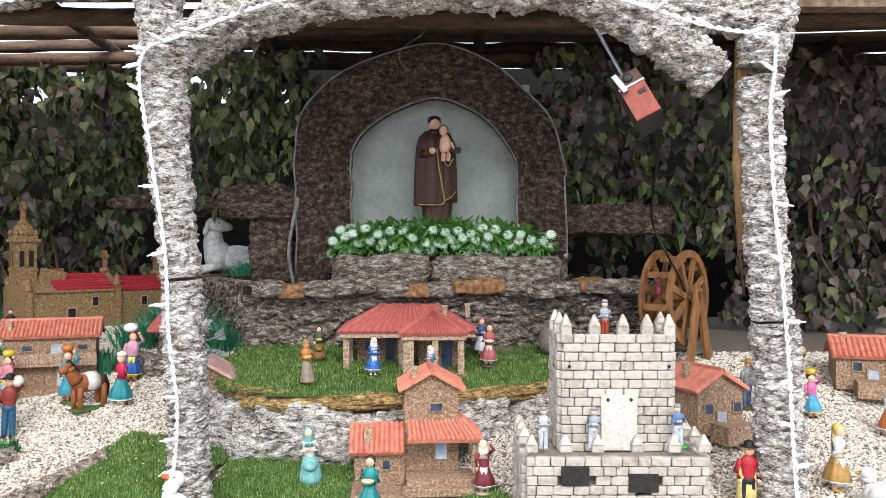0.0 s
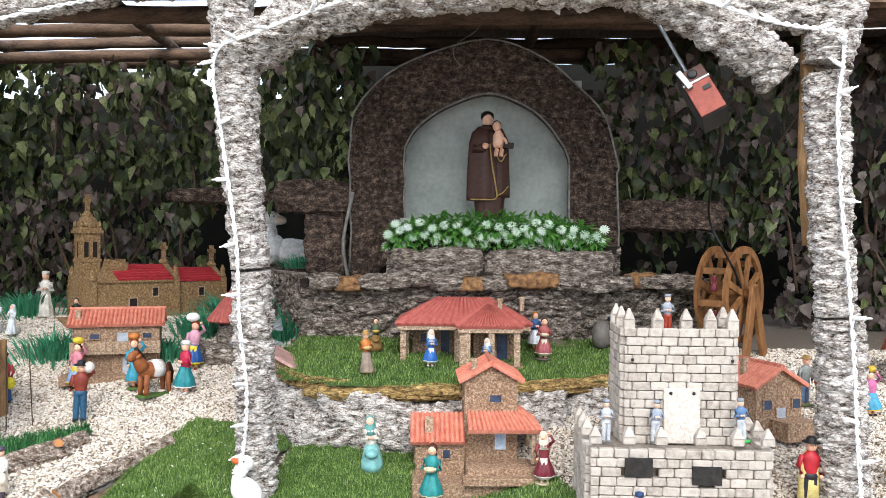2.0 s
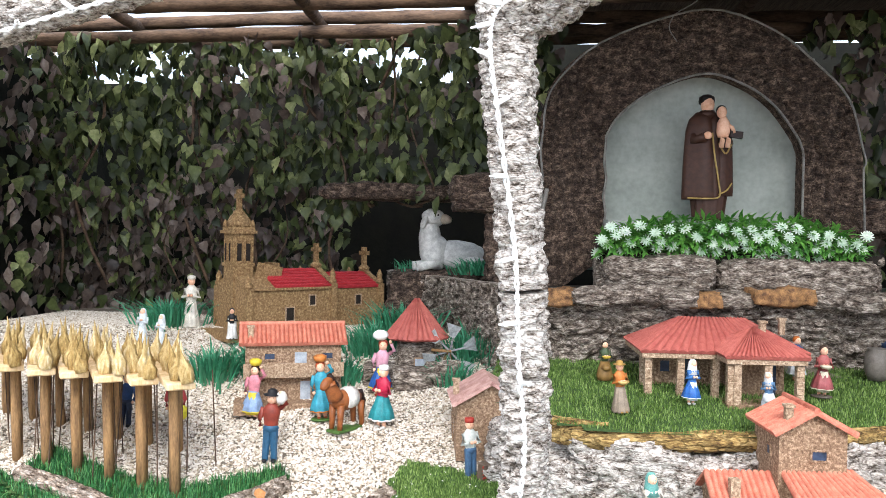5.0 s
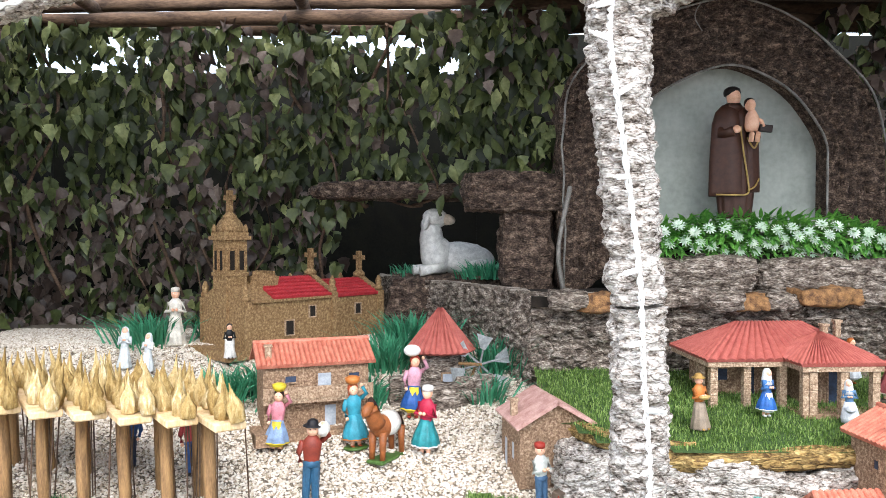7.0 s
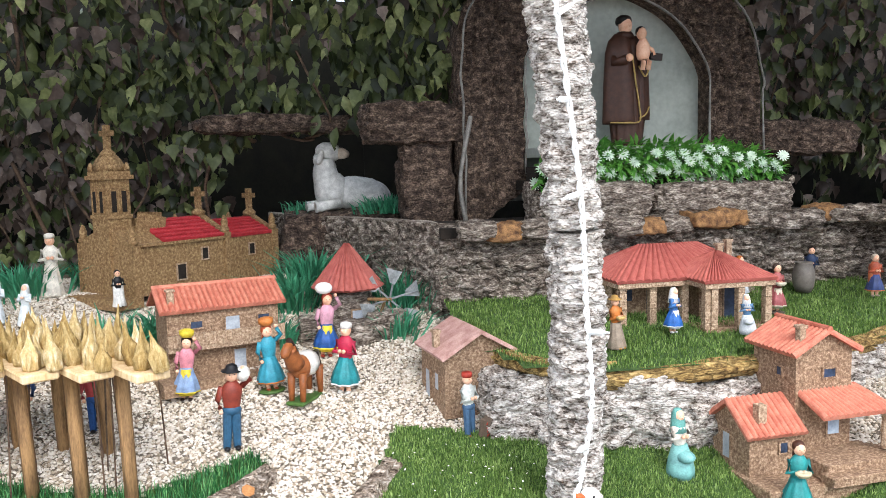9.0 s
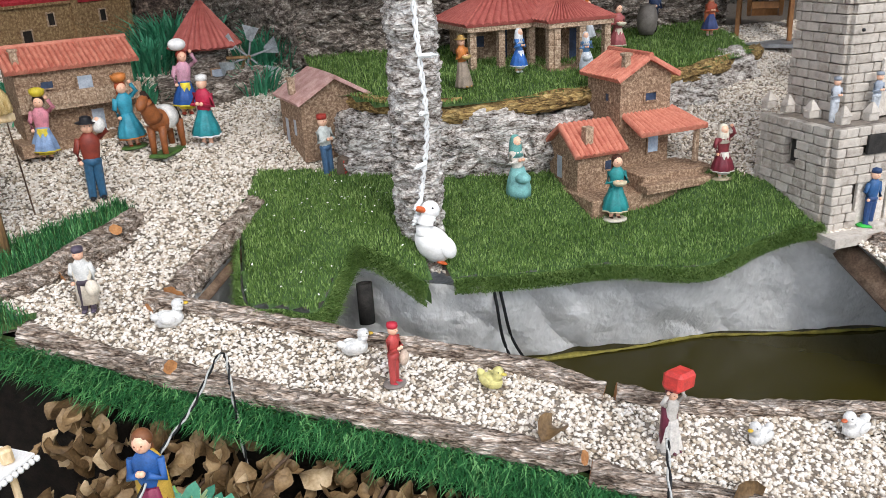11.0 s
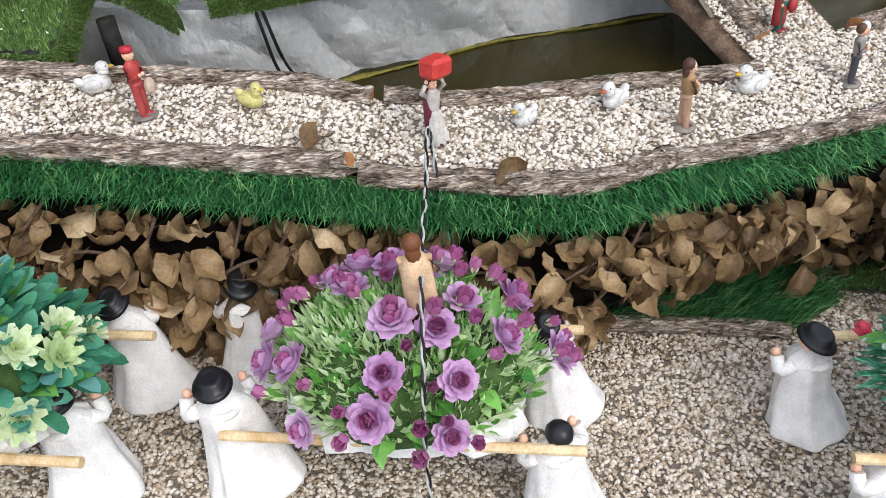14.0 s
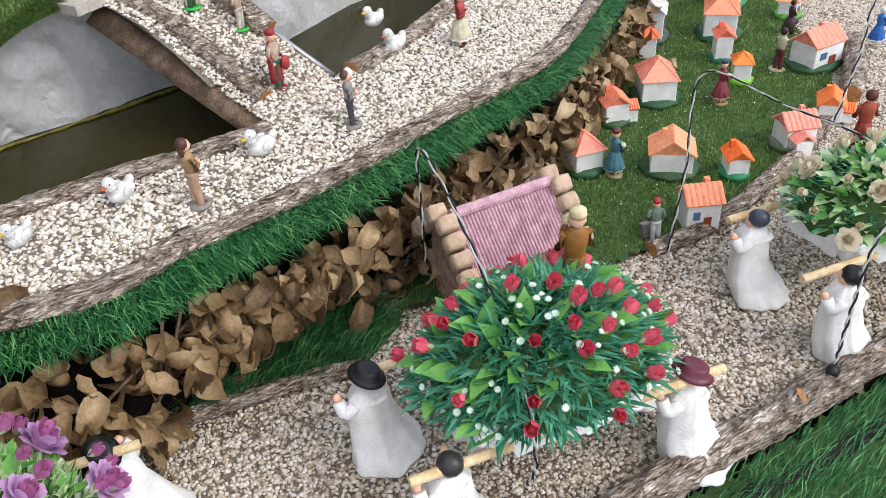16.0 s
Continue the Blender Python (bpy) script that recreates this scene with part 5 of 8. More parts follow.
# small hut
hut = thing("toy_house", "plain granulated cork hut with a faded pink roof", "model house", "model houses", at=pose(-0.735, 2.475, 0.955, 0, 0, 9))
part("wall", gable_walls(bmesh.new(), 0.175, 0.165, 0.155, 0.045, "y"), CORK_GRAIN, hut)
for s in (-1, 1):
    bm = bmesh.new()
    ribbed(bm, (s * 0.102, -0.1, 0.149), (s * 0.102, 0.1, 0.149), (0, 0.1, 0.208), (0, -0.1, 0.208), 1, 0.0008, thick=0.009)
    part("roof_slope", bm, TILE_PINK, hut)
chimney(hut, (-0.085, -0.02, 0.16), 0.035)
opening(hut, 0.025, 0.04, (-0.0885, -0.035, 0.06), 90, "window", PANE_GREY)
opening(hut, 0.03, 0.075, (-0.0885, 0.03, 0.02), 90, "door", PANE_GREY)

# round mill
mill = thing("toy_windmill", "round stone mill with a pointed pink tiled cap and grey sails", "model windmill", at=pose(-0.985, 2.92, 1.07))
part("tower", lathe(bmesh.new(), [(0.068, -0.03), (0.066, 0.03), (0.062, 0.14)], 20), CORK_MID, mill)
for i in range(8):
    bm = bmesh.new()
    a, b = 2 * math.pi * i / 8, 2 * math.pi * (i + 1) / 8
    ribbed(bm, (0.105 * math.cos(a), 0.105 * math.sin(a), 0.13), (0.105 * math.cos(b), 0.105 * math.sin(b), 0.13), (0.004 * math.cos(b), 0.004 * math.sin(b), 0.255), (0.004 * math.cos(a), 0.004 * math.sin(a), 0.255), 4, 0.004)
    part("cap_panel", bm, TILE_DULL, mill, "rose-red ribbed cone cap")
opening(mill, 0.03, 0.06, (0.02, -0.065, 0.01), 10, "door", PANE_GREY)
SAIL = material("grey_sail", "8f9494", "d4d8d8", 30, 0.5, 0.1)
for i in range(6):
    a = i * math.pi / 3 + 0.3
    c, s = math.cos(a), math.sin(a)
    hub = Vector((0.115, -0.055, 0.095))
    bm = rod(bmesh.new(), hub, hub + Vector((0.085 * c, -0.02 * c, 0.085 * s)), 0.0035, 0.0025, 6)
    arm = part("sail_arm", bm, METAL, mill)
    bm = bmesh.new()
    p = [hub + Vector((u * c - v * s, -0.012 - 0.3 * v * s, u * s + v * c)) for u, v in ((0.045, -0.004), (0.085, -0.02), (0.09, 0.03), (0.05, 0.012))]
    bm.faces.new([bm.verts.new(q) for q in p])
    bmesh.ops.solidify(bm, geom=bm.faces[:], thickness=0.002)
    part("sail", bm, SAIL, arm)
bm = bmesh.new()
for x in (0.06, 0.15):
    rod(bm, (x, -0.03, -0.02), (0.11, -0.03, 0.1), 0.004)
rod(bm, (0.05, -0.03, 0.095), (0.12, -0.06, 0.095), 0.005)
part("sail_stand", bm, WOOD_MID, mill)
for i, (x, y, w) in enumerate(((-1.08, 2.80, 0.1), (-0.98, 2.78, 0.12), (-0.88, 2.82, 0.1))):
    chunk("cork_block", (w, 0.08, 0.08), (x, y, z_hill(x, y) - 0.02), 20 * i, 90 + i, amp=0.015, cuts=6, mat=CORK_MID, label="low grey cork block below the mill")

# house on two levels with porch
hb = thing("toy_house", "cork house with a tall gabled block, low wing and porch", "model house", "model houses", at=pose(-0.035, 2.165, 0.882, 0, 0, 4))
part("wall", gable_walls(bmesh.new(), 0.143, 0.14, 0.255, 0.04, "y"), CORK_GRAIN, hb)
gable_roof(0.143, 0.14, 0.255, 0.04, 0.016, TILE, hb, 13, "y")
chimney(hb, (-0.045, -0.05, 0.262), 0.035)
wing = part("wing", gable_walls(bmesh.new(), 0.13, 0.13, 0.1, 0.045, "x"), CORK_GRAIN, hb, at=pose(-0.137, -0.03, 0))
for s in (-1, 1):
    bm = bmesh.new()
    ribbed(bm, (-0.08, s * 0.082, 0.088), (0.066, s * 0.082, 0.088), (0.066, 0, 0.15), (-0.08, 0, 0.15), 11, 0.0045)
    part("wing_roof", bm, TILE, wing)
bm = box(bmesh.new(), (0.02, 0.02, 0.04), (-0.03, -0.05, 0.11))
part("wing_chimney", bm, CORK_LIGHT, wing)
opening(hb, 0.03, 0.018, (0.012, -0.0715, 0.19), 0)
opening(hb, 0.014, 0.018, (-0.0725, -0.02, 0.19), 90)
opening(hb, 0.018, 0.022, (-0.12, -0.0965, 0.045), 0)
opening(hb, 0.025, 0.055, (-0.2035, -0.02, 0.02), 90, "door", PANE_GREY)
opening(hb, 0.03, 0.07, (0.025, -0.0715, 0.062), 0, "door", material("pale_blue_foil_door", "8fa8c0", "c3d2de", 40, 0.35, 0.1))
bm = bmesh.new()
ribbed(bm, (-0.065, -0.15, 0.128), (0.125, -0.15, 0.128), (0.09, -0.06, 0.165), (-0.065, -0.06, 0.165), 15, 0.0045)
ribbed(bm, (0.125, -0.15, 0.128), (0.125, 0.05, 0.128), (0.075, 0.05, 0.165), (0.075, -0.06, 0.165), 10, 0.0045)
part("porch_roof", bm, TILE, hb, "terracotta tiled porch roof")
for x, y in ((0.108, -0.13), (0.108, 0.0)):
    part("porch_post", rod(bmesh.new(), (x, y, 0.04), (x, y, 0.13), 0.008, 0.007, 8), CORK_LIGHT, hb)
bm = box(bmesh.new(), (0.2, 0.11, 0.035), (0.03, -0.115, 0.0), bevel=0.002)
box(bm, (0.22, 0.04, 0.02), (0.03, -0.18, 0.0), bevel=0.002)
part("porch_step", bm, CORK_GRAIN, hb)
bm = box(bmesh.new(), (0.33, 0.29, 0.045), (-0.045, -0.03, -0.045), bevel=0.003)
part("plinth", bm, CORK_GRAIN, hb)

# hip-roofed house with columns
ha = thing("toy_house", "long cork house with red hipped roofs and a pillared porch", "model house", "model houses", at=pose(-0.115, 2.60, 1.115, 0, 0, 2))
bm = box(bmesh.new(), (0.34, 0.13, 0.12), (0, 0.09, 0))
box(bm, (0.13, 0.13, 0.12), (0.1, 0.0, 0))
part("wall", bm, CORK_GRAIN, ha, "granulated brown cork wall")
for cx, w, y0, y1, zr in ((-0.0, 0.44, -0.10, 0.18, 0.20), (0.08, 0.21, -0.19, 0.05, 0.185)):
    z0, hx, ym = 0.122 + (0.002 if cx else 0), w / 2, (y0 + y1) / 2
    dh = min(hx, (y1 - y0) / 2) * 0.95
    for q in (((cx - hx, y0, z0), (cx + hx, y0, z0), (cx + hx - dh, ym, zr), (cx - hx + dh, ym, zr)), ((cx + hx, y1, z0), (cx - hx, y1, z0), (cx - hx + dh, ym, zr), (cx + hx - dh, ym, zr)),
              ((cx - hx, y1, z0), (cx - hx, y0, z0), (cx - hx + dh, ym, zr), (cx - hx + dh, ym + 0.001, zr)), ((cx + hx, y0, z0), (cx + hx, y1, z0), (cx + hx - dh, ym + 0.001, zr), (cx + hx - dh, ym, zr))):
        part("roof_slope", (lambda b: (ribbed(b, *q, 18 if q[1][1] == q[0][1] else 12, 0.0035), b)[1])(bmesh.new()), TILE_DULL, ha)
    bm = box(bmesh.new(), (w - 0.01, y1 - y0 - 0.01, 0.012), (cx, ym, z0 - 0.018))
    part("eave_board", bm, CORK_LIGHT, ha)
for x, y in ((-0.195, -0.075), (-0.11, -0.075), (-0.19, 0.02), (-0.005, -0.165), (0.01, -0.17), (0.085, -0.172), (0.165, -0.17), (-0.02, -0.08)):
    prof = []
    for k in range(7):
        prof += [(0.0118, k * 0.015), (0.0132, k * 0.015 + 0.0015), (0.0132, k * 0.015 + 0.013), (0.0118, k * 0.015 + 0.0145)]
    bm = lathe(bmesh.new(), prof, 4)
    for f in bm.faces:
        f.smooth = False
    bmesh.ops.rotate(bm, verts=bm.verts[:], matrix=Matrix.Rotation(math.pi / 4, 3, "Z"))
    bmesh.ops.translate(bm, verts=bm.verts[:], vec=(x, y, 0))
    part("column", bm, CORK_LIGHT, ha)
for x, z, w, h, y in ((-0.06, 0.0, 0.03, 0.09, 0.0235), (0.125, 0.0, 0.035, 0.085, -0.0665)):
    opening(ha, w, h, (x, y, z + 0.004), 0, "door", PANE)
opening(ha, 0.025, 0.03, (-0.13, 0.0235, 0.05), 0)
chimney(ha, (0.12, -0.02, 0.16), 0.035)
chimney(ha, (0.2, 0.06, 0.155), 0.04)
part("plinth", (lambda b: (box(b, (0.42, 0.22, 0.02), (0, 0.03, -0.018)), box(b, (0.2, 0.1, 0.02), (0.085, -0.13, -0.018)), b)[2])(bmesh.new()), CORK_GRAIN, ha)

# houses beyond the castle
for x, y, w, d, hgt, rz, lab in ((0.735, 2.25, 0.15, 0.16, 0.13, 20, "small cork house with a terracotta gable roof"), (1.34, 2.5, 0.2, 0.15, 0.11, -18, "low cork house with dark windows and a tiled roof")):
    t = thing("toy_house", lab, "model house", "model houses", at=pose(x, y, z_hill(x, y), 0, 0, rz))
    ax = "y" if rz > 0 else "x"
    part("wall", gable_walls(bmesh.new(), w, d, hgt, 0.045, ax), CORK_GRAIN, t)
    gable_roof(w, d, hgt, 0.045, 0.014, TILE, t, 14, ax)
    opening(t, 0.025, 0.025, (-0.04, -d / 2 - 0.0015, 0.06), 0)
    opening(t, 0.025, 0.025, (0.055, -d / 2 - 0.0015, 0.06), 0)
    opening(t, 0.03, 0.06, (0.005, -d / 2 - 0.0015, 0.003), 0, "door", PANE_GREY)
    chimney(t, (-w * 0.35, 0, hgt + 0.012), 0.04)
    part("step", box(bmesh.new(), (w * 0.7, 0.07, 0.05), (0.02, -d / 2 - 0.037, -0.015)), CORK_GRAIN, t)

# church
church = thing("toy_church", "brown cork church with bell tower and red tiled nave", "model church", at=pose(-1.587, 3.034, 1.183, 0, 0, 45.0))
# local x runs along the nave, y to the facade's far corner
W, N1, N2 = 0.260, 0.341, 0.577
bm = gable_walls(bmesh.new(), N1, W, 0.150, 0.062)
bmesh.ops.translate(bm, verts=bm.verts[:], vec=(N1 / 2, W / 2, 0))
part("nave_wall", bm, CHURCH, church)
bm = gable_walls(bmesh.new(), N2 - N1 - 0.02, W - 0.03, 0.142, 0.056)
bmesh.ops.translate(bm, verts=bm.verts[:], vec=((N1 + N2) / 2, W / 2, 0))
part("chancel_wall", bm, CHURCH, church)
for x0, x1, z, r, w in ((0.10, N1 - 0.012, 0.152, 0.060, W), (N1 + 0.012, N2 - 0.02, 0.144, 0.052, W - 0.03)):
    for e in (-1, 1):
        y0 = W / 2 + e * (w / 2 + 0.006)
        for k in range(6):
            a, b = k / 6, (k + 1) / 6
            bm = bmesh.new()
            ribbed(bm, (x0, y0 + (W / 2 - y0) * a, z + r * a + 0.006), (x1, y0 + (W / 2 - y0) * a, z + r * a + 0.006), (x1, y0 + (W / 2 - y0) * b, z + r * b + 0.002), (x0, y0 + (W / 2 - y0) * b, z + r * b + 0.002), 20 if x0 < 0.2 else 18, 0.0032)
            part("roof_course", bm, TILE_RED, church, "bright red tiled roof course")


def cross(bm, at, s):
    x, y, z = at
    box(bm, (0.014 * s, 0.014 * s, 0.07 * s), (x, y, z))
    box(bm, (0.014 * s, 0.045 * s, 0.014 * s), (x, y, z + 0.042 * s))
    lathe(bm, [(0.018 * s, 0), (0.02 * s, 0.01 * s), (0.009 * s, 0.02 * s)], 8, at=(x, y, z - 0.012 * s))


def gable_wall(x, w, z, r, crossed):
    bm = bmesh.new()
    pts = [(W / 2 - w / 2, 0), (W / 2 + w / 2, 0), (W / 2 + w / 2, z), (W / 2 + w * 0.3, z + r * 0.45), (W / 2 + 0.018, z + r), (W / 2 - 0.018, z + r), (W / 2 - w * 0.3, z + r * 0.45), (W / 2 - w / 2, z)]
    f = bm.faces.new([bm.verts.new((x, a, b)) for a, b in pts])
    r_ = bmesh.ops.extrude_face_region(bm, geom=[f])
    bmesh.ops.translate(bm, verts=[v for v in r_["geom"] if isinstance(v, bmesh.types.BMVert)], vec=(0.02, 0, 0))
    bmesh.ops.recalc_face_normals(bm, faces=bm.faces[:])
    if crossed:
        cross(bm, (x + 0.01, W / 2, z + r + 0.012), 1.15)
    for s in (-1, 1):
        lathe(bm, [(0.014, 0), (0.016, 0.01), (0.01, 0.02), (0.012, 0.035), (0.003, 0.055)], 8, at=(x + 0.01, W / 2 + s * (w / 2 - 0.012), z))
        box(bm, (0.024, 0.018, z), (x + 0.01, W / 2 + s * (w / 2 - 0.004), 0))
    return part("gable", bm, CHURCH, church)


gable_wall(-0.012, W + 0.01, 0.152, 0.05, False)
gable_wall(N1 - 0.012, W + 0.012, 0.165, 0.055, True)
gable_wall(N2 - 0.025, W - 0.015, 0.158, 0.048, True)
tx, ty, tw = 0.018, 0.130, 0.078
bm = box(bmesh.new(), (tw, tw, 0.305), (tx, ty, 0.05))
for z, e in ((0.228, 0.008), (0.345, 0.02), (0.357, 0.008)):
    box(bm, (tw + e, tw + e, 0.012), (tx, ty, z))
tower = part("bell_tower", bm, CHURCH, church)
for dx, dy, rz in ((0, -tw / 2 - 0.001, 0), (-tw / 2 - 0.001, 0, 90)):
    for k in (-1, 1):
        ox = k * 0.017
        # near-black fill stands in for the shade inside the open arch
        bm = box(bmesh.new(), (0.018, 0.003, 0.062), (0, 0, 0))
        for e in (-1, 1):
            box(bm, (0.003, 0.007, 0.066), (e * 0.0105, 0, -0.002), mi=1)
        tube(bm, [(0.0105 * math.cos(q * math.pi / 8), 0, 0.062 + 0.011 * math.sin(q * math.pi / 8)) for q in range(9)], 0.0022, 5, 1)
        part("belfry_arch", bm, [SOIL_SHADE, CHURCH], tower, at=pose(tx + dx + (ox if rz == 0 else 0), ty + dy + (ox if rz else 0), 0.248, 0, 0, rz))
bm = lathe(bmesh.new(), [(0.05, 0.369), (0.047, 0.385), (0.036, 0.405), (0.022, 0.42), (0.014, 0.425)], 4, at=(0, 0, 0))
bmesh.ops.rotate(bm, verts=bm.verts[:], matrix=Matrix.Rotation(math.pi / 4, 3, "Z"))
bmesh.ops.translate(bm, verts=bm.verts[:], vec=(tx, ty, 0))
cross(bm, (tx, ty, 0.425), 1.15)
for sx in (-1, 1):
    for sy in (-1, 1):
        lathe(bm, [(0.009, 0), (0.0095, 0.012), (0.003, 0.026)], 6, at=(tx + sx * 0.036, ty + sy * 0.036, 0.369))
part("spire", bm, CHURCH, tower)
for k in range(5):
    part("step", box(bmesh.new(), (0.014, 0.07, 0.012 * (k + 1)), (0.135 - 0.013 * k, W * 0.42, 0.165)), CHURCH, church)
part("stair_wall", box(bmesh.new(), (0.10, 0.007, 0.07), (0.10, W * 0.42 - 0.04, 0.165), (0, 12, 0)), CHURCH, church)
part("stair_wall", box(bmesh.new(), (0.007, 0.11, 0.075), (0.15, W * 0.5, 0.165)), CHURCH, church)
part("cornice", box(bmesh.new(), (N1 - 0.03, 0.012, 0.008), (N1 / 2, -0.004, 0.146)), CHURCH, church)
opening(church, 0.022, 0.034, (N1 * 0.73, -0.0015, 0.088), 0, frame_mat=CORK_LIGHT, mat=SOIL_SHADE)
opening(church, 0.022, 0.034, ((N1 + N2) / 2, 0.0135, 0.082), 0, frame_mat=CORK_LIGHT, mat=SOIL_SHADE)
opening(church, 0.03, 0.045, (N1 * 0.46, -0.0015, 0.035), 0, "door", SOIL_SHADE, CORK_LIGHT)
part("portal", box(bmesh.new(), (0.006, 0.06, 0.09), (-0.015, W / 2, 0)), CHURCH, church)
part("rose_window", lathe(bmesh.new(), [(0.02, -0.003), (0.02, 0.003), (0.012, 0.004)], 16), CHURCH, church, at=pose(-0.016, W / 2, 0.13, 0, -90, 0))
part("forecourt", box(bmesh.new(), (0.09, 0.27, 0.03), (-0.03, W / 2, -0.03)), CHURCH, church)

# ---- castle of pale cork bricks ----
castle = thing("toy_castle", "castle of pale cork bricks with a tower and battlements", "model castle", at=pose(0.18, 1.715, 0.825, 0, 0, 0))
BR = []
for k in range(4):
    bb = bmesh.new()
    box(bb, (1, 1, 1), (0, 0, -0.5), bevel=0.09)
    for v in bb.verts:
        v.co += Vector((noise.noise(v.co * 3 + Vector((k, 0, 0))), noise.noise(v.co * 3 + Vector((0, k, 4))), noise.noise(v.co * 3 + Vector((9, 0, k))))) * 0.05
    BR.append(mesh_of("brick", bb, BRICK))
brng = random.Random(4)


def brick_face(parent, origin, rz, length, height, bl=0.036, bh=0.0205, holes=()):
    """Courses of loose-jointed bricks, proud of the core wall."""
    rows = round(height / bh)
    ca, sa = math.cos(radians(rz)), math.sin(radians(rz))
    for r in range(rows):
        x = -brng.uniform(0.2, 0.8) * bl
        while x < length - 0.004:
            L = bl * brng.uniform(0.75, 1.25)
            a, b = max(0, x), min(length, x + L)
            x += L
            if b - a < 0.007:
                continue
            cx, cz = (a + b) / 2, (r + 0.5) * bh
            if any(u0 < cx < u1 and v0 < cz < v1 for u0, u1, v0, v1 in holes):
                continue
            m = Matrix.Translation((origin[0] + cx * ca, origin[1] + cx * sa, origin[2] + cz)) @ pose(0, 0, 0, 0, brng.uniform(-1.2, 1.2), rz) @ Matrix.Diagonal((b - a - 0.0016, 0.02 * brng.uniform(0.85, 1.2), bh - 0.0016, 1))
            part("brick", brng.choice(BR), None, parent, at=m)


def merlons(parent, pts, h=0.033):
    for x, y, z in pts:
        bm = bmesh.new()
        box(bm, (0.026, 0.02, h * 0.55), (x, y, z), bevel=0.002)
        r = bmesh.ops.create_cone(bm, cap_ends=True, segments=4, radius1=0.017, radius2=0.003, depth=h * 0.6, matrix=pose(x, y, z + h * 0.85, 0, 0, 45))
        part("merlon", bm, BRICK, parent)


keep = part("keep", (lambda b: (box(b, (0.372, 0.205, 0.215), (0.198, 0.115, 0.0)), b)[1])(bmesh.new()), MORTAR, castle, "pale cork brick lower block")
# near-black tone for openings, their inner shade put into the colour
HOLE_SHADE = material("opening_shade", "1b1917", "33302c", 60, 0.9, 0.3)
hole = [(0.075, 0.135, 0.165, 0.205), (0.22, 0.285, 0.15, 0.19), (0.07, 0.27, -0.01, 0.10)]
brick_face(keep, (0, 0, 0), 0, 0.395, 0.235, holes=hole)
brick_face(keep, (0.002, 0.222, 0), -90, 0.212, 0.235, holes=[(0.09, 0.13, 0.13, 0.19)])
brick_face(keep, (0.393, 0.01, 0), 90, 0.212, 0.235)
# dark plates proud of the bricks, coloured as shaded window openings
for w, h, at, rz in ((0.060, 0.040, (0.105, -0.0115, 0.166), 0), (0.064, 0.040, (0.252, -0.0115, 0.151), 0), (0.036, 0.058, (0.012, 0.112, 0.131), 90)):
    part("window_hole", box(bmesh.new(), (w, 0.006, h), at, (0, 0, rz)), HOLE_SHADE, keep)
PLATE = material("pale_cork_plate", "b4aa9c", "d6cfc4", 120, 0.9, 0.5, fine=3)
for x, w in ((0.112, 0.082), (0.205, 0.088)):
    d = part("gate_leaf", box(bmesh.new(), (w, 0.008, 0.105), (x, 0.0, 0.0), (0, 0, -4 if x > 0.15 else 3), bevel=0.001), PLATE, keep, "plain pale cork gate leaf")
merlons(keep, [(x, 0.0, 0.235) for x in (0.012, 0.085, 0.155, 0.24, 0.32, 0.385)] + [(0.005, y, 0.235) for y in (0.08, 0.15, 0.21)] + [(0.39, y, 0.235) for y in (0.08, 0.15)])
tow = part("tower", (lambda b: (box(b, (0.24, 0.15, 0.455), (0.214, 0.165, 0.0)), b)[1])(bmesh.new()), MORTAR, castle, "square pale brick castle tower")
brick_face(tow, (0.088, 0.088, 0.215), 0, 0.255, 0.266)
brick_face(tow, (0.09, 0.242, 0.215), -90, 0.155, 0.266)
brick_face(tow, (0.34, 0.088, 0.215), 90, 0.155, 0.266)
merlons(tow, [(x, 0.09, 0.478) for x in (0.1, 0.165, 0.23, 0.285, 0.335)] + [(0.095, 0.16, 0.478), (0.095, 0.23, 0.478), (0.335, 0.16, 0.478)], 0.042)
part("plate", box(bmesh.new(), (0.082, 0.008, 0.125), (0.218, 0.074, 0.22), bevel=0.001), PLATE, tow, "plain pale cork panel with pins")
for x, z in ((0.192, 0.335), (0.244, 0.335), (0.105, 0.41), (0.33, 0.41)):
    part("pin", ball(bmesh.new(), (x, 0.068, z), 0.004), BLACK, tow)
bm = bmesh.new()
for k in range(12):
    box(bm, (0.034, 0.03 * brng.uniform(0.8, 1.2), 0.02 * brng.uniform(0.8, 1.5)), (0.005 + k * 0.036, -0.028 + 0.004 * brng.uniform(-1, 1), -0.014), (0, 0, brng.uniform(-8, 8)), 0, 0.003)
part("forecourt", box(bm, (0.44, 0.09, 0.02), (0.2, -0.01, -0.016)), BRICK, castle)

# ---- big wheel with seats ----
wheel = thing("toy_ferris_wheel", "brown wooden ferris wheel on an A-frame stand", "model wheel", at=pose(0.785, 2.68, 1.335, 0, 0, 50))
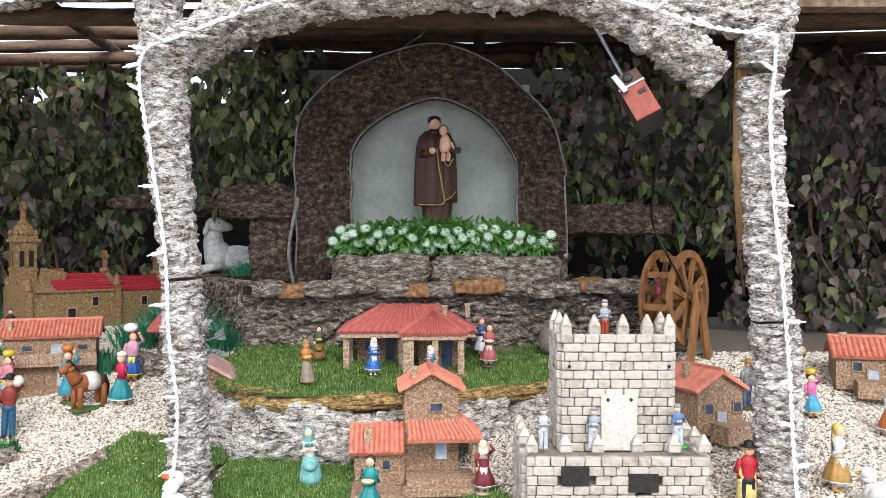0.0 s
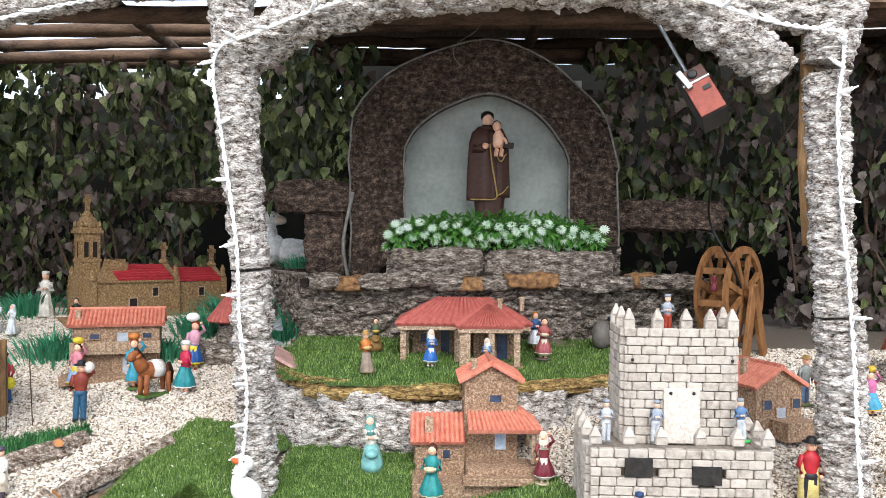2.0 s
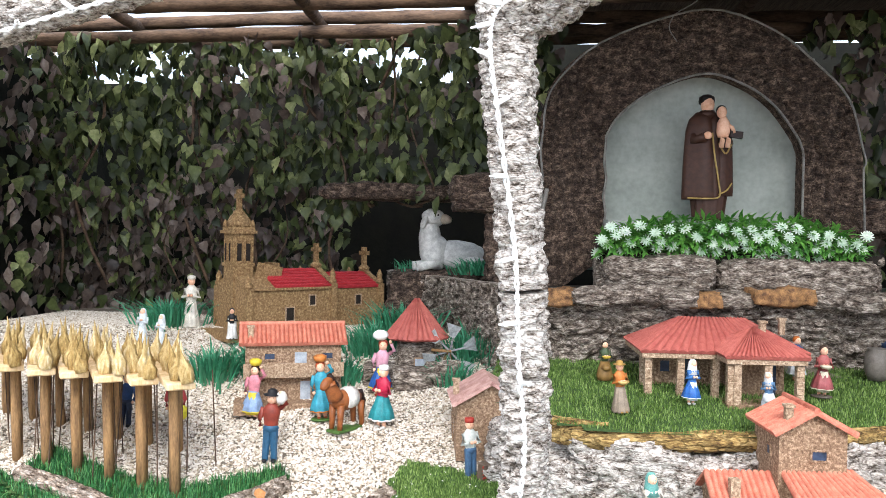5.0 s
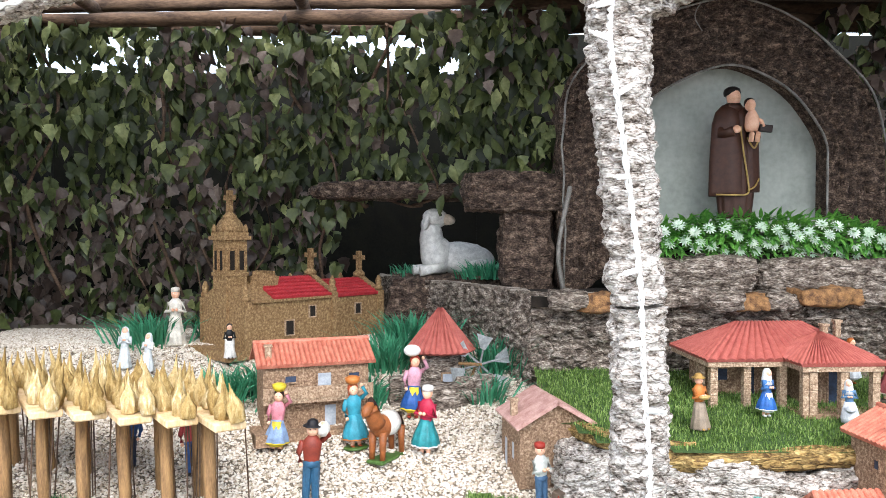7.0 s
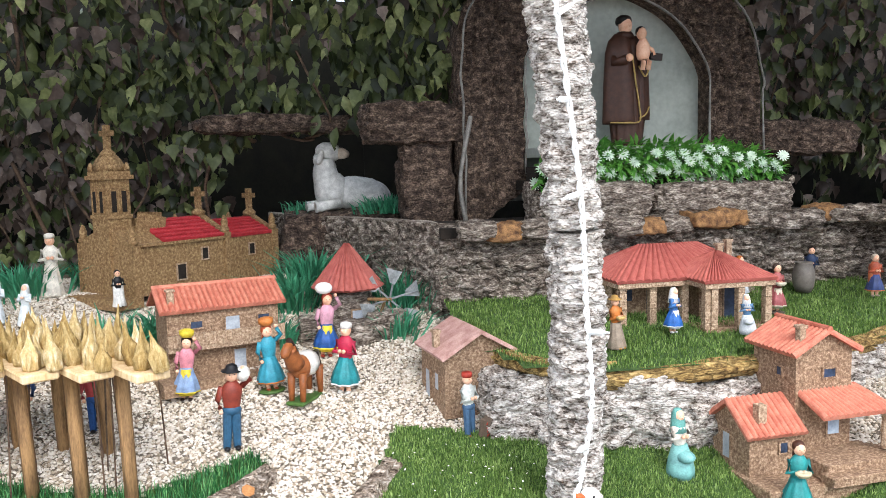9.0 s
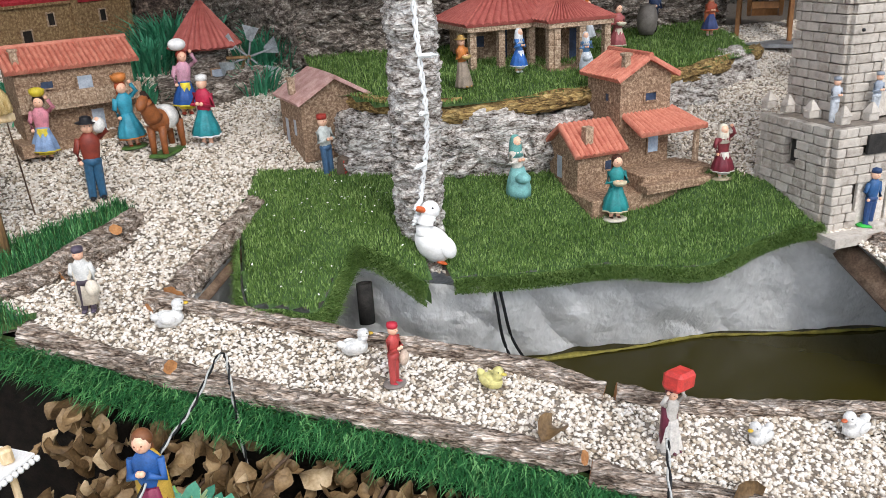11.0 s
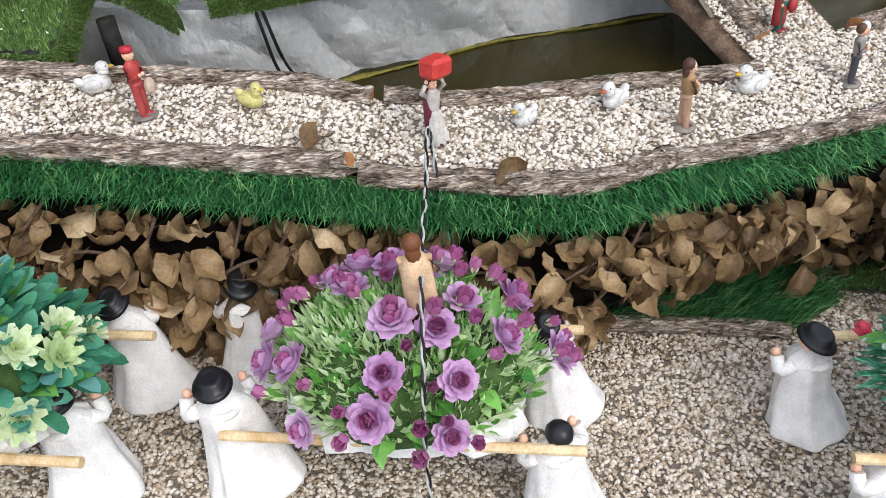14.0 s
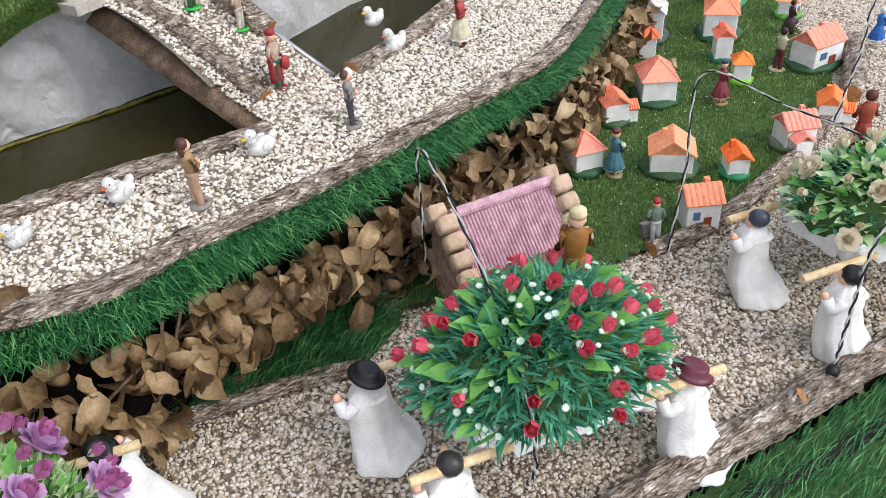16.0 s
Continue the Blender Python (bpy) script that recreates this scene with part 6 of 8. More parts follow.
for y in (-0.048, 0.048):
    bm = bmesh.new()
    n = 40
    for i in range(n):
        a, b = 2 * math.pi * i / n, 2 * math.pi * (i + 1) / n
        q = []
        for yy in (y - 0.006, y + 0.006):
            for ang in (a, b):
                for r in (0.137, 0.162):
                    q.append(bm.verts.new((r * math.cos(ang), yy, r * math.sin(ang))))
        for f in ((0, 1, 3, 2), (4, 6, 7, 5), (1, 5, 7, 3), (0, 2, 6, 4)):
            bm.faces.new([q[k] for k in f])
    bmesh.ops.remove_doubles(bm, verts=bm.verts[:], dist=0.0002)
    rim = part("rim", bm, WOOD_BROWN, wheel)
    for i in range(8):
        a = math.pi * i / 4 + 0.3
        part("spoke", box(bmesh.new(), (0.022, 0.01, 0.14), (0, y, 0), (0, math.degrees(a), 0)), WOOD_BROWN, rim)
part("hub", rod(bmesh.new(), (0, -0.075, 0), (0, 0.075, 0), 0.014, None, 12), WOOD_BROWN, wheel)
for i in range(8):
    a = math.pi * i / 4 + 0.1
    part("seat", box(bmesh.new(), (0.035, 0.08, 0.02), (0.142 * math.cos(a), 0, 0.142 * math.sin(a) - 0.02)), WOOD_BROWN, wheel)
for x in (-0.07, 0.11):
    for e in (-1, 1):
        a, b = Vector((0.0, e * 0.074, 0.03)), Vector((x, e * 0.08, -0.245))
        part("stand_leg", box(bmesh.new(), (0.042, 0.014, (b - a).length), tuple(b), (0, -math.degrees(math.atan2(x, 0.275)), 0), bevel=0.002), WOOD_BROWN, wheel, "flat brown plank leg")
part("stand_base", box(bmesh.new(), (0.34, 0.22, 0.012), (0, 0, -0.245)), METAL, wheel)
for i, (dx, dz, c) in enumerate(((-0.115, 0.02, "7a2f3a"), (-0.105, -0.075, "8a3030"), (0.05, 0.09, "4a4a6a"))):
    figure("rider_figure", "tiny painted rider figure in the wheel's seat", (0.785 + dx * 0.72, 2.68 + dx * 0.86, 1.325 + dz * 1.2), 0.06, (c, c, "2c1f18", None, None), ("sit",), 150)

# ---- granary posts with straw cones ----
gran = thing("straw_cone_stand", "long stand of wooden posts and planks carrying rows of straw cones", "model stand")
STRAW = material("golden_straw", "74592f", "f2e8cc", 150, 0.7, 0.9, detail=("ac8e54", "d4ba84"), vary=0.45, stretch=(1, 1, 0.35), depth=0.006)
grng = random.Random(8)
cone_mesh = []
for k in range(3):
    cone_mesh.append(mesh_of("straw_cone", lathe(bmesh.new(), [(0.013, 0), (0.017, 0.004), (0.018, 0.02), (0.019, 0.036), (0.014, 0.048), (0.008, 0.06), (0.003, 0.078 + 0.008 * k), (0.001, 0.092 + 0.012 * k)], 20, folds=6 + k, fold=0.26), STRAW))
for i in range(7):
    x = -1.37 - 0.098 * i
    y0 = 2.035 + 0.026 * i
    for j, (dy, zb) in enumerate(((0.145, 0.86), (0.34, 0.94))):
        px, py = x - 0.1 - 0.08 * j, y0 + dy
        bm = tube(bmesh.new(), [(px + 0.004, py, z_hill(px, py) - 0.01), (px, py, 1.03), (px - 0.003, py, 1.185)], 0.0135, 5, wob=0.003, freq=30, seed=i)
        part("post", bm, WOOD_MID, gran)
    bm = box(bmesh.new(), (0.062, 0.42, 0.016), (x - 0.135, y0 + 0.175, 1.183 + 0.002 * (i % 2)), (0, 0, 33), bevel=0.003)
    part("plank", bm, WOOD, gran)
    for r in range(8):
        for c in range(2):
            part("straw_cone", grng.choice(cone_mesh), None, gran, at=pose(x - 0.005 - 0.034 * c - 0.0285 * r + grng.uniform(-0.008, 0.008), y0 + 0.005 + 0.043 * r + 0.02 * c + grng.uniform(-0.006, 0.006), 1.199, grng.uniform(-12, 12), grng.uniform(-12, 12), grng.uniform(0, 360)) @ Matrix.Diagonal((0.74, 0.74, grng.uniform(0.55, 0.9), 1)))
    for r in range(4):
        px, py = x - 0.1 + grng.uniform(-0.05, 0.05), y0 + 0.12 + grng.uniform(0, 0.2)
        part("thin_stick", rod(bmesh.new(), (px + grng.uniform(-0.02, 0.02), py, z_hill(px, py)), (px, py, 1.18), 0.0018, None, 5), BARK_DARK, gran)


# ---- niche: saint statue and flower bed ----
def saint(at, h, brown="4a2e22"):
    bm = bmesh.new()
    H = h
    # tunic, then the shoulder cape that hangs longer on one side
    lathe(bm, [(0.125 * H, 0), (0.118 * H, 0.04 * H), (0.135 * H, 0.2 * H), (0.14 * H, 0.42 * H), (0.125 * H, 0.58 * H), (0.13 * H, 0.7 * H), (0.11 * H, 0.78 * H), (0.05 * H, 0.84 * H)], 40, 0, squash=0.68, folds=11, fold=0.07)
    lathe(bm, [(0.15 * H, 0.17 * H), (0.152 * H, 0.2 * H), (0.145 * H, 0.45 * H), (0.13 * H, 0.7 * H), (0.105 * H, 0.79 * H), (0.05 * H, 0.845 * H)], 32, 0, at=(-0.055 * H, -0.012 * H, 0), squash=0.66, folds=5, fold=0.07)
    lathe(bm, [(0.125 * H, 0.2 * H), (0.128 * H, 0.24 * H), (0.12 * H, 0.5 * H), (0.11 * H, 0.72 * H), (0.06 * H, 0.83 * H)], 32, 0, at=(0.055 * H, 0.012 * H, 0), squash=0.7, folds=6, fold=0.06)
    lathe(bm, [(0.062 * H, 0.8 * H), (0.074 * H, 0.83 * H), (0.055 * H, 0.86 * H)], 16, 0, at=(-0.02 * H, 0, 0))
    ball(bm, (-0.02 * H, -0.015 * H, 0.905 * H), (0.05 * H, 0.058 * H, 0.07 * H), 1, 16)
    lathe(bm, [(0.057 * H, 0.918 * H), (0.062 * H, 0.94 * H), (0.056 * H, 0.968 * H), (0.03 * H, 0.985 * H)], 18, 2, squash=1.1, at=(-0.024 * H, 0.006 * H, 0))
    ball(bm, (-0.012 * H, -0.074 * H, 0.898 * H), (0.009 * H, 0.014 * H, 0.014 * H), 1, 6)
    tube(bm, [(-0.12 * H, 0, 0.74 * H), (-0.125 * H, -0.07 * H, 0.62 * H), (-0.055 * H, -0.125 * H, 0.645 * H)], 0.04 * H, 10, 0)
    ball(bm, (-0.04 * H, -0.135 * H, 0.655 * H), (0.032 * H, 0.026 * H, 0.03 * H), 1, 8)
    tube(bm, [(0.1 * H, 0, 0.74 * H), (0.13 * H, -0.06 * H, 0.6 * H), (0.09 * H, -0.12 * H, 0.61 * H)], 0.038 * H, 10, 0)
    # the child on the arm, with legs hanging and a small book
    lathe(bm, [(0.04 * H, 0.64 * H), (0.052 * H, 0.68 * H), (0.048 * H, 0.75 * H), (0.02 * H, 0.8 * H)], 14, 1, at=(0.075 * H, -0.12 * H, 0))
    ball(bm, (0.06 * H, -0.125 * H, 0.832 * H), (0.038 * H, 0.042 * H, 0.047 * H), 1, 12)
    ball(bm, (0.06 * H, -0.112 * H, 0.846 * H), (0.041 * H, 0.042 * H, 0.042 * H), 2, 12)
    for a in (0.05, 0.095):
        tube(bm, [(a * H, -0.13 * H, 0.66 * H), (a * H + 0.01 * H, -0.165 * H, 0.62 * H), (a * H + 0.005 * H, -0.155 * H, 0.56 * H)], 0.019 * H, 8, 1)
    tube(bm, [(0.1 * H, -0.12 * H, 0.74 * H), (0.135 * H, -0.15 * H, 0.71 * H), (0.15 * H, -0.15 * H, 0.67 * H)], 0.015 * H, 8, 1)
    box(bm, (0.09 * H, 0.04 * H, 0.05 * H), (0.165 * H, -0.14 * H, 0.635 * H), (0, 6, 0), 3)
    # gold braid along the cape, and the cord
    tube(bm, smooth_line([(0.0, -0.1 * H, 0.68 * H), (0.02 * H, -0.108 * H, 0.5 * H), (0.055 * H, -0.103 * H, 0.3 * H), (0.06 * H, -0.1 * H, 0.19 * H), (-0.05 * H, -0.122 * H, 0.175 * H), (-0.17 * H, -0.08 * H, 0.18 * H)], 30), 0.007 * H, 6, 4)
    tube(bm, smooth_line([(0.05 * H, -0.1 * H, 0.6 * H), (0.1 * H, -0.105 * H, 0.52 * H), (0.15 * H, -0.08 * H, 0.6 * H)], 10), 0.007 * H, 6, 4)
    tube(bm, smooth_line([(0.06 * H, -0.09 * H, 0.21 * H), (0.12 * H, -0.075 * H, 0.24 * H), (0.17 * H, -0.03 * H, 0.3 * H)], 10), 0.006 * H, 6, 4)
    box(bm, (0.26 * H, 0.22 * H, 0.04 * H), (0, 0, -0.035 * H), mi=3)
    return solid("saint_statue", bm, [paint(brown), SKIN, paint("1e1613"), paint("2b1a12"), paint("b79a5a")], "brown-robed saint statue holding a child and a book", "statue", at=pose(*at, 0, 0, 0))


saint((-0.024, 3.115, 1.595), 0.435)


def petals(bm, rings, mi=0, lift=0.0):
    """Petals in rings: (count, length, width, tilt up in degrees, start radius, height, cup)."""
    heart = bm.verts.new((0, 0, rings[-1][5] - 0.004))
    for cnt, L, w, up, r0, z, cup in rings:
        for i in range(cnt):
            a = 2 * math.pi * i / cnt + up * 0.7 + r0 * 90
            c, s = math.cos(a), math.sin(a)
            cu, su = math.cos(radians(up)), math.sin(radians(up))
            cu2, su2 = math.cos(radians(up + cup)), math.sin(radians(up + cup))
            pts = []
            for u, wd in ((0, 0.35), (0.5, 1.0), (1, 0.45)):
                r = r0 + L * (u * cu if u < 0.6 else 0.5 * cu + (u - 0.5) * cu2)
                h = z + L * (u * su if u < 0.6 else 0.5 * su + (u - 0.5) * su2)
                for e in (-1, 1):
                    pts.append(bm.verts.new((r * c - e * wd * w / 2 * s, r * s + e * wd * w / 2 * c, h)))
            bm.faces.new((heart, pts[0], pts[1])).material_index = mi
            for k in (0, 2):
                f = bm.faces.new((pts[k], pts[k + 1], pts[k + 3], pts[k + 2]))
                f.material_index, f.smooth = mi, True
    return bm


def flower_mat(name, a, b):
    return material(name, a, b, 90, 0.7, 0.1, vary=0.35, through_light=0.25)


PURPLE = flower_mat("mauve_petal", "b47cb2", "e4c4e2")
PINKISH = flower_mat("dusky_pink_petal", "943f78", "c884ac")
RED = flower_mat("red_petal", "c42c48", "f27a88")
CREAM = flower_mat("cream_petal", "d9c7a4", "f0e6d0")
MINT = flower_mat("pale_green_petal", "a9c47c", "f0f5d6")
WHITE_P = flower_mat("white_green_petal", "c2dcc0", "f2f8ee")
LEAF = {k: material("leaf_" + k, a, b, 40, 0.5, 0.15, island=0.6, through_light=0.25) for k, a, b in (("teal", "23735a", "74bc9c"), ("fresh", "98c06c", "ecf6d4"), ("deep", "1c5c40", "58a47c"), ("green", "3a7a30", "8cc866"), ("bed", "2a6a2c", "86c45a"), ("blue", "4c8a86", "7fb5ac"))}
ROSE_HEART = [(4, 0.011, 0.009, 88, 0.001, 0.008, 8), (5, 0.014, 0.013, 84, 0.004, 0.006, 12), (5, 0.016, 0.016, 78, 0.0065, 0.004, 8)]
ROSE_OUTER = [(5, 0.019, 0.020, 68, 0.008, 0.001, -12), (6, 0.021, 0.023, 56, 0.009, -0.002, -30), (6, 0.022, 0.024, 40, 0.009, -0.005, -34)]
rose_me = {n: mesh_of("rose", petals(petals(bmesh.new(), ROSE_OUTER), ROSE_HEART, 1), [m, h]) for n, m, h in (("purple", PURPLE, PINKISH), ("cream", CREAM, CREAM))}
BUD = [(3, 0.020, 0.016, 86, 0.001, 0, 12), (5, 0.022, 0.016, 74, 0.005, -0.001, 14)]
bud_me = {n: mesh_of("bud", petals(petals(bmesh.new(), BUD), [(5, 0.012, 0.006, 60, 0.004, -0.005, 10)], 1), [m, LEAF["fresh"]]) for n, m in (("purple", PINKISH), ("red", RED), ("cream", CREAM))}
SUCC = [(5, 0.010, 0.008, 78, 0.001, 0.006, 5), (7, 0.015, 0.010, 60, 0.002, 0.004, 5), (8, 0.019, 0.011, 42, 0.003, 0.002, 5), (9, 0.022, 0.012, 24, 0.003, 0, 5)]
succ_me = mesh_of("rosette", petals(bmesh.new(), SUCC), MINT)
DAISY = [(10, 0.016, 0.006, 35, 0.002, 0.0, -10), (12, 0.019, 0.006, 12, 0.002, -0.002, -10)]
daisy_me = mesh_of("flower_head", petals(bmesh.new(), DAISY), WHITE_P)


def frame_of(p, out, spin):
    """A pose at p whose z runs along out, spun about it."""
    return Matrix.Translation(p) @ Vector(out).to_track_quat("Z", "Y").to_matrix().to_4x4() @ Matrix.Rotation(spin, 4, "Z")


# flower bed before the niche
bed = thing("flower_bed", "long bed of white chrysanthemums in glossy green leaves", "flowers")
r = random.Random(12)
lm = leaf_mesh("leaf", 0.045, 0.013, LEAF["bed"], 0.2, 0.4)
poses = []
for i in range(2200):
    x, v = r.uniform(-0.40, 0.39), r.random()
    y, z = 2.97 - 0.075 * math.sin(v * 2.4) , 1.46 + 0.135 * v * (1 - 0.5 * abs((x + 0.01) / 0.4) ** 4)
    out = Vector((r.uniform(-0.7, 0.7), -0.9 + v * 0.7, r.uniform(-0.3, 0.9)))
    poses.append(Matrix.Translation((x, y, z)) @ out.to_track_quat("X", "Z").to_matrix().to_4x4() @ Matrix.Rotation(r.uniform(-0.6, 0.6), 4, "X"))
strewn("leaves", lm, poses, "", "", parent=bed)
for i in range(62):
    v = (i % 4 + r.uniform(0, 0.9)) / 4.4
    x = -0.41 + 0.81 * ((i * 0.618) % 1)
    part("flower_head", daisy_me, None, bed, at=frame_of((x, 2.945 - 0.075 * math.sin(v * 2.4), 1.462 + 0.13 * v), (r.uniform(-0.4, 0.4), -1, 0.3 + 0.5 * v), r.uniform(0, 6)))
part("soil_box", box(bmesh.new(), (0.74, 0.1, 0.07), (-0.03, 2.99, 1.465)), SOIL_SHADE, bed)

# ---- ivy hedge behind ----
ivy_me = leaf_mesh("ivy_leaf", 0.06, 0.052, IVY, 0.22, 0.3, "ivy")
ivy_long_me = leaf_mesh("hanging_ivy_leaf", 0.074, 0.036, IVY, 0.35, 0.3)


def hang(p, rr, face=(0, -1, 0.25), size=1.0, droop=1.0):
    """A leaf pose: tip down, upper side to the face direction."""
    x = Vector((rr.gauss(0, 0.45), face[1] * 0.35 + rr.gauss(0, 0.25), -droop)).normalized()
    z = Vector((face[0] + rr.gauss(0, 0.7), face[1] + rr.gauss(0, 0.35), face[2] + rr.gauss(0, 0.5)))
    y = z.cross(x).normalized()
    z = x.cross(y)
    m = Matrix((x, y, z)).transposed().to_4x4()
    return Matrix.Translation(p) @ m @ Matrix.Scale(size, 4)


def ivy_y(x, z):
    if x < 0:
        base = 3.74 - 0.2 * step((z - 1.35) / 0.4)
        base -= 0.28 * step((x + 1.35) / 0.7) * step((z - 1.5) / 0.15)
    else:
        base = 3.42 - 0.12 * step((z - 1.5) / 0.5)
    return base + 0.10 * noise.noise((x * 3.5, z * 3.5, 2)) + 0.05 * noise.noise((x * 9, z * 9, 5))


r = random.Random(31)
for name, x0, x1, cnt, dry in (("ivy", -2.72, -0.5, 7600, 0.16), ("ivy", 0.40, 2.72, 6200, 0.45)):
    green, brown, single = [], [], []
    while len(green) + len(brown) < cnt:
        x, z = r.uniform(x0, x1), 1.0 + 1.36 * r.random()
        top = (2.35 if x < -0.5 else 2.40) + 0.06 * noise.noise((x * 4, 0, 0))
        low = 1.0
        if -1.36 < x < -0.5:
            low = 1.70 + 0.07 * noise.noise((x * 8, 1, 0)) - 0.06 * step((-1.2 - x) / 0.15)
        if 0.4 < x < 1.25:
            low = 1.53 + 0.06 * noise.noise((x * 8, 1, 0))
            if z < low and r.random() < 0.25:
                low = 1.0
        if z > top or z < low:
            continue
        if x < -0.9 and z > 2.05 and noise.noise((x * 17, z * 24, 3)) < (z - 2.1) * 1.0 - 0.62:
            continue
        if noise.noise((x * 9, z * 7, 9)) < 0.06 and r.random() < 0.8:
            continue
        p = Vector((x, ivy_y(x, z) + r.uniform(-0.03, 0.09), z))
        if 0.4 < x < 1.25 and z < 1.5:
            p.y += 0.25
        m = hang(p, r, size=r.uniform(0.6, 1.15))
        d = dry + (0.3 if x < -1.45 and z < 1.75 else 0) + (0.2 if x < -1.6 and z < 1.7 else 0) + 0.35 * noise.noise((x * 2, z * 2, 7)) + (0.25 if x > 1.2 else 0)
        (brown if r.random() < d else green).append(m)
    hedge = thing(name, "dense hanging ivy hedge with dark green and browned leaves", "ivy")
    single = green[:150]
    strewn("leaves", ivy_me, green[150::2], "", "", parent=hedge)
    strewn("hanging_leaves", ivy_long_me, green[151::2], "", "", parent=hedge)
    strewn("browned_leaves", ivy_me, brown, "browned dry ivy leaves", "", IVY_DRY, parent=hedge)
    for m in single:
        part("leaf", ivy_me, None, hedge, at=m)
    for i in range(16):
        x = r.uniform(x0, x1)
        pts = [(x, ivy_y(x, 2.3) + 0.06, 2.32)]
        for k in range(6):
            x += r.uniform(-0.14, 0.14)
            z = 2.3 - 0.2 * k
            pts.append((x, ivy_y(x, max(z, 1.65)) + r.uniform(-0.01, 0.07), max(z, 1.65 if -1.3 < x < 1.25 else 1.1)))
        part("stem", tube(bmesh.new(), smooth_line(pts, 26), r.uniform(0.003, 0.008), 6, wob=0.001), BARK_DARK, hedge)

# ivy hanging down the display's end
end = thing("ivy", "dark hanging ivy on the display's shaded end", "ivy")
side = []
for i in range(1500):
    y, z = r.uniform(2.2, 3.72), r.uniform(1.05, 2.34)
    side.append(hang(Vector((-2.66 + 0.07 * noise.noise((y * 5, z * 5, 4)) + r.uniform(-0.03, 0.05), y, z)), r, face=(0.8, -0.6, 0.25), size=r.uniform(0.6, 1.15)))
strewn("leaves", ivy_me, side[::2], "", "", parent=end)
strewn("browned_leaves", ivy_long_me, side[1::2], "browned dry ivy leaves", "", IVY_DRY, parent=end)

# green tufts behind the village
TUFT = material("plastic_fern", "1d6a48", "5cae86", 20, 0.5, 0, island=0.5, through_light=0.2)
for x, y, n, rad, L, z in ((-1.95, 3.2, 300, 0.1, 0.11, None), (-1.75, 3.33, 200, 0.08, 0.1, None), (-1.62, 2.78, 260, 0.09, 0.1, None), (-1.5, 2.85, 160, 0.06, 0.09, None), (-1.15, 3.0, 240, 0.08, 0.1, None), (-1.08, 3.15, 260, 0.09, 0.12, None), (-0.80, 2.98, 260, 0.08, 0.11, None), (-0.86, 2.8, 120, 0.05, 0.08, None), (-1.2, 2.78, 150, 0.05, 0.08, None), (-0.80, 3.40, 260, 0.09, 0.07, 1.385), (-1.08, 3.55, 90, 0.08, 0.05, 1.385)):
    rng = np.random.default_rng(int(abs(x * y * 1000)))
    q = np.column_stack([x + rng.normal(size=n) * rad * 0.5, y + rng.normal(size=n) * rad * 0.4])
    push = np.column_stack([(q[:, 0] - x) / rad, (q[:, 1] - y) / rad - 0.3, -0.2 * np.ones(n)]) * 0.6
    blades("fern_tuft", q, np.array([z or z_hill(a, b) for a, b in q]), L, 0.0035, 0.7, TUFT, n, "bluish-green plastic fern tuft", push, category="plant")

# ---- sheep, statues, animals ----


def sheep():
    bm = bmesh.new()
    ball(bm, (0.05, 0, 0.058), (0.125, 0.065, 0.062), 0, 24, (0, 6, 0))
    ball(bm, (-0.045, -0.01, 0.07), (0.062, 0.058, 0.072), 0, 20)
    tube(bm, smooth_line([(-0.05, -0.01, 0.07), (-0.066, -0.012, 0.13), (-0.066, -0.015, 0.185)], 10), lambda u: 0.056 - 0.022 * u, 16, 0)
    ball(bm, (-0.052, -0.022, 0.21), (0.048, 0.036, 0.033), 0, 16, (0, 10, 0))
    ball(bm, (-0.012, -0.03, 0.203), (0.032, 0.023, 0.02), 1, 12, (0, 10, 0))
    for q in (-1, 1):
        ball(bm, (-0.09, -0.022 + q * 0.032, 0.19), (0.013, 0.012, 0.028), 0, 8, (0, 20, 0))
        ball(bm, (-0.035, -0.022 + q * 0.03, 0.218), 0.004, 2, 6)
    for x, y in ((-0.03, -0.055), (-0.05, 0.03)):
        tube(bm, [(x, y, 0.03), (x - 0.05, y - 0.02, 0.02), (x - 0.085, y - 0.025, 0.016)], 0.019, 10, 0)
    ball(bm, (0.10, -0.05, 0.03), (0.06, 0.03, 0.028), 0, 12)
    for v in bm.verts:
        v.co += v.normal * 0.003 * noise.noise(v.co * 60)
    return solid("sheep_statue", bm, [paint("dcdbd6"), paint("c9b8a4"), BLACK], "white plaster sheep lying in the shaded cave", "statue", at=pose(-0.945, 3.50, 1.395, 0, 0, 6))


sheep()
figure("white_statue", "small white plaster saint statue on a plinth", (-1.85, 3.16, 1.185), 0.185, ("e6e0d2", "e6e0d2", "e6e0d2", None, "d8d0bf"), ("skirt", "fold", "cap"), 10, "statue")
figure("white_statue", "tiny white veiled statue", (-1.95, 2.98, 1.14), 0.125, ("dfe6e8", "dfe6e8", "e8eef0", None, None), ("skirt", "pray", "veil"), 10, "statue")
figure("white_statue", "tiny white veiled statue", (-1.87, 2.95, 1.135), 0.115, ("dfe6e8", "e2e8ea", "e8eef0", None, None), ("skirt", "pray", "veil"), -10, "statue")
figure("friar_figure", "black and white friar figurine before the church", (-1.63, 2.985, 1.168), 0.105, ("efece6", "1a1a1c", "1a1a1c", "efece6", None), ("skirt", "fold", "cape"), 20)


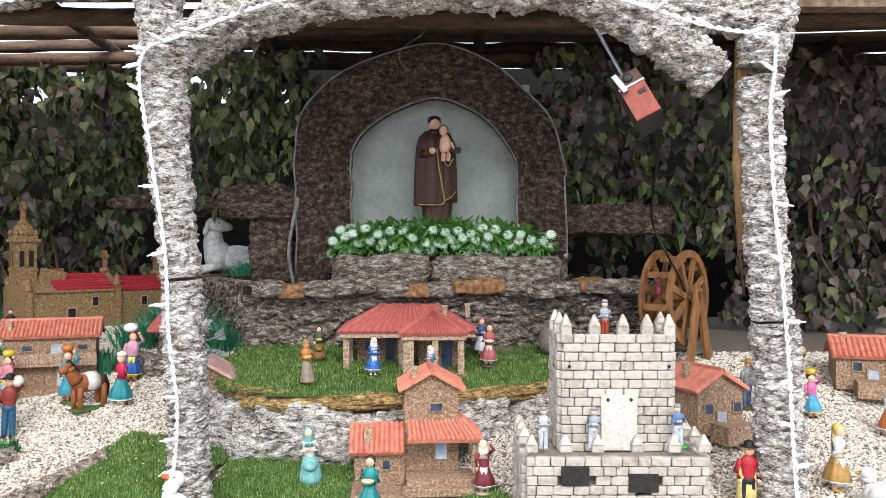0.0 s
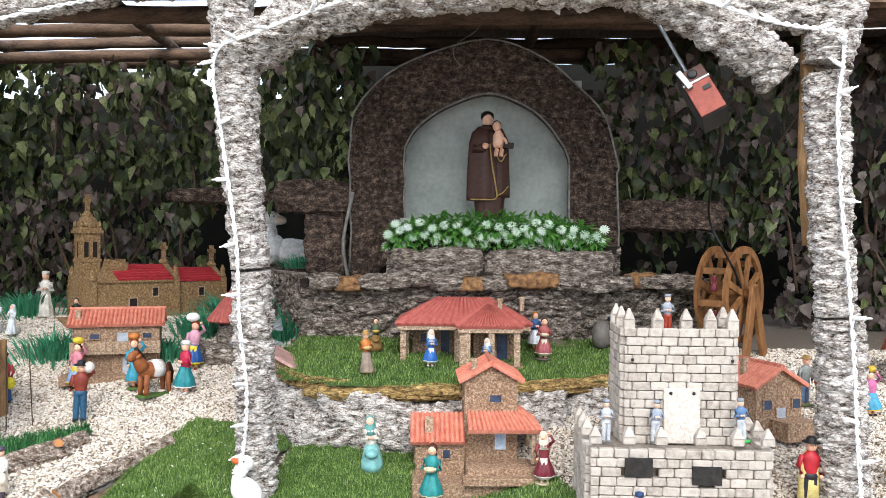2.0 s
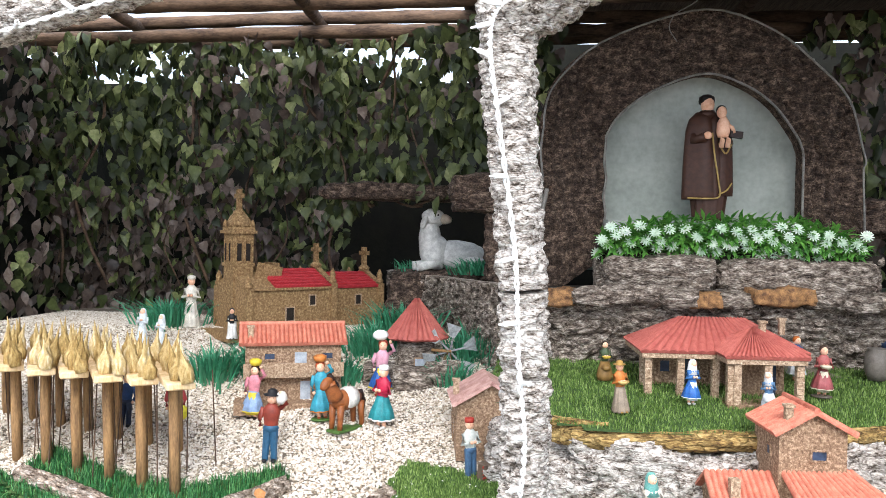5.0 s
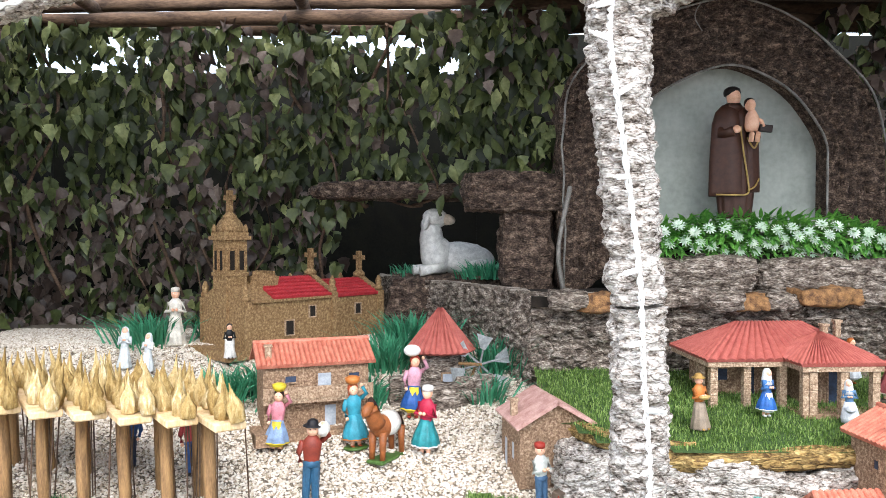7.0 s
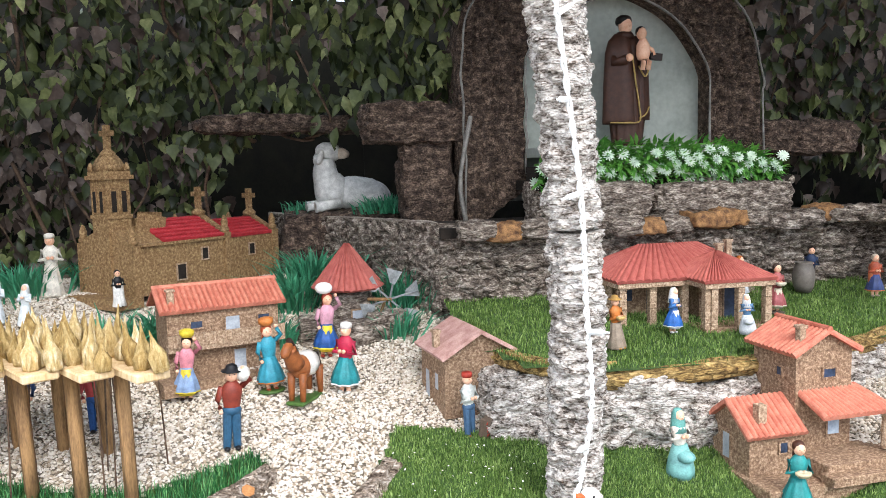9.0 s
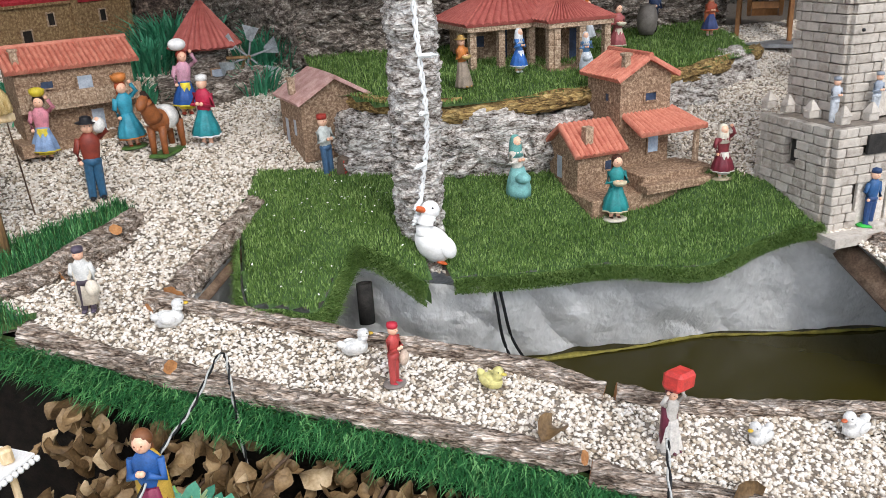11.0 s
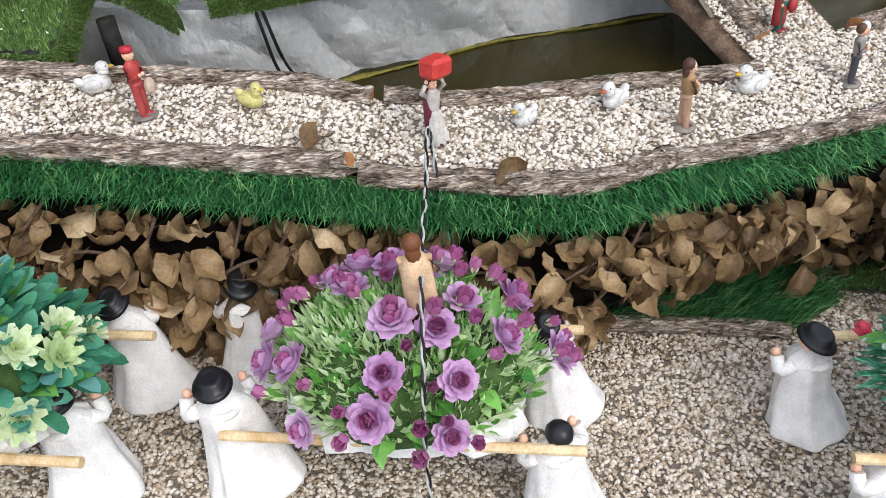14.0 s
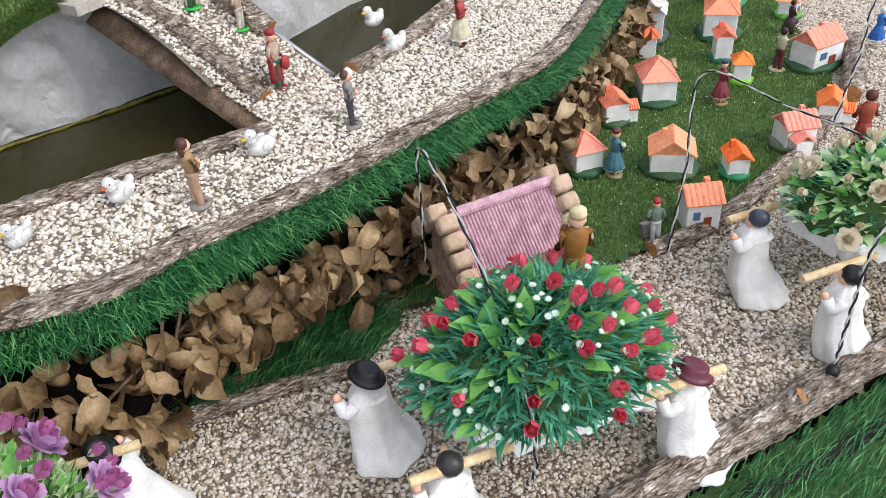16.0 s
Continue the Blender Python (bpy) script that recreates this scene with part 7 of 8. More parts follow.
def horse(at, rz, s, coat="9a5a30"):
    bm = bmesh.new()
    ball(bm, (0, 0, 0.085), (0.06, 0.028, 0.032), 0, 12)
    tube(bm, smooth_line([(-0.045, 0, 0.095), (-0.065, 0, 0.125), (-0.072, 0, 0.145)], 6), lambda u: 0.024 - 0.009 * u, 10, 0)
    ball(bm, (-0.085, 0, 0.142), (0.026, 0.013, 0.015), 0, 10, (0, -35, 0))
    for x in (-0.04, 0.045):
        for y in (-0.016, 0.016):
            tube(bm, [(x, y, 0.075), (x * 1.05, y, 0.04), (x * 1.1, y, 0.0)], lambda u: 0.011 - 0.004 * u, 8, 0)
    tube(bm, [(0.058, 0, 0.1), (0.075, 0, 0.07), (0.072, 0, 0.03)], lambda u: 0.01 - 0.006 * u, 7, 1)
    tube(bm, [(-0.04, 0, 0.125), (-0.06, 0, 0.15), (-0.075, 0, 0.165)], 0.008, 6, 1)
    lathe(bm, [(0.031, -0.022), (0.034, 0.0), (0.031, 0.022)], 14, 2, at=(0, 0, 0))
    vs = bm.verts[-42:]
    for v in vs:
        v.co = Vector((v.co.z + 0.005, v.co.x * 0.95, v.co.y + 0.088))
    box(bm, (0.12, 0.05, 0.01), (0, 0, -0.006), mi=3, bevel=0.003)
    return solid("horse_figure", bm, [paint(coat), paint("2c1a10"), paint("e8e4dc"), paint("4a6a30")], "small brown toy horse with a pale saddle cloth", "toy horse", at=pose(*at, 0, 0, rz) @ Matrix.Scale(s, 4))


horse(hill(-1.125, 2.51, 0.008), 60, 0.95)


def duck(at, rz, s, body="e6e4de", head="e6e4de", beak="d8b23a", pos="sitting", label="small white plastic duck on the gravel"):
    bm = bmesh.new()
    ball(bm, (0, 0, 0.019), (0.033, 0.021, 0.02), 0, 12)
    ball(bm, (0.03, 0, 0.03), (0.014, 0.011, 0.009), 0, 8, (0, -40, 0))
    tube(bm, smooth_line([(-0.015, 0, 0.026), (-0.021, 0, 0.038), (-0.022, 0, 0.047)], 6), 0.0125, 9, 1)
    ball(bm, (-0.023, 0, 0.052), (0.0145, 0.0135, 0.0135), 1, 10)
    ball(bm, (-0.04, 0, 0.05), (0.008, 0.0065, 0.0035), 2, 8)
    for q in (-1, 1):
        ball(bm, (0.006, q * 0.018, 0.024), (0.02, 0.006, 0.012), 0, 8, (0, -15, 0))
        ball(bm, (-0.031, q * 0.0105, 0.056), 0.0018, 3, 5)
    return solid("duck_figure", bm, [paint(body), paint(head), paint(beak), BLACK], label, "toy duck", "toy ducks", at=pose(*at, 0, 0, rz) @ Matrix.Scale(s * 0.84, 4))


duck(hill(-1.164, 1.885), 190, 0.95)
duck(hill(-0.854, 1.725), 175, 0.9)
duck(hill(-0.646, 1.585), 120, 0.85, "d9cf86", "d9cf86", "cdbb5a", label="small yellow plastic duckling on the gravel")
duck(hill(-0.262, 1.352), 15, 0.85, label="small white swan figure on the gravel")
duck(hill(-0.095, 1.32), 10, 0.95, beak="c0603a")
duck(hill(0.155, 1.238), -10, 1.05)
duck(hill(0.637, 1.262), -5, 1.05, beak="c0603a")
duck(hill(0.68, 1.345), -5, 0.95)


def goose():
    bm = bmesh.new()
    ball(bm, (0, 0, 0.042), (0.058, 0.042, 0.04), 0, 20, (0, 25, 0))
    tube(bm, smooth_line([(-0.035, 0, 0.06), (-0.045, 0, 0.088), (-0.04, 0, 0.112)], 10), lambda u: 0.023 - 0.005 * u, 14, 0)
    ball(bm, (-0.042, 0, 0.122), (0.025, 0.022, 0.023), 0, 16)
    ball(bm, (-0.072, 0, 0.117), (0.017, 0.012, 0.008), 1, 10)
    for s in (-1, 1):
        ball(bm, (0.015, s * 0.037, 0.045), (0.038, 0.01, 0.022), 0, 12, (0, 30, 0))
        ball(bm, (-0.052, s * 0.019, 0.128), 0.003, 2, 6)
        ball(bm, (0.03, s * 0.018, 0.002), (0.018, 0.012, 0.005), 1, 8)
    return solid("goose_figure", bm, [WHITE, paint("d8652f"), BLACK], "white plastic goose with an orange beak at the pond edge", "toy goose", at=pose(-0.652, 1.9, 0.842, 0, 0, 20) @ Matrix.Scale(0.82, 4) @ pose(0, 0, 0, 0, 25, 0))


goose()

# ---- village people ----
figure("farmer_figure", "farmer figurine in rust jacket and blue trousers with a bundle", hill(-1.29, 2.345), 0.185, ("2f5a78", "8a3a2c", "1c1c20", "e8e4dc", None), ("legs", "hat", "up", "bundle"), 10)
figure("woman_figure", "woman figurine in pink with a yellow basket on her head", hill(-1.405, 2.545), 0.155, ("8aa4c8", "d88a96", "2a1a14", "e0c83a", None), ("skirt", "basket", "up", "apron"), 0)
figure("woman_figure", "woman figurine in a blue dress with an orange basket", hill(-1.205, 2.56), 0.165, ("3a9ab0", "3a9ab0", "b0502a", "c87a3a", "4a6a30"), ("skirt", "basket", "up", "long"), 20)
figure("woman_figure", "woman figurine in a red shawl and teal skirt, bent forward", hill(-1.03, 2.525), 0.175, ("2a8a90", "c02a4a", "efece6", None, None), ("skirt", "fold", "cap"), -30)
figure("woman_figure", "woman figurine in a yellow apron and blue skirt", hill(-1.065, 2.70), 0.17, ("2a5aa0", "d8a0b0", "a03a28", "f0d83a", None), ("skirt", "apron", "up", "long"), 10)
bm = ball(bmesh.new(), (0, 0, 0), (0.024, 0.024, 0.016), 0, 10)
solid("head_load", bm, WHITE, "white cloth load on the woman's head", "load", at=pose(-1.065, 2.70, z_hill(-1.065, 2.70) + 0.187))
figure("smith_figure", "knife grinder figurine in a red cap with his wooden barrow", hill(-0.765, 2.315), 0.15, ("4a6a8a", "dfe3dc", "b03a2c", "6a5a4c", "57534a"), ("legs", "cap", "fold", "trough"), 30)
figure("farmer_figure", "farmer figurine in a red waistcoat and blue trousers", hill(-1.585, 2.45), 0.16, ("2a5a9a", "c04a4a", "1c1a18", "e8d83a", None), ("legs", "cap", "sack"), 10)
figure("farmer_figure", "farmer figurine in dark blue behind the posts", hill(-1.75, 2.48), 0.15, ("23304a", "2a4a7a", "1c1a18", None, None), ("legs", "cap"), 10)
figure("porter_figure", "small porter figurine with a striped cap and pale sack", hill(-1.305, 1.965), 0.13, ("4a4048", "dcdad4", "5a5060", "e0d4c0", None), ("legs", "cap", "sack", "cape"), -10)
figure("seated_figure", "seated woman figurine in a pale turquoise robe", (-0.353, 2.115, 0.875), 0.15, ("7fb8b4", "e6ddd0", "6aa8a0", "dfe3dc", "dfe3dc"), ("sit", "fold", "veil"), 10)
figure("woman_figure", "woman figurine in a teal dress carrying a basket", (-0.183, 1.965, 0.838), 0.15, ("2a8a88", "2a8a88", "4a2a1c", "d8c8a4", "cfc6b4"), ("skirt", "tray", "fold", "long"), -10)
figure("woman_figure", "woman figurine in dark red with a straw sheaf", (0.105, 1.965, 0.895), 0.13, ("7a2c38", "8a3a40", "e6ddc8", "e0dccf", "b8a88c"), ("skirt", "apron", "up", "veil"), -10)
figure("guard_figure", "small blue uniformed guard on a green base", (0.282, 1.70, 0.833), 0.125, ("2a4a7a", "2f5a8a", "23406a", None, "3ab84a"), ("legs", "cap"), 0)
figure("guard_figure", "small yellow-coated guard on a green base", hill(0.345, 1.55), 0.10, ("3a5a3a", "d8c02a", "5a3a22", None, "3ab84a"), ("legs", "up"), 0)
for x, y, z, c in ((0.225, 1.775, 1.05, "b9bec4"), (0.335, 1.775, 1.05, "9aa4b0"), (0.525, 1.76, 1.06, "5a7aa0"), (0.372, 1.825, 1.288, "9aa0a8")):
    figure("guard_figure", "tiny grey-blue painted guard on the castle", (x, y, z), 0.095, ("c8ccd0" if z < 1.2 else "a0402c", c, "8a9098", "e8e8e6", "3ab84a" if x > 0.5 else None), ("legs", "cap", "fold"), 0, group="castle guards")
figure("woman_figure", "woman figurine in blue and white at the pillared house", upper(-0.215, 2.42), 0.115, ("2f6ab8", "4a80c0", "e6e6e6", "e8ecf0", None), ("skirt", "apron", "veil", "fold"), 20)
figure("woman_figure", "kneeling figurine in white and pale blue", upper(-0.035, 2.375), 0.10, ("dfe3e8", "6a92b8", "e6e6e6", "e8d88a", None), ("sit", "fold", "veil"), -20)
figure("vendor_figure", "vendor figurine with orange bundle behind a barrel", upper(-0.40, 2.34), 0.125, ("9a8a78", "c87a3a", "b08a4a", "c8a86a", None), ("skirt", "hat", "tray", "fold"), 20)
figure("vendor_figure", "seated vendor figurine with yellow jars", upper(-0.41, 2.62), 0.11, ("8a6a3a", "4a5a40", "3a2a1c", "d8b84a", None), ("sit", "tray", "fold"), 10)
figure("woman_figure", "woman figurine in a rose dress and cream apron", upper(0.145, 2.53), 0.135, ("a85a5c", "b0605c", "4a3a30", "e6ddc4", "5a5248"), ("skirt", "apron", "tray", "fold"), 0)
figure("woman_figure", "red-haired figurine in blue behind the apron woman", upper(0.13, 2.68), 0.125, ("dfe3e8", "3a5a8a", "c06a2c", "e8ecf0", None), ("skirt", "apron", "fold"), 20)
figure("potter_figure", "dark-clad figurine bending over a large grey jar", upper(0.40, 2.74), 0.13, ("2a2c34", "2a3a5a", "2a1c14", None, None), ("legs", "fold"), -30)
solid("clay_jar", lathe(bmesh.new(), [(0.022, 0), (0.03, 0.02), (0.033, 0.045), (0.03, 0.07), (0.024, 0.085), (0.027, 0.09)], 16), paint("7d756c"), "tall grey clay jar on the upper lawn", "jar", at=pose(*upper(0.36, 2.71)))
figure("woman_figure", "old woman figurine in an orange shawl and blue skirt", upper(0.53, 2.62), 0.125, ("3a4a7a", "b8583a", "c8b8a4", "d87a4a", None), ("skirt", "cape", "fold"), -10)
# right of the castle
figure("farmer_figure", "stout man figurine in a red vest and black hat", hill(0.715, 1.86), 0.17, ("2c2a30", "b82a34", "1c1a1c", "e8d88a", None), ("legs", "hat", "cape"), 0)
figure("woman_figure", "fair-haired woman figurine in white and ochre", hill(0.97, 1.95), 0.165, ("b08a4a", "e2ddd0", "d8b85a", "d8dce0", None), ("skirt", "apron", "fold", "long"), 30)
figure("farmer_figure", "grey farmer figurine in dungarees and straw hat", hill(0.905, 2.36), 0.145, ("5a6e86", "8a8f8a", "9a7a4a", None, "4a5a38"), ("legs", "hat"), 20)
figure("woman_figure", "woman figurine in pink and blue with a jar on her head", hill(1.075, 2.30), 0.13, ("4aa0c0", "d070a0", "3a2a20", "e0b83a", None), ("skirt", "basket", "up"), 0)
figure("farmer_figure", "figurine in green with a red cap and basket", hill(1.09, 2.44), 0.15, ("23406a", "2a7a4a", "c0302c", "c89a4a", None), ("legs", "cap", "up", "bundle"), 0)
figure("woman_figure", "pale woman figurine in a grey shawl and orange skirt", hill(1.24, 2.2), 0.14, ("b8683a", "c8c4bc", "b8b4ac", None, None), ("skirt", "veil", "fold"), -10)
duck(hill(1.03, 1.86, 0.02), -60, 1.6, label="larger white toy duck beside the post")
figure("farmer_figure", "tall straw-hatted farmer figurine in brown", hill(0.935, 2.30), 0.15, ("6a3a2a", "9a5a3a", "b08a4a", None, None), ("legs", "hat"), -20)
# along the gravel walk
figure("walker_figure", "resin walker figurine in a red tunic and cap with a sack", hill(-0.805, 1.64), 0.115, ("b04844", "c04a44", "c03040", "d8c0aa", "8a8078"), ("legs", "cap", "sack", "fold"), 40)
figure("walker_figure", "resin figurine in white with a red box on the shoulder", hill(-0.415, 1.385), 0.115, ("d8d2c8", "cfc8be", "5a2a34", "6a2a3a", "8f877c"), ("skirt", "both_up", "long", "cape"), 10)
solid("red_box", box(bmesh.new(), (0.05, 0.035, 0.032), (0, 0, 0), bevel=0.006), paint("d04038"), "glossy red box carried by the figurine", "box", at=pose(-0.41, 1.38, 0.768, 0, 10, 25))
figure("shepherd_figure", "bent long-haired figurine in a brown tunic", hill(-0.02, 1.23), 0.125, ("c09a80", "a8845c", "5a3a30", None, "8f877c"), ("legs", "long", "fold"), 70)
figure("pirate_figure", "resin figurine in a red coat and green trousers", hill(0.335, 1.34), 0.12, ("2a5a4a", "c0a890", "a83038", "b03a3c", None), ("legs", "cap", "cape", "sack"), 10)
figure("walker_figure", "resin figurine in grey with a white cloth", hill(0.345, 1.175), 0.115, ("4a4a50", "9a938c", "5a4030", "e8e6e0", "8f877c"), ("legs", "bundle", "fold"), 30)
figure("woman_figure", "resin woman figurine in a red bodice and cream skirt", hill(0.775, 1.17), 0.13, ("d8cfae", "b04a44", "5a3a28", None, None), ("skirt", "fold", "long"), 10)
figure("guard_figure", "small figurine on a bright green base", hill(0.39, 1.47), 0.09, ("c8c0b0", "c0a890", "4a3020", None, "3ab84a"), ("legs", "cap"), 0)


# ---- tiny ceramic houses ----
def tiny(at, rz, w, d, h, roof, style="gable", base=None):
    t = thing("tiny_house", "tiny white ceramic house with an orange roof" + {"gable": " and gabled end", "hip": " of hipped tiles", "tall": " and tall narrow body", "annex": " and small side wing"}[style], "model house", "tiny ceramic houses", at=pose(*at, 0, 0, rz))
    part("wall", box(bmesh.new(), (w, d, h), (0, 0, 0), bevel=0.002), WHITE, t)
    R = material("ceramic_roof_" + roof, roof, "%02x%02x%02x" % tuple(min(255, int(int(roof[i:i + 2], 16) * 1.12) + 8) for i in (0, 2, 4)), 90, 0.6, 0.25)
    bm = bmesh.new()
    o, rise = 0.006, 0.42 * min(w, d)
    if style in ("hip", "tall"):
        vs = [bm.verts.new((sx * (w / 2 + o), sy * (d / 2 + o), h - 0.001)) for sx, sy in ((-1, -1), (1, -1), (1, 1), (-1, 1))]
        dx = max(0.0, (w - d) / 2)
        a, b = bm.verts.new((-dx - 0.001, 0, h + rise * 1.2)), bm.verts.new((dx + 0.001, 0, h + rise * 1.2))
        for f in ((vs[0], vs[1], b, a), (vs[2], vs[3], a, b), (vs[1], vs[2], b), (vs[3], vs[0], a)):
            bm.faces.new(f)
        bm.faces.new(vs[::-1])
        for q, e in ((vs[0], a), (vs[3], a), (vs[1], b), (vs[2], b)):
            rod(bm, q.co.copy(), e.co.copy(), 0.0025, None, 5)
        for k in range(1, 6):
            for sy in (-1, 1):
                rod(bm, (-w / 2 + w * k / 6, sy * (d / 2 + o), h), ((-w / 2 + w * k / 6) * 0.35, sy * d * 0.12, h + rise), 0.0014, None, 4)
    else:
        for s in (-1, 1):
            ribbed(bm, (-w / 2 - o, s * (d / 2 + o), h - 0.003), (w / 2 + o, s * (d / 2 + o), h - 0.003), (w / 2 + o, 0, h + rise), (-w / 2 - o, 0, h + rise), 7, 0.002, thick=0.004)
        for s in (-1, 1):
            f = [bm.verts.new((s * w / 2, y, z)) for y, z in ((-d / 2, h - 0.002), (d / 2, h - 0.002), (0, h + rise - 0.004))]
            bm.faces.new(f)
    part("roof", bm, R, t, "moulded orange roof")
    if style in ("gable", "annex"):
        part("chimney", box(bmesh.new(), (0.012, 0.012, 0.02), (w * 0.2, d * 0.2, h + rise * 0.5)), R, t)
    if style == "annex":
        a = part("wing", box(bmesh.new(), (w * 0.55, d * 0.5, h * 0.65), (-w * 0.1, -d * 0.72, 0)), WHITE, t)
        bm = bmesh.new()
        for s in (-1, 1):
            ribbed(bm, (-w * 0.1 + s * (w * 0.3 + 0.004), -d, h * 0.63), (-w * 0.1 + s * (w * 0.3 + 0.004), -d * 0.45, h * 0.63), (-w * 0.1, -d * 0.45, h * 0.63 + rise * 0.7), (-w * 0.1, -d, h * 0.63 + rise * 0.7), 5, 0.002, thick=0.004)
        part("wing_roof", bm, R, a)
    part("door", box(bmesh.new(), (w * 0.22, 0.003, h * 0.5), (w * 0.12, -d / 2 - 0.0015, 0)), paint("a04a30"), t)
    part("window", box(bmesh.new(), (w * 0.2, 0.003, h * 0.25), (-w * 0.22, -d / 2 - 0.0015, h * 0.45)), paint("5a7a9a"), t)
    if base:
        part("base", lathe(bmesh.new(), [(w * 0.78, -0.002), (w * 0.78, 0.01), (w * 0.6, 0.016)], 8, squash=d / w), paint(base), t)
    return t


Z = 0.268
for x, y, rz, w, d, h, roof, style, base in (
        (0.885, 0.90, 50, 0.085, 0.075, 0.065, "d8806a", "hip", "2f5a38"), (1.33, 0.86, 30, 0.11, 0.095, 0.075, "dd8a70", "hip", "2f5a38"), (1.15, 0.92, 40, 0.075, 0.065, 0.065, "d8795a", "annex", "3c5a34"),
        (1.60, 0.975, 20, 0.05, 0.05, 0.07, "d86a40", "tall", None), (1.86, 0.82, 15, 0.13, 0.10, 0.09, "e08a68", "hip", "2f5a38"), (0.965, 0.70, 20, 0.085, 0.10, 0.065, "dd9068", "gable", "3c5a34"),
        (1.01, 0.555, 30, 0.06, 0.05, 0.055, "d86428", "gable", "2f8a58"), (1.21, 0.46, -50, 0.08, 0.07, 0.065, "dd8a78", "annex", "6a7a5a"), (0.765, 0.575, -55, 0.075, 0.07, 0.075, "dd8a68", "gable", None),
        (1.73, 0.50, -30, 0.12, 0.09, 0.08, "d8846c", "gable", "2f5a38"), (1.40, 0.405, 10, 0.075, 0.06, 0.05, "dd7438", "annex", None), (1.66, 0.76, 25, 0.06, 0.05, 0.085, "d86a50", "gable", "2f7a58"),
        (1.53, 0.67, 20, 0.055, 0.05, 0.065, "dd7a30", "hip", "8ac83a"), (2.15, 0.87, 15, 0.1, 0.09, 0.1, "e08a68", "hip", "2f8a58"), (2.1, 0.65, 0, 0.07, 0.06, 0.06, "d8946a", "tall", "6aa84a"), (1.75, 1.02, 15, 0.1, 0.09, 0.1, "b8b4ae", "gable", "4a5a4a")):
    tiny((x, y, Z), rz, w, d, h, roof, style, base)
figure("woman_figure", "figurine in a teal robe with red cap and basket", (0.885, 0.815, Z), 0.125, ("4a7a86", "4a7a86", "6a3a34", "d8ccb0", "b8aa8c"), ("skirt", "tray", "cap", "fold"), 60)
figure("grinder_figure", "knife grinder figurine in a red cap with his barrow", (0.66, 0.635, Z), 0.11, ("c8c8c4", "7a8a7a", "b03a3c", "8a8680", "6a665e"), ("legs", "cap", "trough", "apron"), 120)
figure("woman_figure", "figurine in a dark red dress holding a pale bundle", (1.37, 0.685, Z), 0.125, ("8a3a44", "8a3a44", "3a4a5a", "d8d0b8", "b89a6a"), ("skirt", "tray", "cap", "fold"), 40)
figure("farmer_figure", "dark-haired figurine in a cream smock", (1.65, 0.59, Z), 0.13, ("6a3a38", "c8c0a0", "2a201c", None, "d0bca0"), ("legs", "fold"), 70)
figure("farmer_figure", "dark seated figurine beside the orange roof", (1.95, 0.62, Z), 0.11, ("3a2a28", "4a3430", "2a201c", None, None), ("sit", "fold"), 40)
figure("woman_figure", "small blue figurine at the lawn's edge", (1.95, 0.36, Z), 0.12, ("2a6ab8", "3a7ac8", "e0d8c8", None, None), ("skirt", "fold"), 40)

# tiled stone house beside the leaf hedge
stone = thing("stone_house", "clay house with rounded coping stones and faded pink roof", "model house", at=pose(0.366, 0.862, 0.235, 0, 0, -32) @ Matrix.Diagonal((0.84, 0.8, 0.88, 1)))
CLAY = material("rough_clay", "7d5f4c", "b0907a", 60, 0.9, 0.6)
COPE = material("coping_clay", "a4866c", "cbb198", 80, 0.85, 0.5, vary=0.2)
STRIPE = material("faded_pink_ribs", "a67a86", "d4b0b6", 50, 0.75, 0.2)
part("wall", gable_walls(bmesh.new(), 0.27, 0.19, 0.2, 0.085), CLAY, stone)
for s in (-1, 1):
    bm = bmesh.new()
    ribbed(bm, (-0.13, s * 0.115, 0.192), (0.13, s * 0.115, 0.192), (0.13, 0, 0.298), (-0.13, 0, 0.298), 30, 0.0042)
    part("roof_slope", bm, STRIPE, stone)
part("ridge", rod(bmesh.new(), (-0.13, -0.01, 0.298), (0.13, -0.01, 0.298), 0.013, None, 10), STRIPE, stone)
for e in (-1, 1):
    for s in (-1, 1):
        for k in range(4):
            a = (k + 0.5) / 4
            part("coping_stone", cork_rock((0.045, 0.036, 0.036), 7 + k + 10 * e + 5 * s, 0.004, 3, 2.0, 0.45), COPE, stone, at=pose(e * 0.148, s * 0.125 * (1 - a), 0.175 + 0.115 * a, s * -42, 0, 90 * 0))

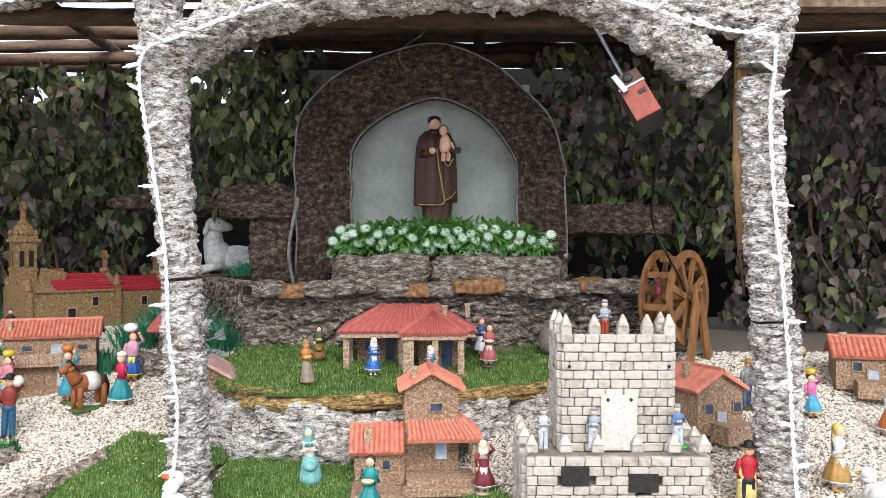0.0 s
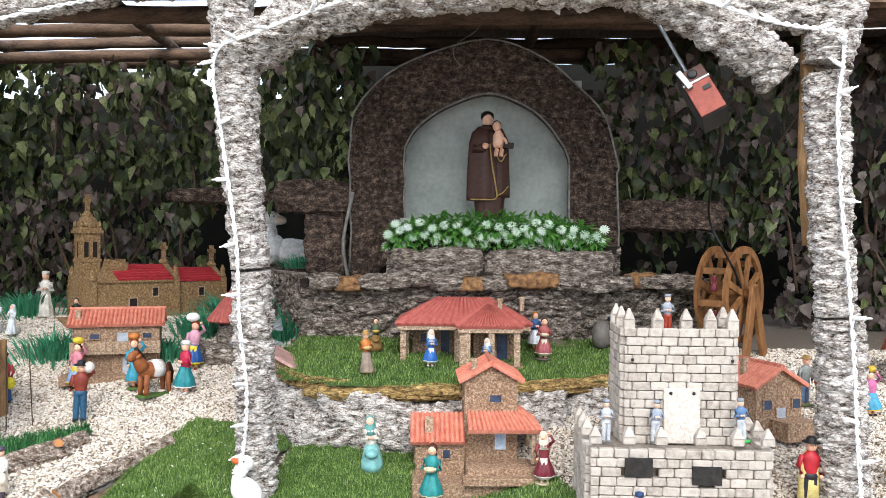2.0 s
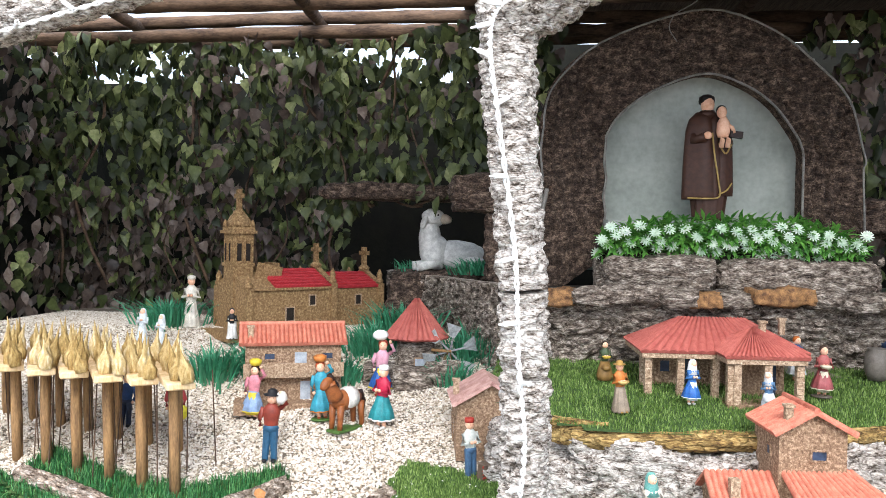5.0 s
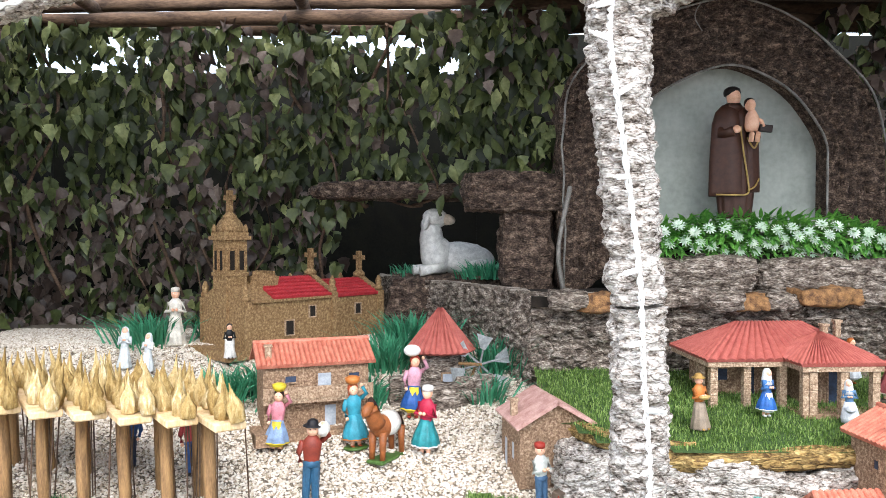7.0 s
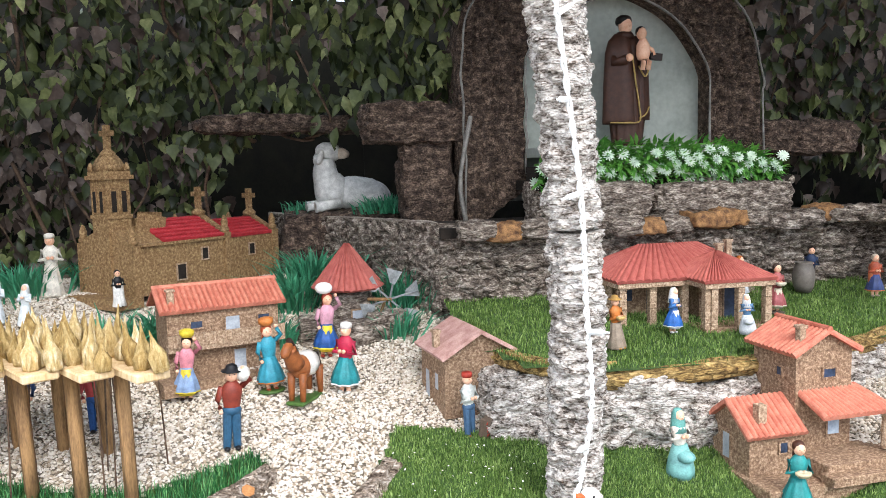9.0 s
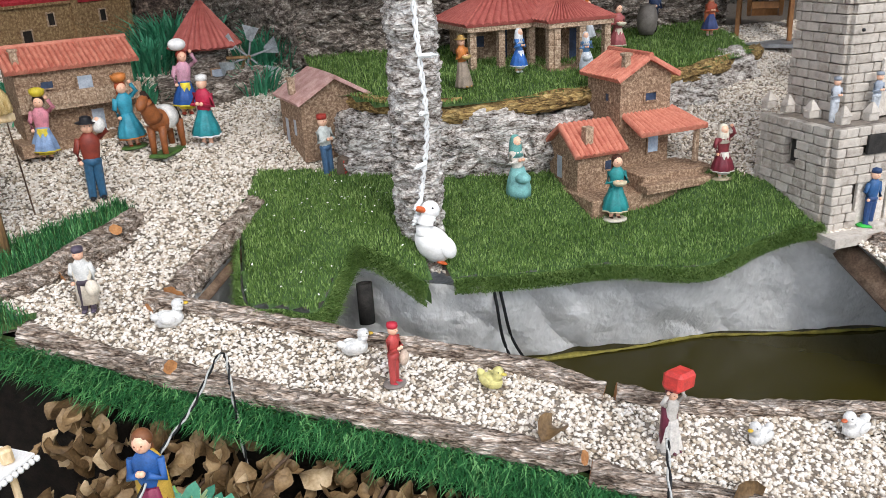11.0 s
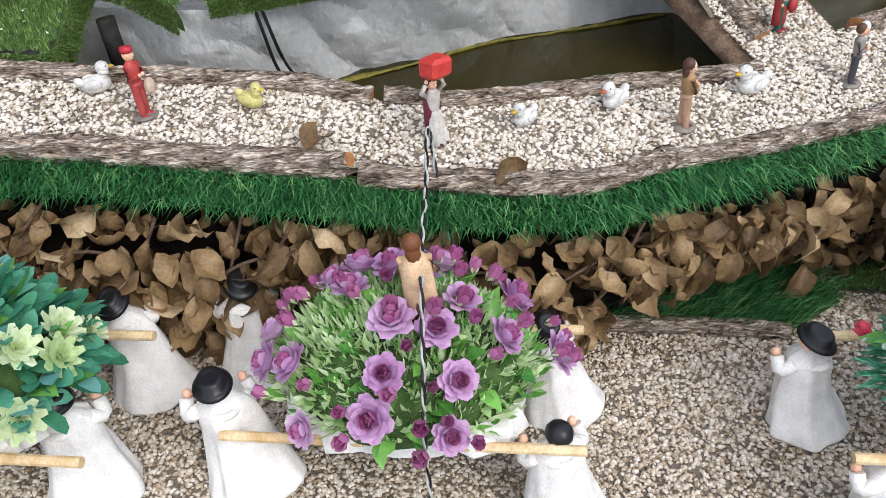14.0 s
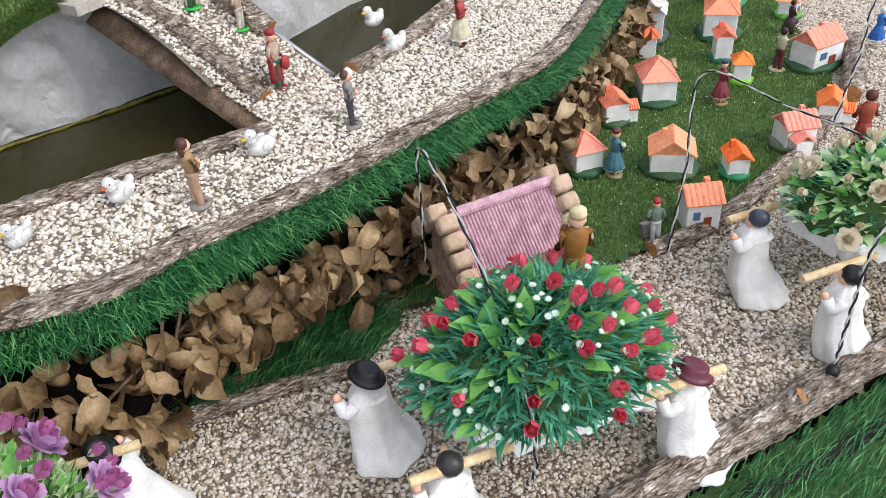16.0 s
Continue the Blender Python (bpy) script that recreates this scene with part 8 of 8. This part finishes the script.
# ---- dried leaf hedge under the walk ----
dl = [dry_leaf("dried_leaf", L, w, DRY_LEAF, f, c, tw) for L, w, f, c, tw in ((0.080, 0.046, 0.8, 1.3, 0.5), (0.066, 0.042, -0.7, 1.6, -0.7), (0.088, 0.044, 1.1, 1.8, 0.9), (0.072, 0.048, 0.5, -1.2, -0.4))]
hedge = thing("dried_leaf_hedge", "hedge of curled dry brown leaves on dark twigs under the walk", "dried hedge")
r = random.Random(77)
nearset, rest = 0, []
for i in range(1500):
    k = r.randint(150, 1130)
    p, d = line[k], (line[k + 1] - line[k - 1]).normalized()
    nrm = Vector((d.y, -d.x, 0))
    top, low = z_hill(p.x, p.y) - 0.075, z_front(p.x, p.y) + 0.03
    v = r.random()
    bulge = 0.03 + 0.045 * math.sin(math.pi * v) + r.uniform(-0.03, 0.02)
    if -0.25 < p.x < 0.15:
        low += 0.09
        if v < 0.2:
            continue
    q = p + nrm * bulge + Vector((0, 0, low + (top - low) * v))
    m = hang(q, r, (nrm.x, nrm.y, 0.3), r.uniform(0.5, 1.05), 1.0 if i % 3 else 0.3)
    if nearset < 280 and i % 4 == 0 and -1.2 < p.x < 0.7:
        nearset += 1
        part("dried_leaf", dl[i % 4], None, hedge, at=m)
    else:
        rest.append((i % 4, m))
for j in range(4):
    strewn("leaves", dl[j], [m for a, m in rest if a == j], "", "", parent=hedge)
for i in range(26):
    k = r.randint(200, 1000)
    p, q = line[k], line[min(k + r.randint(30, 90), 1180)]
    z = (z_hill(p.x, p.y) + z_front(p.x, p.y)) / 2
    part("twig", tube(bmesh.new(), smooth_line([p + Vector((-0.02, -0.05, z - 0.1 + r.uniform(0, 0.1))), (p + q) / 2 + Vector((-0.03, -0.07, z + r.uniform(-0.08, 0.05))), q + Vector((0, -0.05, z + r.uniform(-0.05, 0.12)))], 12), 0.003, 6), BARK_DARK, hedge)
for i, (x, y, z, rz) in enumerate(((-0.62, 1.435, 0.69, 40), (-0.66, 1.36, 0.60, -60), (-0.39, 1.25, 0.625, 10), (0.6, 0.86, 0.285, 30), (1.5, 0.85, 0.29, 80))):
    solid("fallen_leaf", dl[i % 4], None, "single dry brown leaf fallen on the display", "leaf", at=pose(x, y, z, 10, -15, rz))


# ---- procession floats ----
def dome(rr, cx, cy, rad, z0, hgt, sq=0.8, rot=0.0):
    """A random place on a flower mound and its outward direction."""
    a, u = rr.uniform(0, 2 * math.pi), math.sqrt(rr.random())
    x, y = rad * u * math.cos(a), rad * sq * u * math.sin(a)
    z = z0 + hgt * (1 - u ** 2.4)
    out = Vector((x / rad * 1.1, y / rad * 1.1, 0.35 + 0.9 * (1 - u)))
    c, s = math.cos(rot), math.sin(rot)
    return Vector((cx + x * c - y * s, cy + x * s + y * c, z)), Vector((out.x * c - out.y * s, out.x * s + out.y * c, out.z)), u


def flower_float(cx, cy, rz, zp, rad, hgt, label, leaves, flowers, seed, pole=0.255, sq=0.74):
    rr = random.Random(seed)
    rot = radians(rz)
    f = thing("procession_float", label, "flower float", "procession floats")
    bm = box(bmesh.new(), (rad * 1.5, rad * 1.1, 0.02), (0, 0, 0), bevel=0.006)
    part("platform", bm, CLOTH, f, "white cloth covered platform", at=pose(cx, cy, zp - 0.02, 0, 0, rz))
    bm = bmesh.new()
    n = 60
    rings = []
    for k in range(n):
        a = 2 * math.pi * k / n
        c, s = math.cos(a), math.sin(a)
        x, y = rad * 0.78 * (abs(c) ** 0.5) * (1 if c > 0 else -1), rad * 0.57 * (abs(s) ** 0.5) * (1 if s > 0 else -1)
        w = 0.006 * math.sin(k * 1.9)
        rings.append([bm.verts.new((x * e + w * g, y * e + w * g, z)) for e, z, g in ((0.95, 0.002, 0), (1.03, -0.012, 0.5), (1.05 + 0.03 * math.sin(k * 0.9), -0.045, 1))])
    for a, b in zip(rings, rings[1:] + rings[:1]):
        for k in range(2):
            bm.faces.new((a[k], a[k + 1], b[k + 1], b[k])).smooth = True
    part("drape", bm, CLOTH, f, "hanging white cloth edge", at=pose(cx, cy, zp, 0, 0, rz))
    for s in (-1, 1):
        o = Vector((-math.sin(rot), math.cos(rot), 0)) * s * rad * 0.55
        d = Vector((math.cos(rot), math.sin(rot), 0)) * pole
        c = Vector((cx, cy, zp - 0.032)) + o
        part("pole", rod(bmesh.new(), c - d, c + d, 0.0078, None, 10), WOOD, f, "round pale wooden carrying pole")
    part("moss", ball(bmesh.new(), (0, 0, 0), (rad * 0.86, rad * sq * 0.86, hgt * 0.8), 0, 20), TURF_BASE, f, at=pose(cx, cy, zp, 0, 0, rz))
    for me, mat, cnt, smin, smax, up in leaves:
        ps = []
        for i in range(cnt):
            p, out, u = dome(rr, cx, cy, rad, zp, hgt, sq, rot)
            d = (out + Vector((rr.gauss(0, 0.6), rr.gauss(0, 0.6), rr.gauss(0, 0.35) + up))).normalized()
            ps.append(Matrix.Translation(p - out.normalized() * 0.02) @ d.to_track_quat("X", "Z").to_matrix().to_4x4() @ Matrix.Rotation(rr.uniform(-0.7, 0.7), 4, "X") @ Matrix.Scale(rr.uniform(smin, smax), 4))
        strewn("leaves", me, ps, "", "", mat, parent=f)
    for nm, me, cnt, s0, s1, lift in flowers:
        placed = []
        tries = 0
        while len(placed) < cnt and tries < 4000:
            tries += 1
            p, out, u = dome(rr, cx, cy, rad, zp, hgt, sq, rot)
            if any((p - q).length < (0.052 if nm == "rose" else 0.032) * s0 for q in placed):
                continue
            placed.append(p)
            o = out.normalized()
            part(nm, me, None, f, at=frame_of(p + o * lift, o + Vector((rr.gauss(0, 0.2), rr.gauss(0, 0.2), 0.1)), rr.uniform(0, 6)) @ Matrix.Scale(rr.uniform(s0, s1), 4))
    return f


def bearer(x, y, z, rz, h=0.185, hat="1c1c1e", hatted=True, lean=0.0):
    """A cloth-robed bearer figure, one plain shape."""
    bm = bmesh.new()
    rr = random.Random(int(1000 * (x + y)))
    lathe(bm, [(0.068, 0), (0.069, 0.004), (0.059, 0.025), (0.048, 0.06), (0.041, 0.095), (0.039, 0.12), (0.034, 0.138), (0.02, 0.15), (0.011, 0.155)], 56, 0, squash=0.82, folds=rr.choice((4, 5, 6)), fold=0.05)
    drag = rr.uniform(0.5, 0.9)
    for v in bm.verts:
        g = max(0.0, 1 - v.co.z / 0.09)
        a = math.atan2(v.co.y, v.co.x)
        crease = abs(noise.noise(Vector((2.2 * math.cos(a) + x * 9, 2.2 * math.sin(a) + y * 9, v.co.z * 14)))) - 0.25
        v.co.x *= 1 + 0.22 * crease
        v.co.y *= 1 + 0.22 * crease
        v.co.y += 0.045 * drag * g * g
        v.co.z += 0.004 * g * noise.noise(Vector((3 * math.cos(a) + x * 7, 3 * math.sin(a), 1))) + 0.002 * g
        v.co.x += lean * v.co.z
    tube(bm, smooth_line([(-0.03 + lean * 0.13, 0.0, 0.128), (0.0 + lean * 0.13, -0.03, 0.122), (0.03 + lean * 0.13, 0.0, 0.13), (0.0 + lean * 0.13, 0.03, 0.136), (-0.03 + lean * 0.13, 0.0, 0.128)], 20), 0.006, 7, 0, wob=0.002)
    hx = lean * 0.17
    ball(bm, (hx, -0.004, 0.165), (0.0155, 0.0165, 0.019), 1, 10)
    if hatted:
        old = set(bm.verts)
        lathe(bm, [(0.023, 0), (0.027, 0.004), (0.022, 0.008), (0.0185, 0.009), (0.0175, 0.02), (0.012, 0.023), (0.008, 0.0205)], 22, 2, squash=1.2)
        bmesh.ops.transform(bm, matrix=pose(hx, 0.004, 0.170, rr.uniform(-22, 4), rr.uniform(-14, 14), 0), verts=[v for v in bm.verts if v not in old])
    else:
        ball(bm, (hx, 0.003, 0.171), (0.02, 0.021, 0.018), 2, 10)
    for s in (-1, 1):
        tube(bm, smooth_line([(s * 0.03 + hx, 0, 0.133), (s * 0.045 + hx, -0.012, 0.12), (s * 0.04 + hx, -0.026, 0.138)], 6), 0.0105, 8, 0)
        ball(bm, (s * 0.038 + hx, -0.03, 0.142), 0.0075, 1, 6)
    return solid("bearer_figure", bm, [CLOTH, SKIN, paint(hat, 0.35)], "bearer figure in a white cloth robe with a dark head covering", "figurine", "float bearers", at=pose(x, y, z, 0, 0, rz) @ Matrix.Scale(h / 0.19, 4))


thin = leaf_mesh("leaf_thin", 0.042, 0.006, LEAF["deep"], 0.1, 0.4)
broad = leaf_mesh("leaf_broad", 0.05, 0.028, LEAF["green"], 0.2, 0.35)
paddle = leaf_mesh("leaf_paddle", 0.058, 0.024, LEAF["teal"], 0.15, 0.3, "round")
curly = leaf_mesh("leaf_curly", 0.031, 0.008, LEAF["fresh"], 0.2, -0.3)

flower_float(-1.20, 1.45, -38, 0.54, 0.21, 0.13, "float heaped with teal leaves and pale green rosettes", [(paddle, LEAF["teal"], 260, 0.85, 1.35, 0.3), (paddle, LEAF["deep"], 220, 0.8, 1.2, 0.1), (broad, LEAF["green"], 120, 0.9, 1.3, 0.25), (paddle, LEAF["blue"], 40, 0.9, 1.3, 0.4)], [("rosette", succ_me, 42, 1.05, 1.5, 0.014)], 1)
flower_float(-0.63, 1.14, -38, 0.47, 0.21, 0.14, "float heaped with mauve roses and light green sprays", [(curly, LEAF["fresh"], 2400, 0.5, 1.15, 0.35), (broad, LEAF["fresh"], 240, 0.3, 0.5, 0.2), (broad, LEAF["bed"], 120, 0.6, 0.9, 0.1), (curly, LEAF["green"], 420, 0.6, 1.1, 0.35)], [("rose", rose_me["purple"], 24, 0.95, 1.25, 0.014), ("bud", bud_me["purple"], 44, 0.8, 1.1, 0.024)], 2)
flower_float(0.045, 0.628, -38, 0.46, 0.205, 0.12, "float heaped with red rosebuds and blue-green needles", [(thin, LEAF["deep"], 1500, 0.8, 1.3, 0.2), (thin, LEAF["teal"], 1100, 0.7, 1.2, 0.3), (broad, LEAF["green"], 110, 0.9, 1.25, 0.45), (curly, LEAF["fresh"], 160, 0.4, 0.8, 0.3)], [("bud", bud_me["red"], 36, 0.9, 1.2, 0.014), ("tiny_flower", daisy_me, 60, 0.2, 0.34, 0.026)], 3)
flower_float(0.735, 0.245, -38, 0.44, 0.185, 0.105, "float heaped with cream roses and fresh green leaves", [(broad, LEAF["fresh"], 380, 0.5, 0.9, 0.2), (thin, LEAF["deep"], 350, 0.8, 1.2, 0.4), (broad, LEAF["green"], 80, 0.7, 1.0, 0.2)], [("rose", rose_me["cream"], 12, 0.8, 1.1, 0.012), ("bud", bud_me["cream"], 26, 0.7, 1.0, 0.014)], 4)

for x, y, rz, hatc, hatted, lean in ((-0.945, 1.492, 40, "1c1c1e", True, 0.1), (-1.08, 1.32, 40, "1c1c1e", True, 0.0), (-1.43, 1.62, 40, "1c1c1e", True, 0), (-0.775, 1.445, 50, "1c1c1e", True, 0.0), (-0.868, 1.235, 50, "1c1c1e", True, 0.1), (-0.378, 1.115, 50, "1c1c1e", True, 0.1), (-0.515, 0.935, 50, "1c1c1e", False, 0.0),
                                     (-0.083, 0.865, 60, "1a1a1c", True, 0.05), (-0.175, 0.665, 60, "3a3632", False, 0.0), (0.14, 0.425, 60, "6a2c38", True, 0.0), (0.23, 0.57, 60, "1a1a1c", True, 0.0), (0.594, 0.43, 60, "3a4250", False, 0.0), (0.49, 0.25, 60, "1f1c1c", False, 0.0), (0.95, 0.1, 60, "1a1a1c", True, 0.0), (0.86, -0.05, 60, "1a1a1c", True, 0.0)):
    bearer(x, y, z_front(x, y) + 0.005, rz + 120, 0.20 if y > 1.2 else 0.19, hatc, hatted, lean)

figure("madonna_figure", "painted madonna figurine in blue, gold and crimson on the flowers", (-1.205, 1.485, 0.66), 0.175, ("8a2a4a", "2a5a9a", "7a4a2a", "c8a040", "2a5a8a"), ("skirt", "pray", "cape", "long"), -20)
figure("saint_figure", "pale robed saint figurine on a rocky brown base", (-0.612, 1.095, 0.578), 0.15, ("5a3a34", "d8b48c", "7a4a2a", "e0bc96", "8a5c3a"), ("skirt", "fold", "cape", "long"), 150)
figure("saint_figure", "friar figurine in a golden brown habit holding a child", (0.155, 0.625, 0.497), 0.165, ("8a5a28", "96642c", "e0cca0", "8a5a28", "5a2a20"), ("skirt", "fold", "cap", "child"), 130)
figure("saint_figure", "red-robed figurine on the cream float", (0.80, 0.3, 0.5), 0.13, ("9a3a2c", "a84a34", "5a2a1c", "7a4a2a", None), ("skirt", "fold"), 120)

# canopy at the procession's head
can = thing("processional_canopy", "white lace canopy on thin wooden rods over a crimson robe", "canopy")
for dx, dy in ((0, 0), (-0.2, 0.16), (-0.12, -0.15), (-0.32, 0.01)):
    part("rod", rod(bmesh.new(), (-1.425 + dx * 0.9, 1.685 + dy * 0.9, 0.33), (-1.44 + dx, 1.72 + dy, 0.685), 0.006, None, 8), WOOD, can)
    part("finial", box(bmesh.new(), (0.02, 0.02, 0.028), (-1.44 + dx, 1.72 + dy, 0.69), (0, 0, 20), bevel=0.004), WOOD, can)
part("lace_top", box(bmesh.new(), (0.3, 0.26, 0.008), (-1.6, 1.725, 0.682), (0, 0, -38), bevel=0.002), CLOTH, can)
ball_me = mesh_of("lace_bobble", ball(bmesh.new(), (0, 0, 0), 0.006, 0, 7), WHITE)
c38, s38 = math.cos(radians(-38)), math.sin(radians(-38))
for i in range(24):
    for lx, ly in ((-0.15 + i * 0.013, -0.13), (0.15, -0.13 + i * 0.0113)):
        part("lace_bobble", ball_me, None, can, at=Matrix.Translation((-1.6 + lx * c38 - ly * s38, 1.725 + lx * s38 + ly * c38, 0.678)))
solid("priest_figure", lathe(bmesh.new(), [(0.085, 0), (0.082, 0.02), (0.06, 0.13), (0.045, 0.19), (0.015, 0.215)], 24, folds=7, fold=0.08), paint("a81e38", 0.8), "crimson cloth robe figure under the canopy", "figurine", at=pose(-1.475, 1.6, 0.338))


# ---- cords, cables and small fixtures ----
def cord(pts, label, n=70):
    t = thing("twisted_cord", label, "cord")
    ln = smooth_line(pts, n)
    for s, m in ((0, CABLE), (1, material("grey_cord_strand", "8a8a84", "c2c2bc", 60, 0.7, 0))):
        part("strand", tube(bmesh.new(), [p + Vector((0.0022 * math.cos(i * 1.1 + s * math.pi), 0.0022 * math.sin(i * 1.1 + s * math.pi), 0)) for i, p in enumerate(ln)], 0.0019, 5), m, t)
    return t


lab = "thin black and white twisted cord tied over a float"
cord([(-1.07, 1.655, 0.56), (-1.077, 1.668, 0.75), (-1.083, 1.70, 0.822), (-1.14, 1.58, 0.80), (-1.205, 1.49, 0.765), (-1.29, 1.36, 0.65), (-1.36, 1.24, 0.42)], lab)
cord([(-0.47, 1.255, 0.50), (-0.465, 1.30, 0.62), (-0.455, 1.335, 0.715), (-0.53, 1.215, 0.70), (-0.605, 1.10, 0.69), (-0.655, 1.03, 0.585), (-0.69, 0.985, 0.47), (-0.70, 0.965, 0.29)], lab, 90)
cord([(0.235, 0.955, 0.40), (0.237, 0.955, 0.55), (0.24, 0.95, 0.645), (0.139, 0.827, 0.625), (0.03, 0.70, 0.565), (-0.075, 0.595, 0.515), (-0.125, 0.555, 0.44), (-0.10, 0.58, 0.35), (-0.061, 0.602, 0.27)], lab, 90)
cord([(0.622, 0.595, 0.27), (0.72, 0.605, 0.43), (0.816, 0.617, 0.60), (0.80, 0.45, 0.57), (0.76, 0.25, 0.535), (0.7, 0.1, 0.45), (0.66, 0.04, 0.28)], lab, 90)
cord([(0.385, 0.233, 0.28), (0.43, 0.235, 0.38), (0.50, 0.23, 0.50), (0.6, 0.2, 0.56)], lab, 50)
cord([(1.1, 0.37, 0.40), (1.22, 0.36, 0.52), (1.35, 0.35, 0.64), (1.45, 0.2, 0.6)], lab, 50)
solid("cord_knot", ball(bmesh.new(), (0.385, 0.235, 0.30), (0.014, 0.012, 0.012), 0, 8), CABLE, "black cord knot tied round the log", "knot")
for dx in (0, 0.014):
    solid("pond_cable", tube(bmesh.new(), smooth_line([(-0.53 + dx, 1.865, 0.795), (-0.525 + dx, 1.85, 0.74), (-0.515 + dx * 1.4, 1.845, 0.66), (-0.495 + dx * 2, 1.84, 0.6), (-0.475 + dx * 2.5, 1.835, 0.55)], 20), 0.0035, 6), CABLE, "black cable running down the liner into the water", "cable")
bm = lathe(bmesh.new(), [(0.017, 0), (0.017, 0.09), (0.013, 0.09), (0.013, 0.01)], 14, squash=0.7)
solid("pipe_mouth", bm, HOLE_SHADE, "dark pipe mouth spilling water under the turf", "pipe", at=pose(-0.785, 1.925, 0.715))
bm = tube(bmesh.new(), smooth_line([(-0.985, 2.09, 0.86), (-1.0, 2.07, 0.84), (-0.99, 2.05, 0.81), (-0.97, 2.06, 0.78)], 14), 0.004, 6)
solid("pond_cable", bm, CABLE, "loop of black cable at the pond corner", "cable")
bm = tube(bmesh.new(), [(0.52, 1.62, 0.72), (0.54, 1.5, 0.64), (0.55, 1.38, 0.57)], 0.008, 8)
solid("pond_pipe", bm, METAL, "pale grey pipe slanting into the second pond", "pipe")

spk = thing("loudspeaker", "wooden loudspeaker box with a red-brown front hanging under the arch", "loudspeaker", at=pose(0.465, 1.88, 1.855, -18, -27, -12) @ Matrix.Scale(0.88, 4))
part("cabinet", box(bmesh.new(), (0.075, 0.1, 0.15), (0, 0.03, -0.07), bevel=0.003), BLACK, spk, "black cabinet")
part("front_panel", box(bmesh.new(), (0.07, 0.006, 0.10), (0, -0.023, -0.066), bevel=0.001), paint("9a4a3a"), spk, "red-brown front panel")
part("upper_panel", box(bmesh.new(), (0.07, 0.006, 0.04), (0, -0.023, 0.038), bevel=0.001), paint("5a3a30"), spk)
part("tweeter", lathe(bmesh.new(), [(0.014, 0), (0.012, 0.004), (0.004, 0.002)], 14), BLACK, spk, at=pose(0, -0.028, 0.06, 90))
part("trim_bar", box(bmesh.new(), (0.074, 0.008, 0.006), (0, -0.025, 0.033)), METAL, spk, "pale metal trim bar")
part("clamp", box(bmesh.new(), (0.014, 0.012, 0.06), (-0.022, -0.034, 0.02), (0, -8, 0)), METAL, spk, "clear grey clamp")
part("socket", box(bmesh.new(), (0.022, 0.004, 0.012), (0.016, -0.027, -0.0)), BLACK, spk)
part("bracket", rod(bmesh.new(), (0.0, 0.04, 0.07), (0.0, 0.02, 0.28), 0.005), METAL, spk)
solid("speaker_cable", tube(bmesh.new(), smooth_line([(0.54, 1.97, 1.83), (0.60, 2.2, 1.78), (0.66, 2.5, 1.6), (0.71, 2.5, 1.48), (0.76, 2.56, 1.42), (0.79, 2.58, 1.36)], 40), 0.004, 6), CABLE, "black cable dangling from the loudspeaker to the wheel", "cable")

# white petals on the turf
rng = np.random.default_rng(9)
pet = []
q = scatter(rng, TURF_L, 90)
for a, b in q:
    pet.append(pose(a, b, z_turf(a, b) + 0.009, rng.uniform(-30, 30), rng.uniform(-30, 30), rng.uniform(0, 360)) @ Matrix.Scale(0.09, 4))
for a, b in scatter(rng, HOUSE_LAWN, 160):
    pet.append(pose(a, b, 0.275, rng.uniform(-30, 30), rng.uniform(-30, 30), rng.uniform(0, 360)) @ Matrix.Scale(0.08, 4))
strewn("fallen_petals", leaf_mesh("petal", 0.06, 0.04, WHITE, 0.2, 0.2, "round"), pet, "scattered white petals on the turf", "petals")
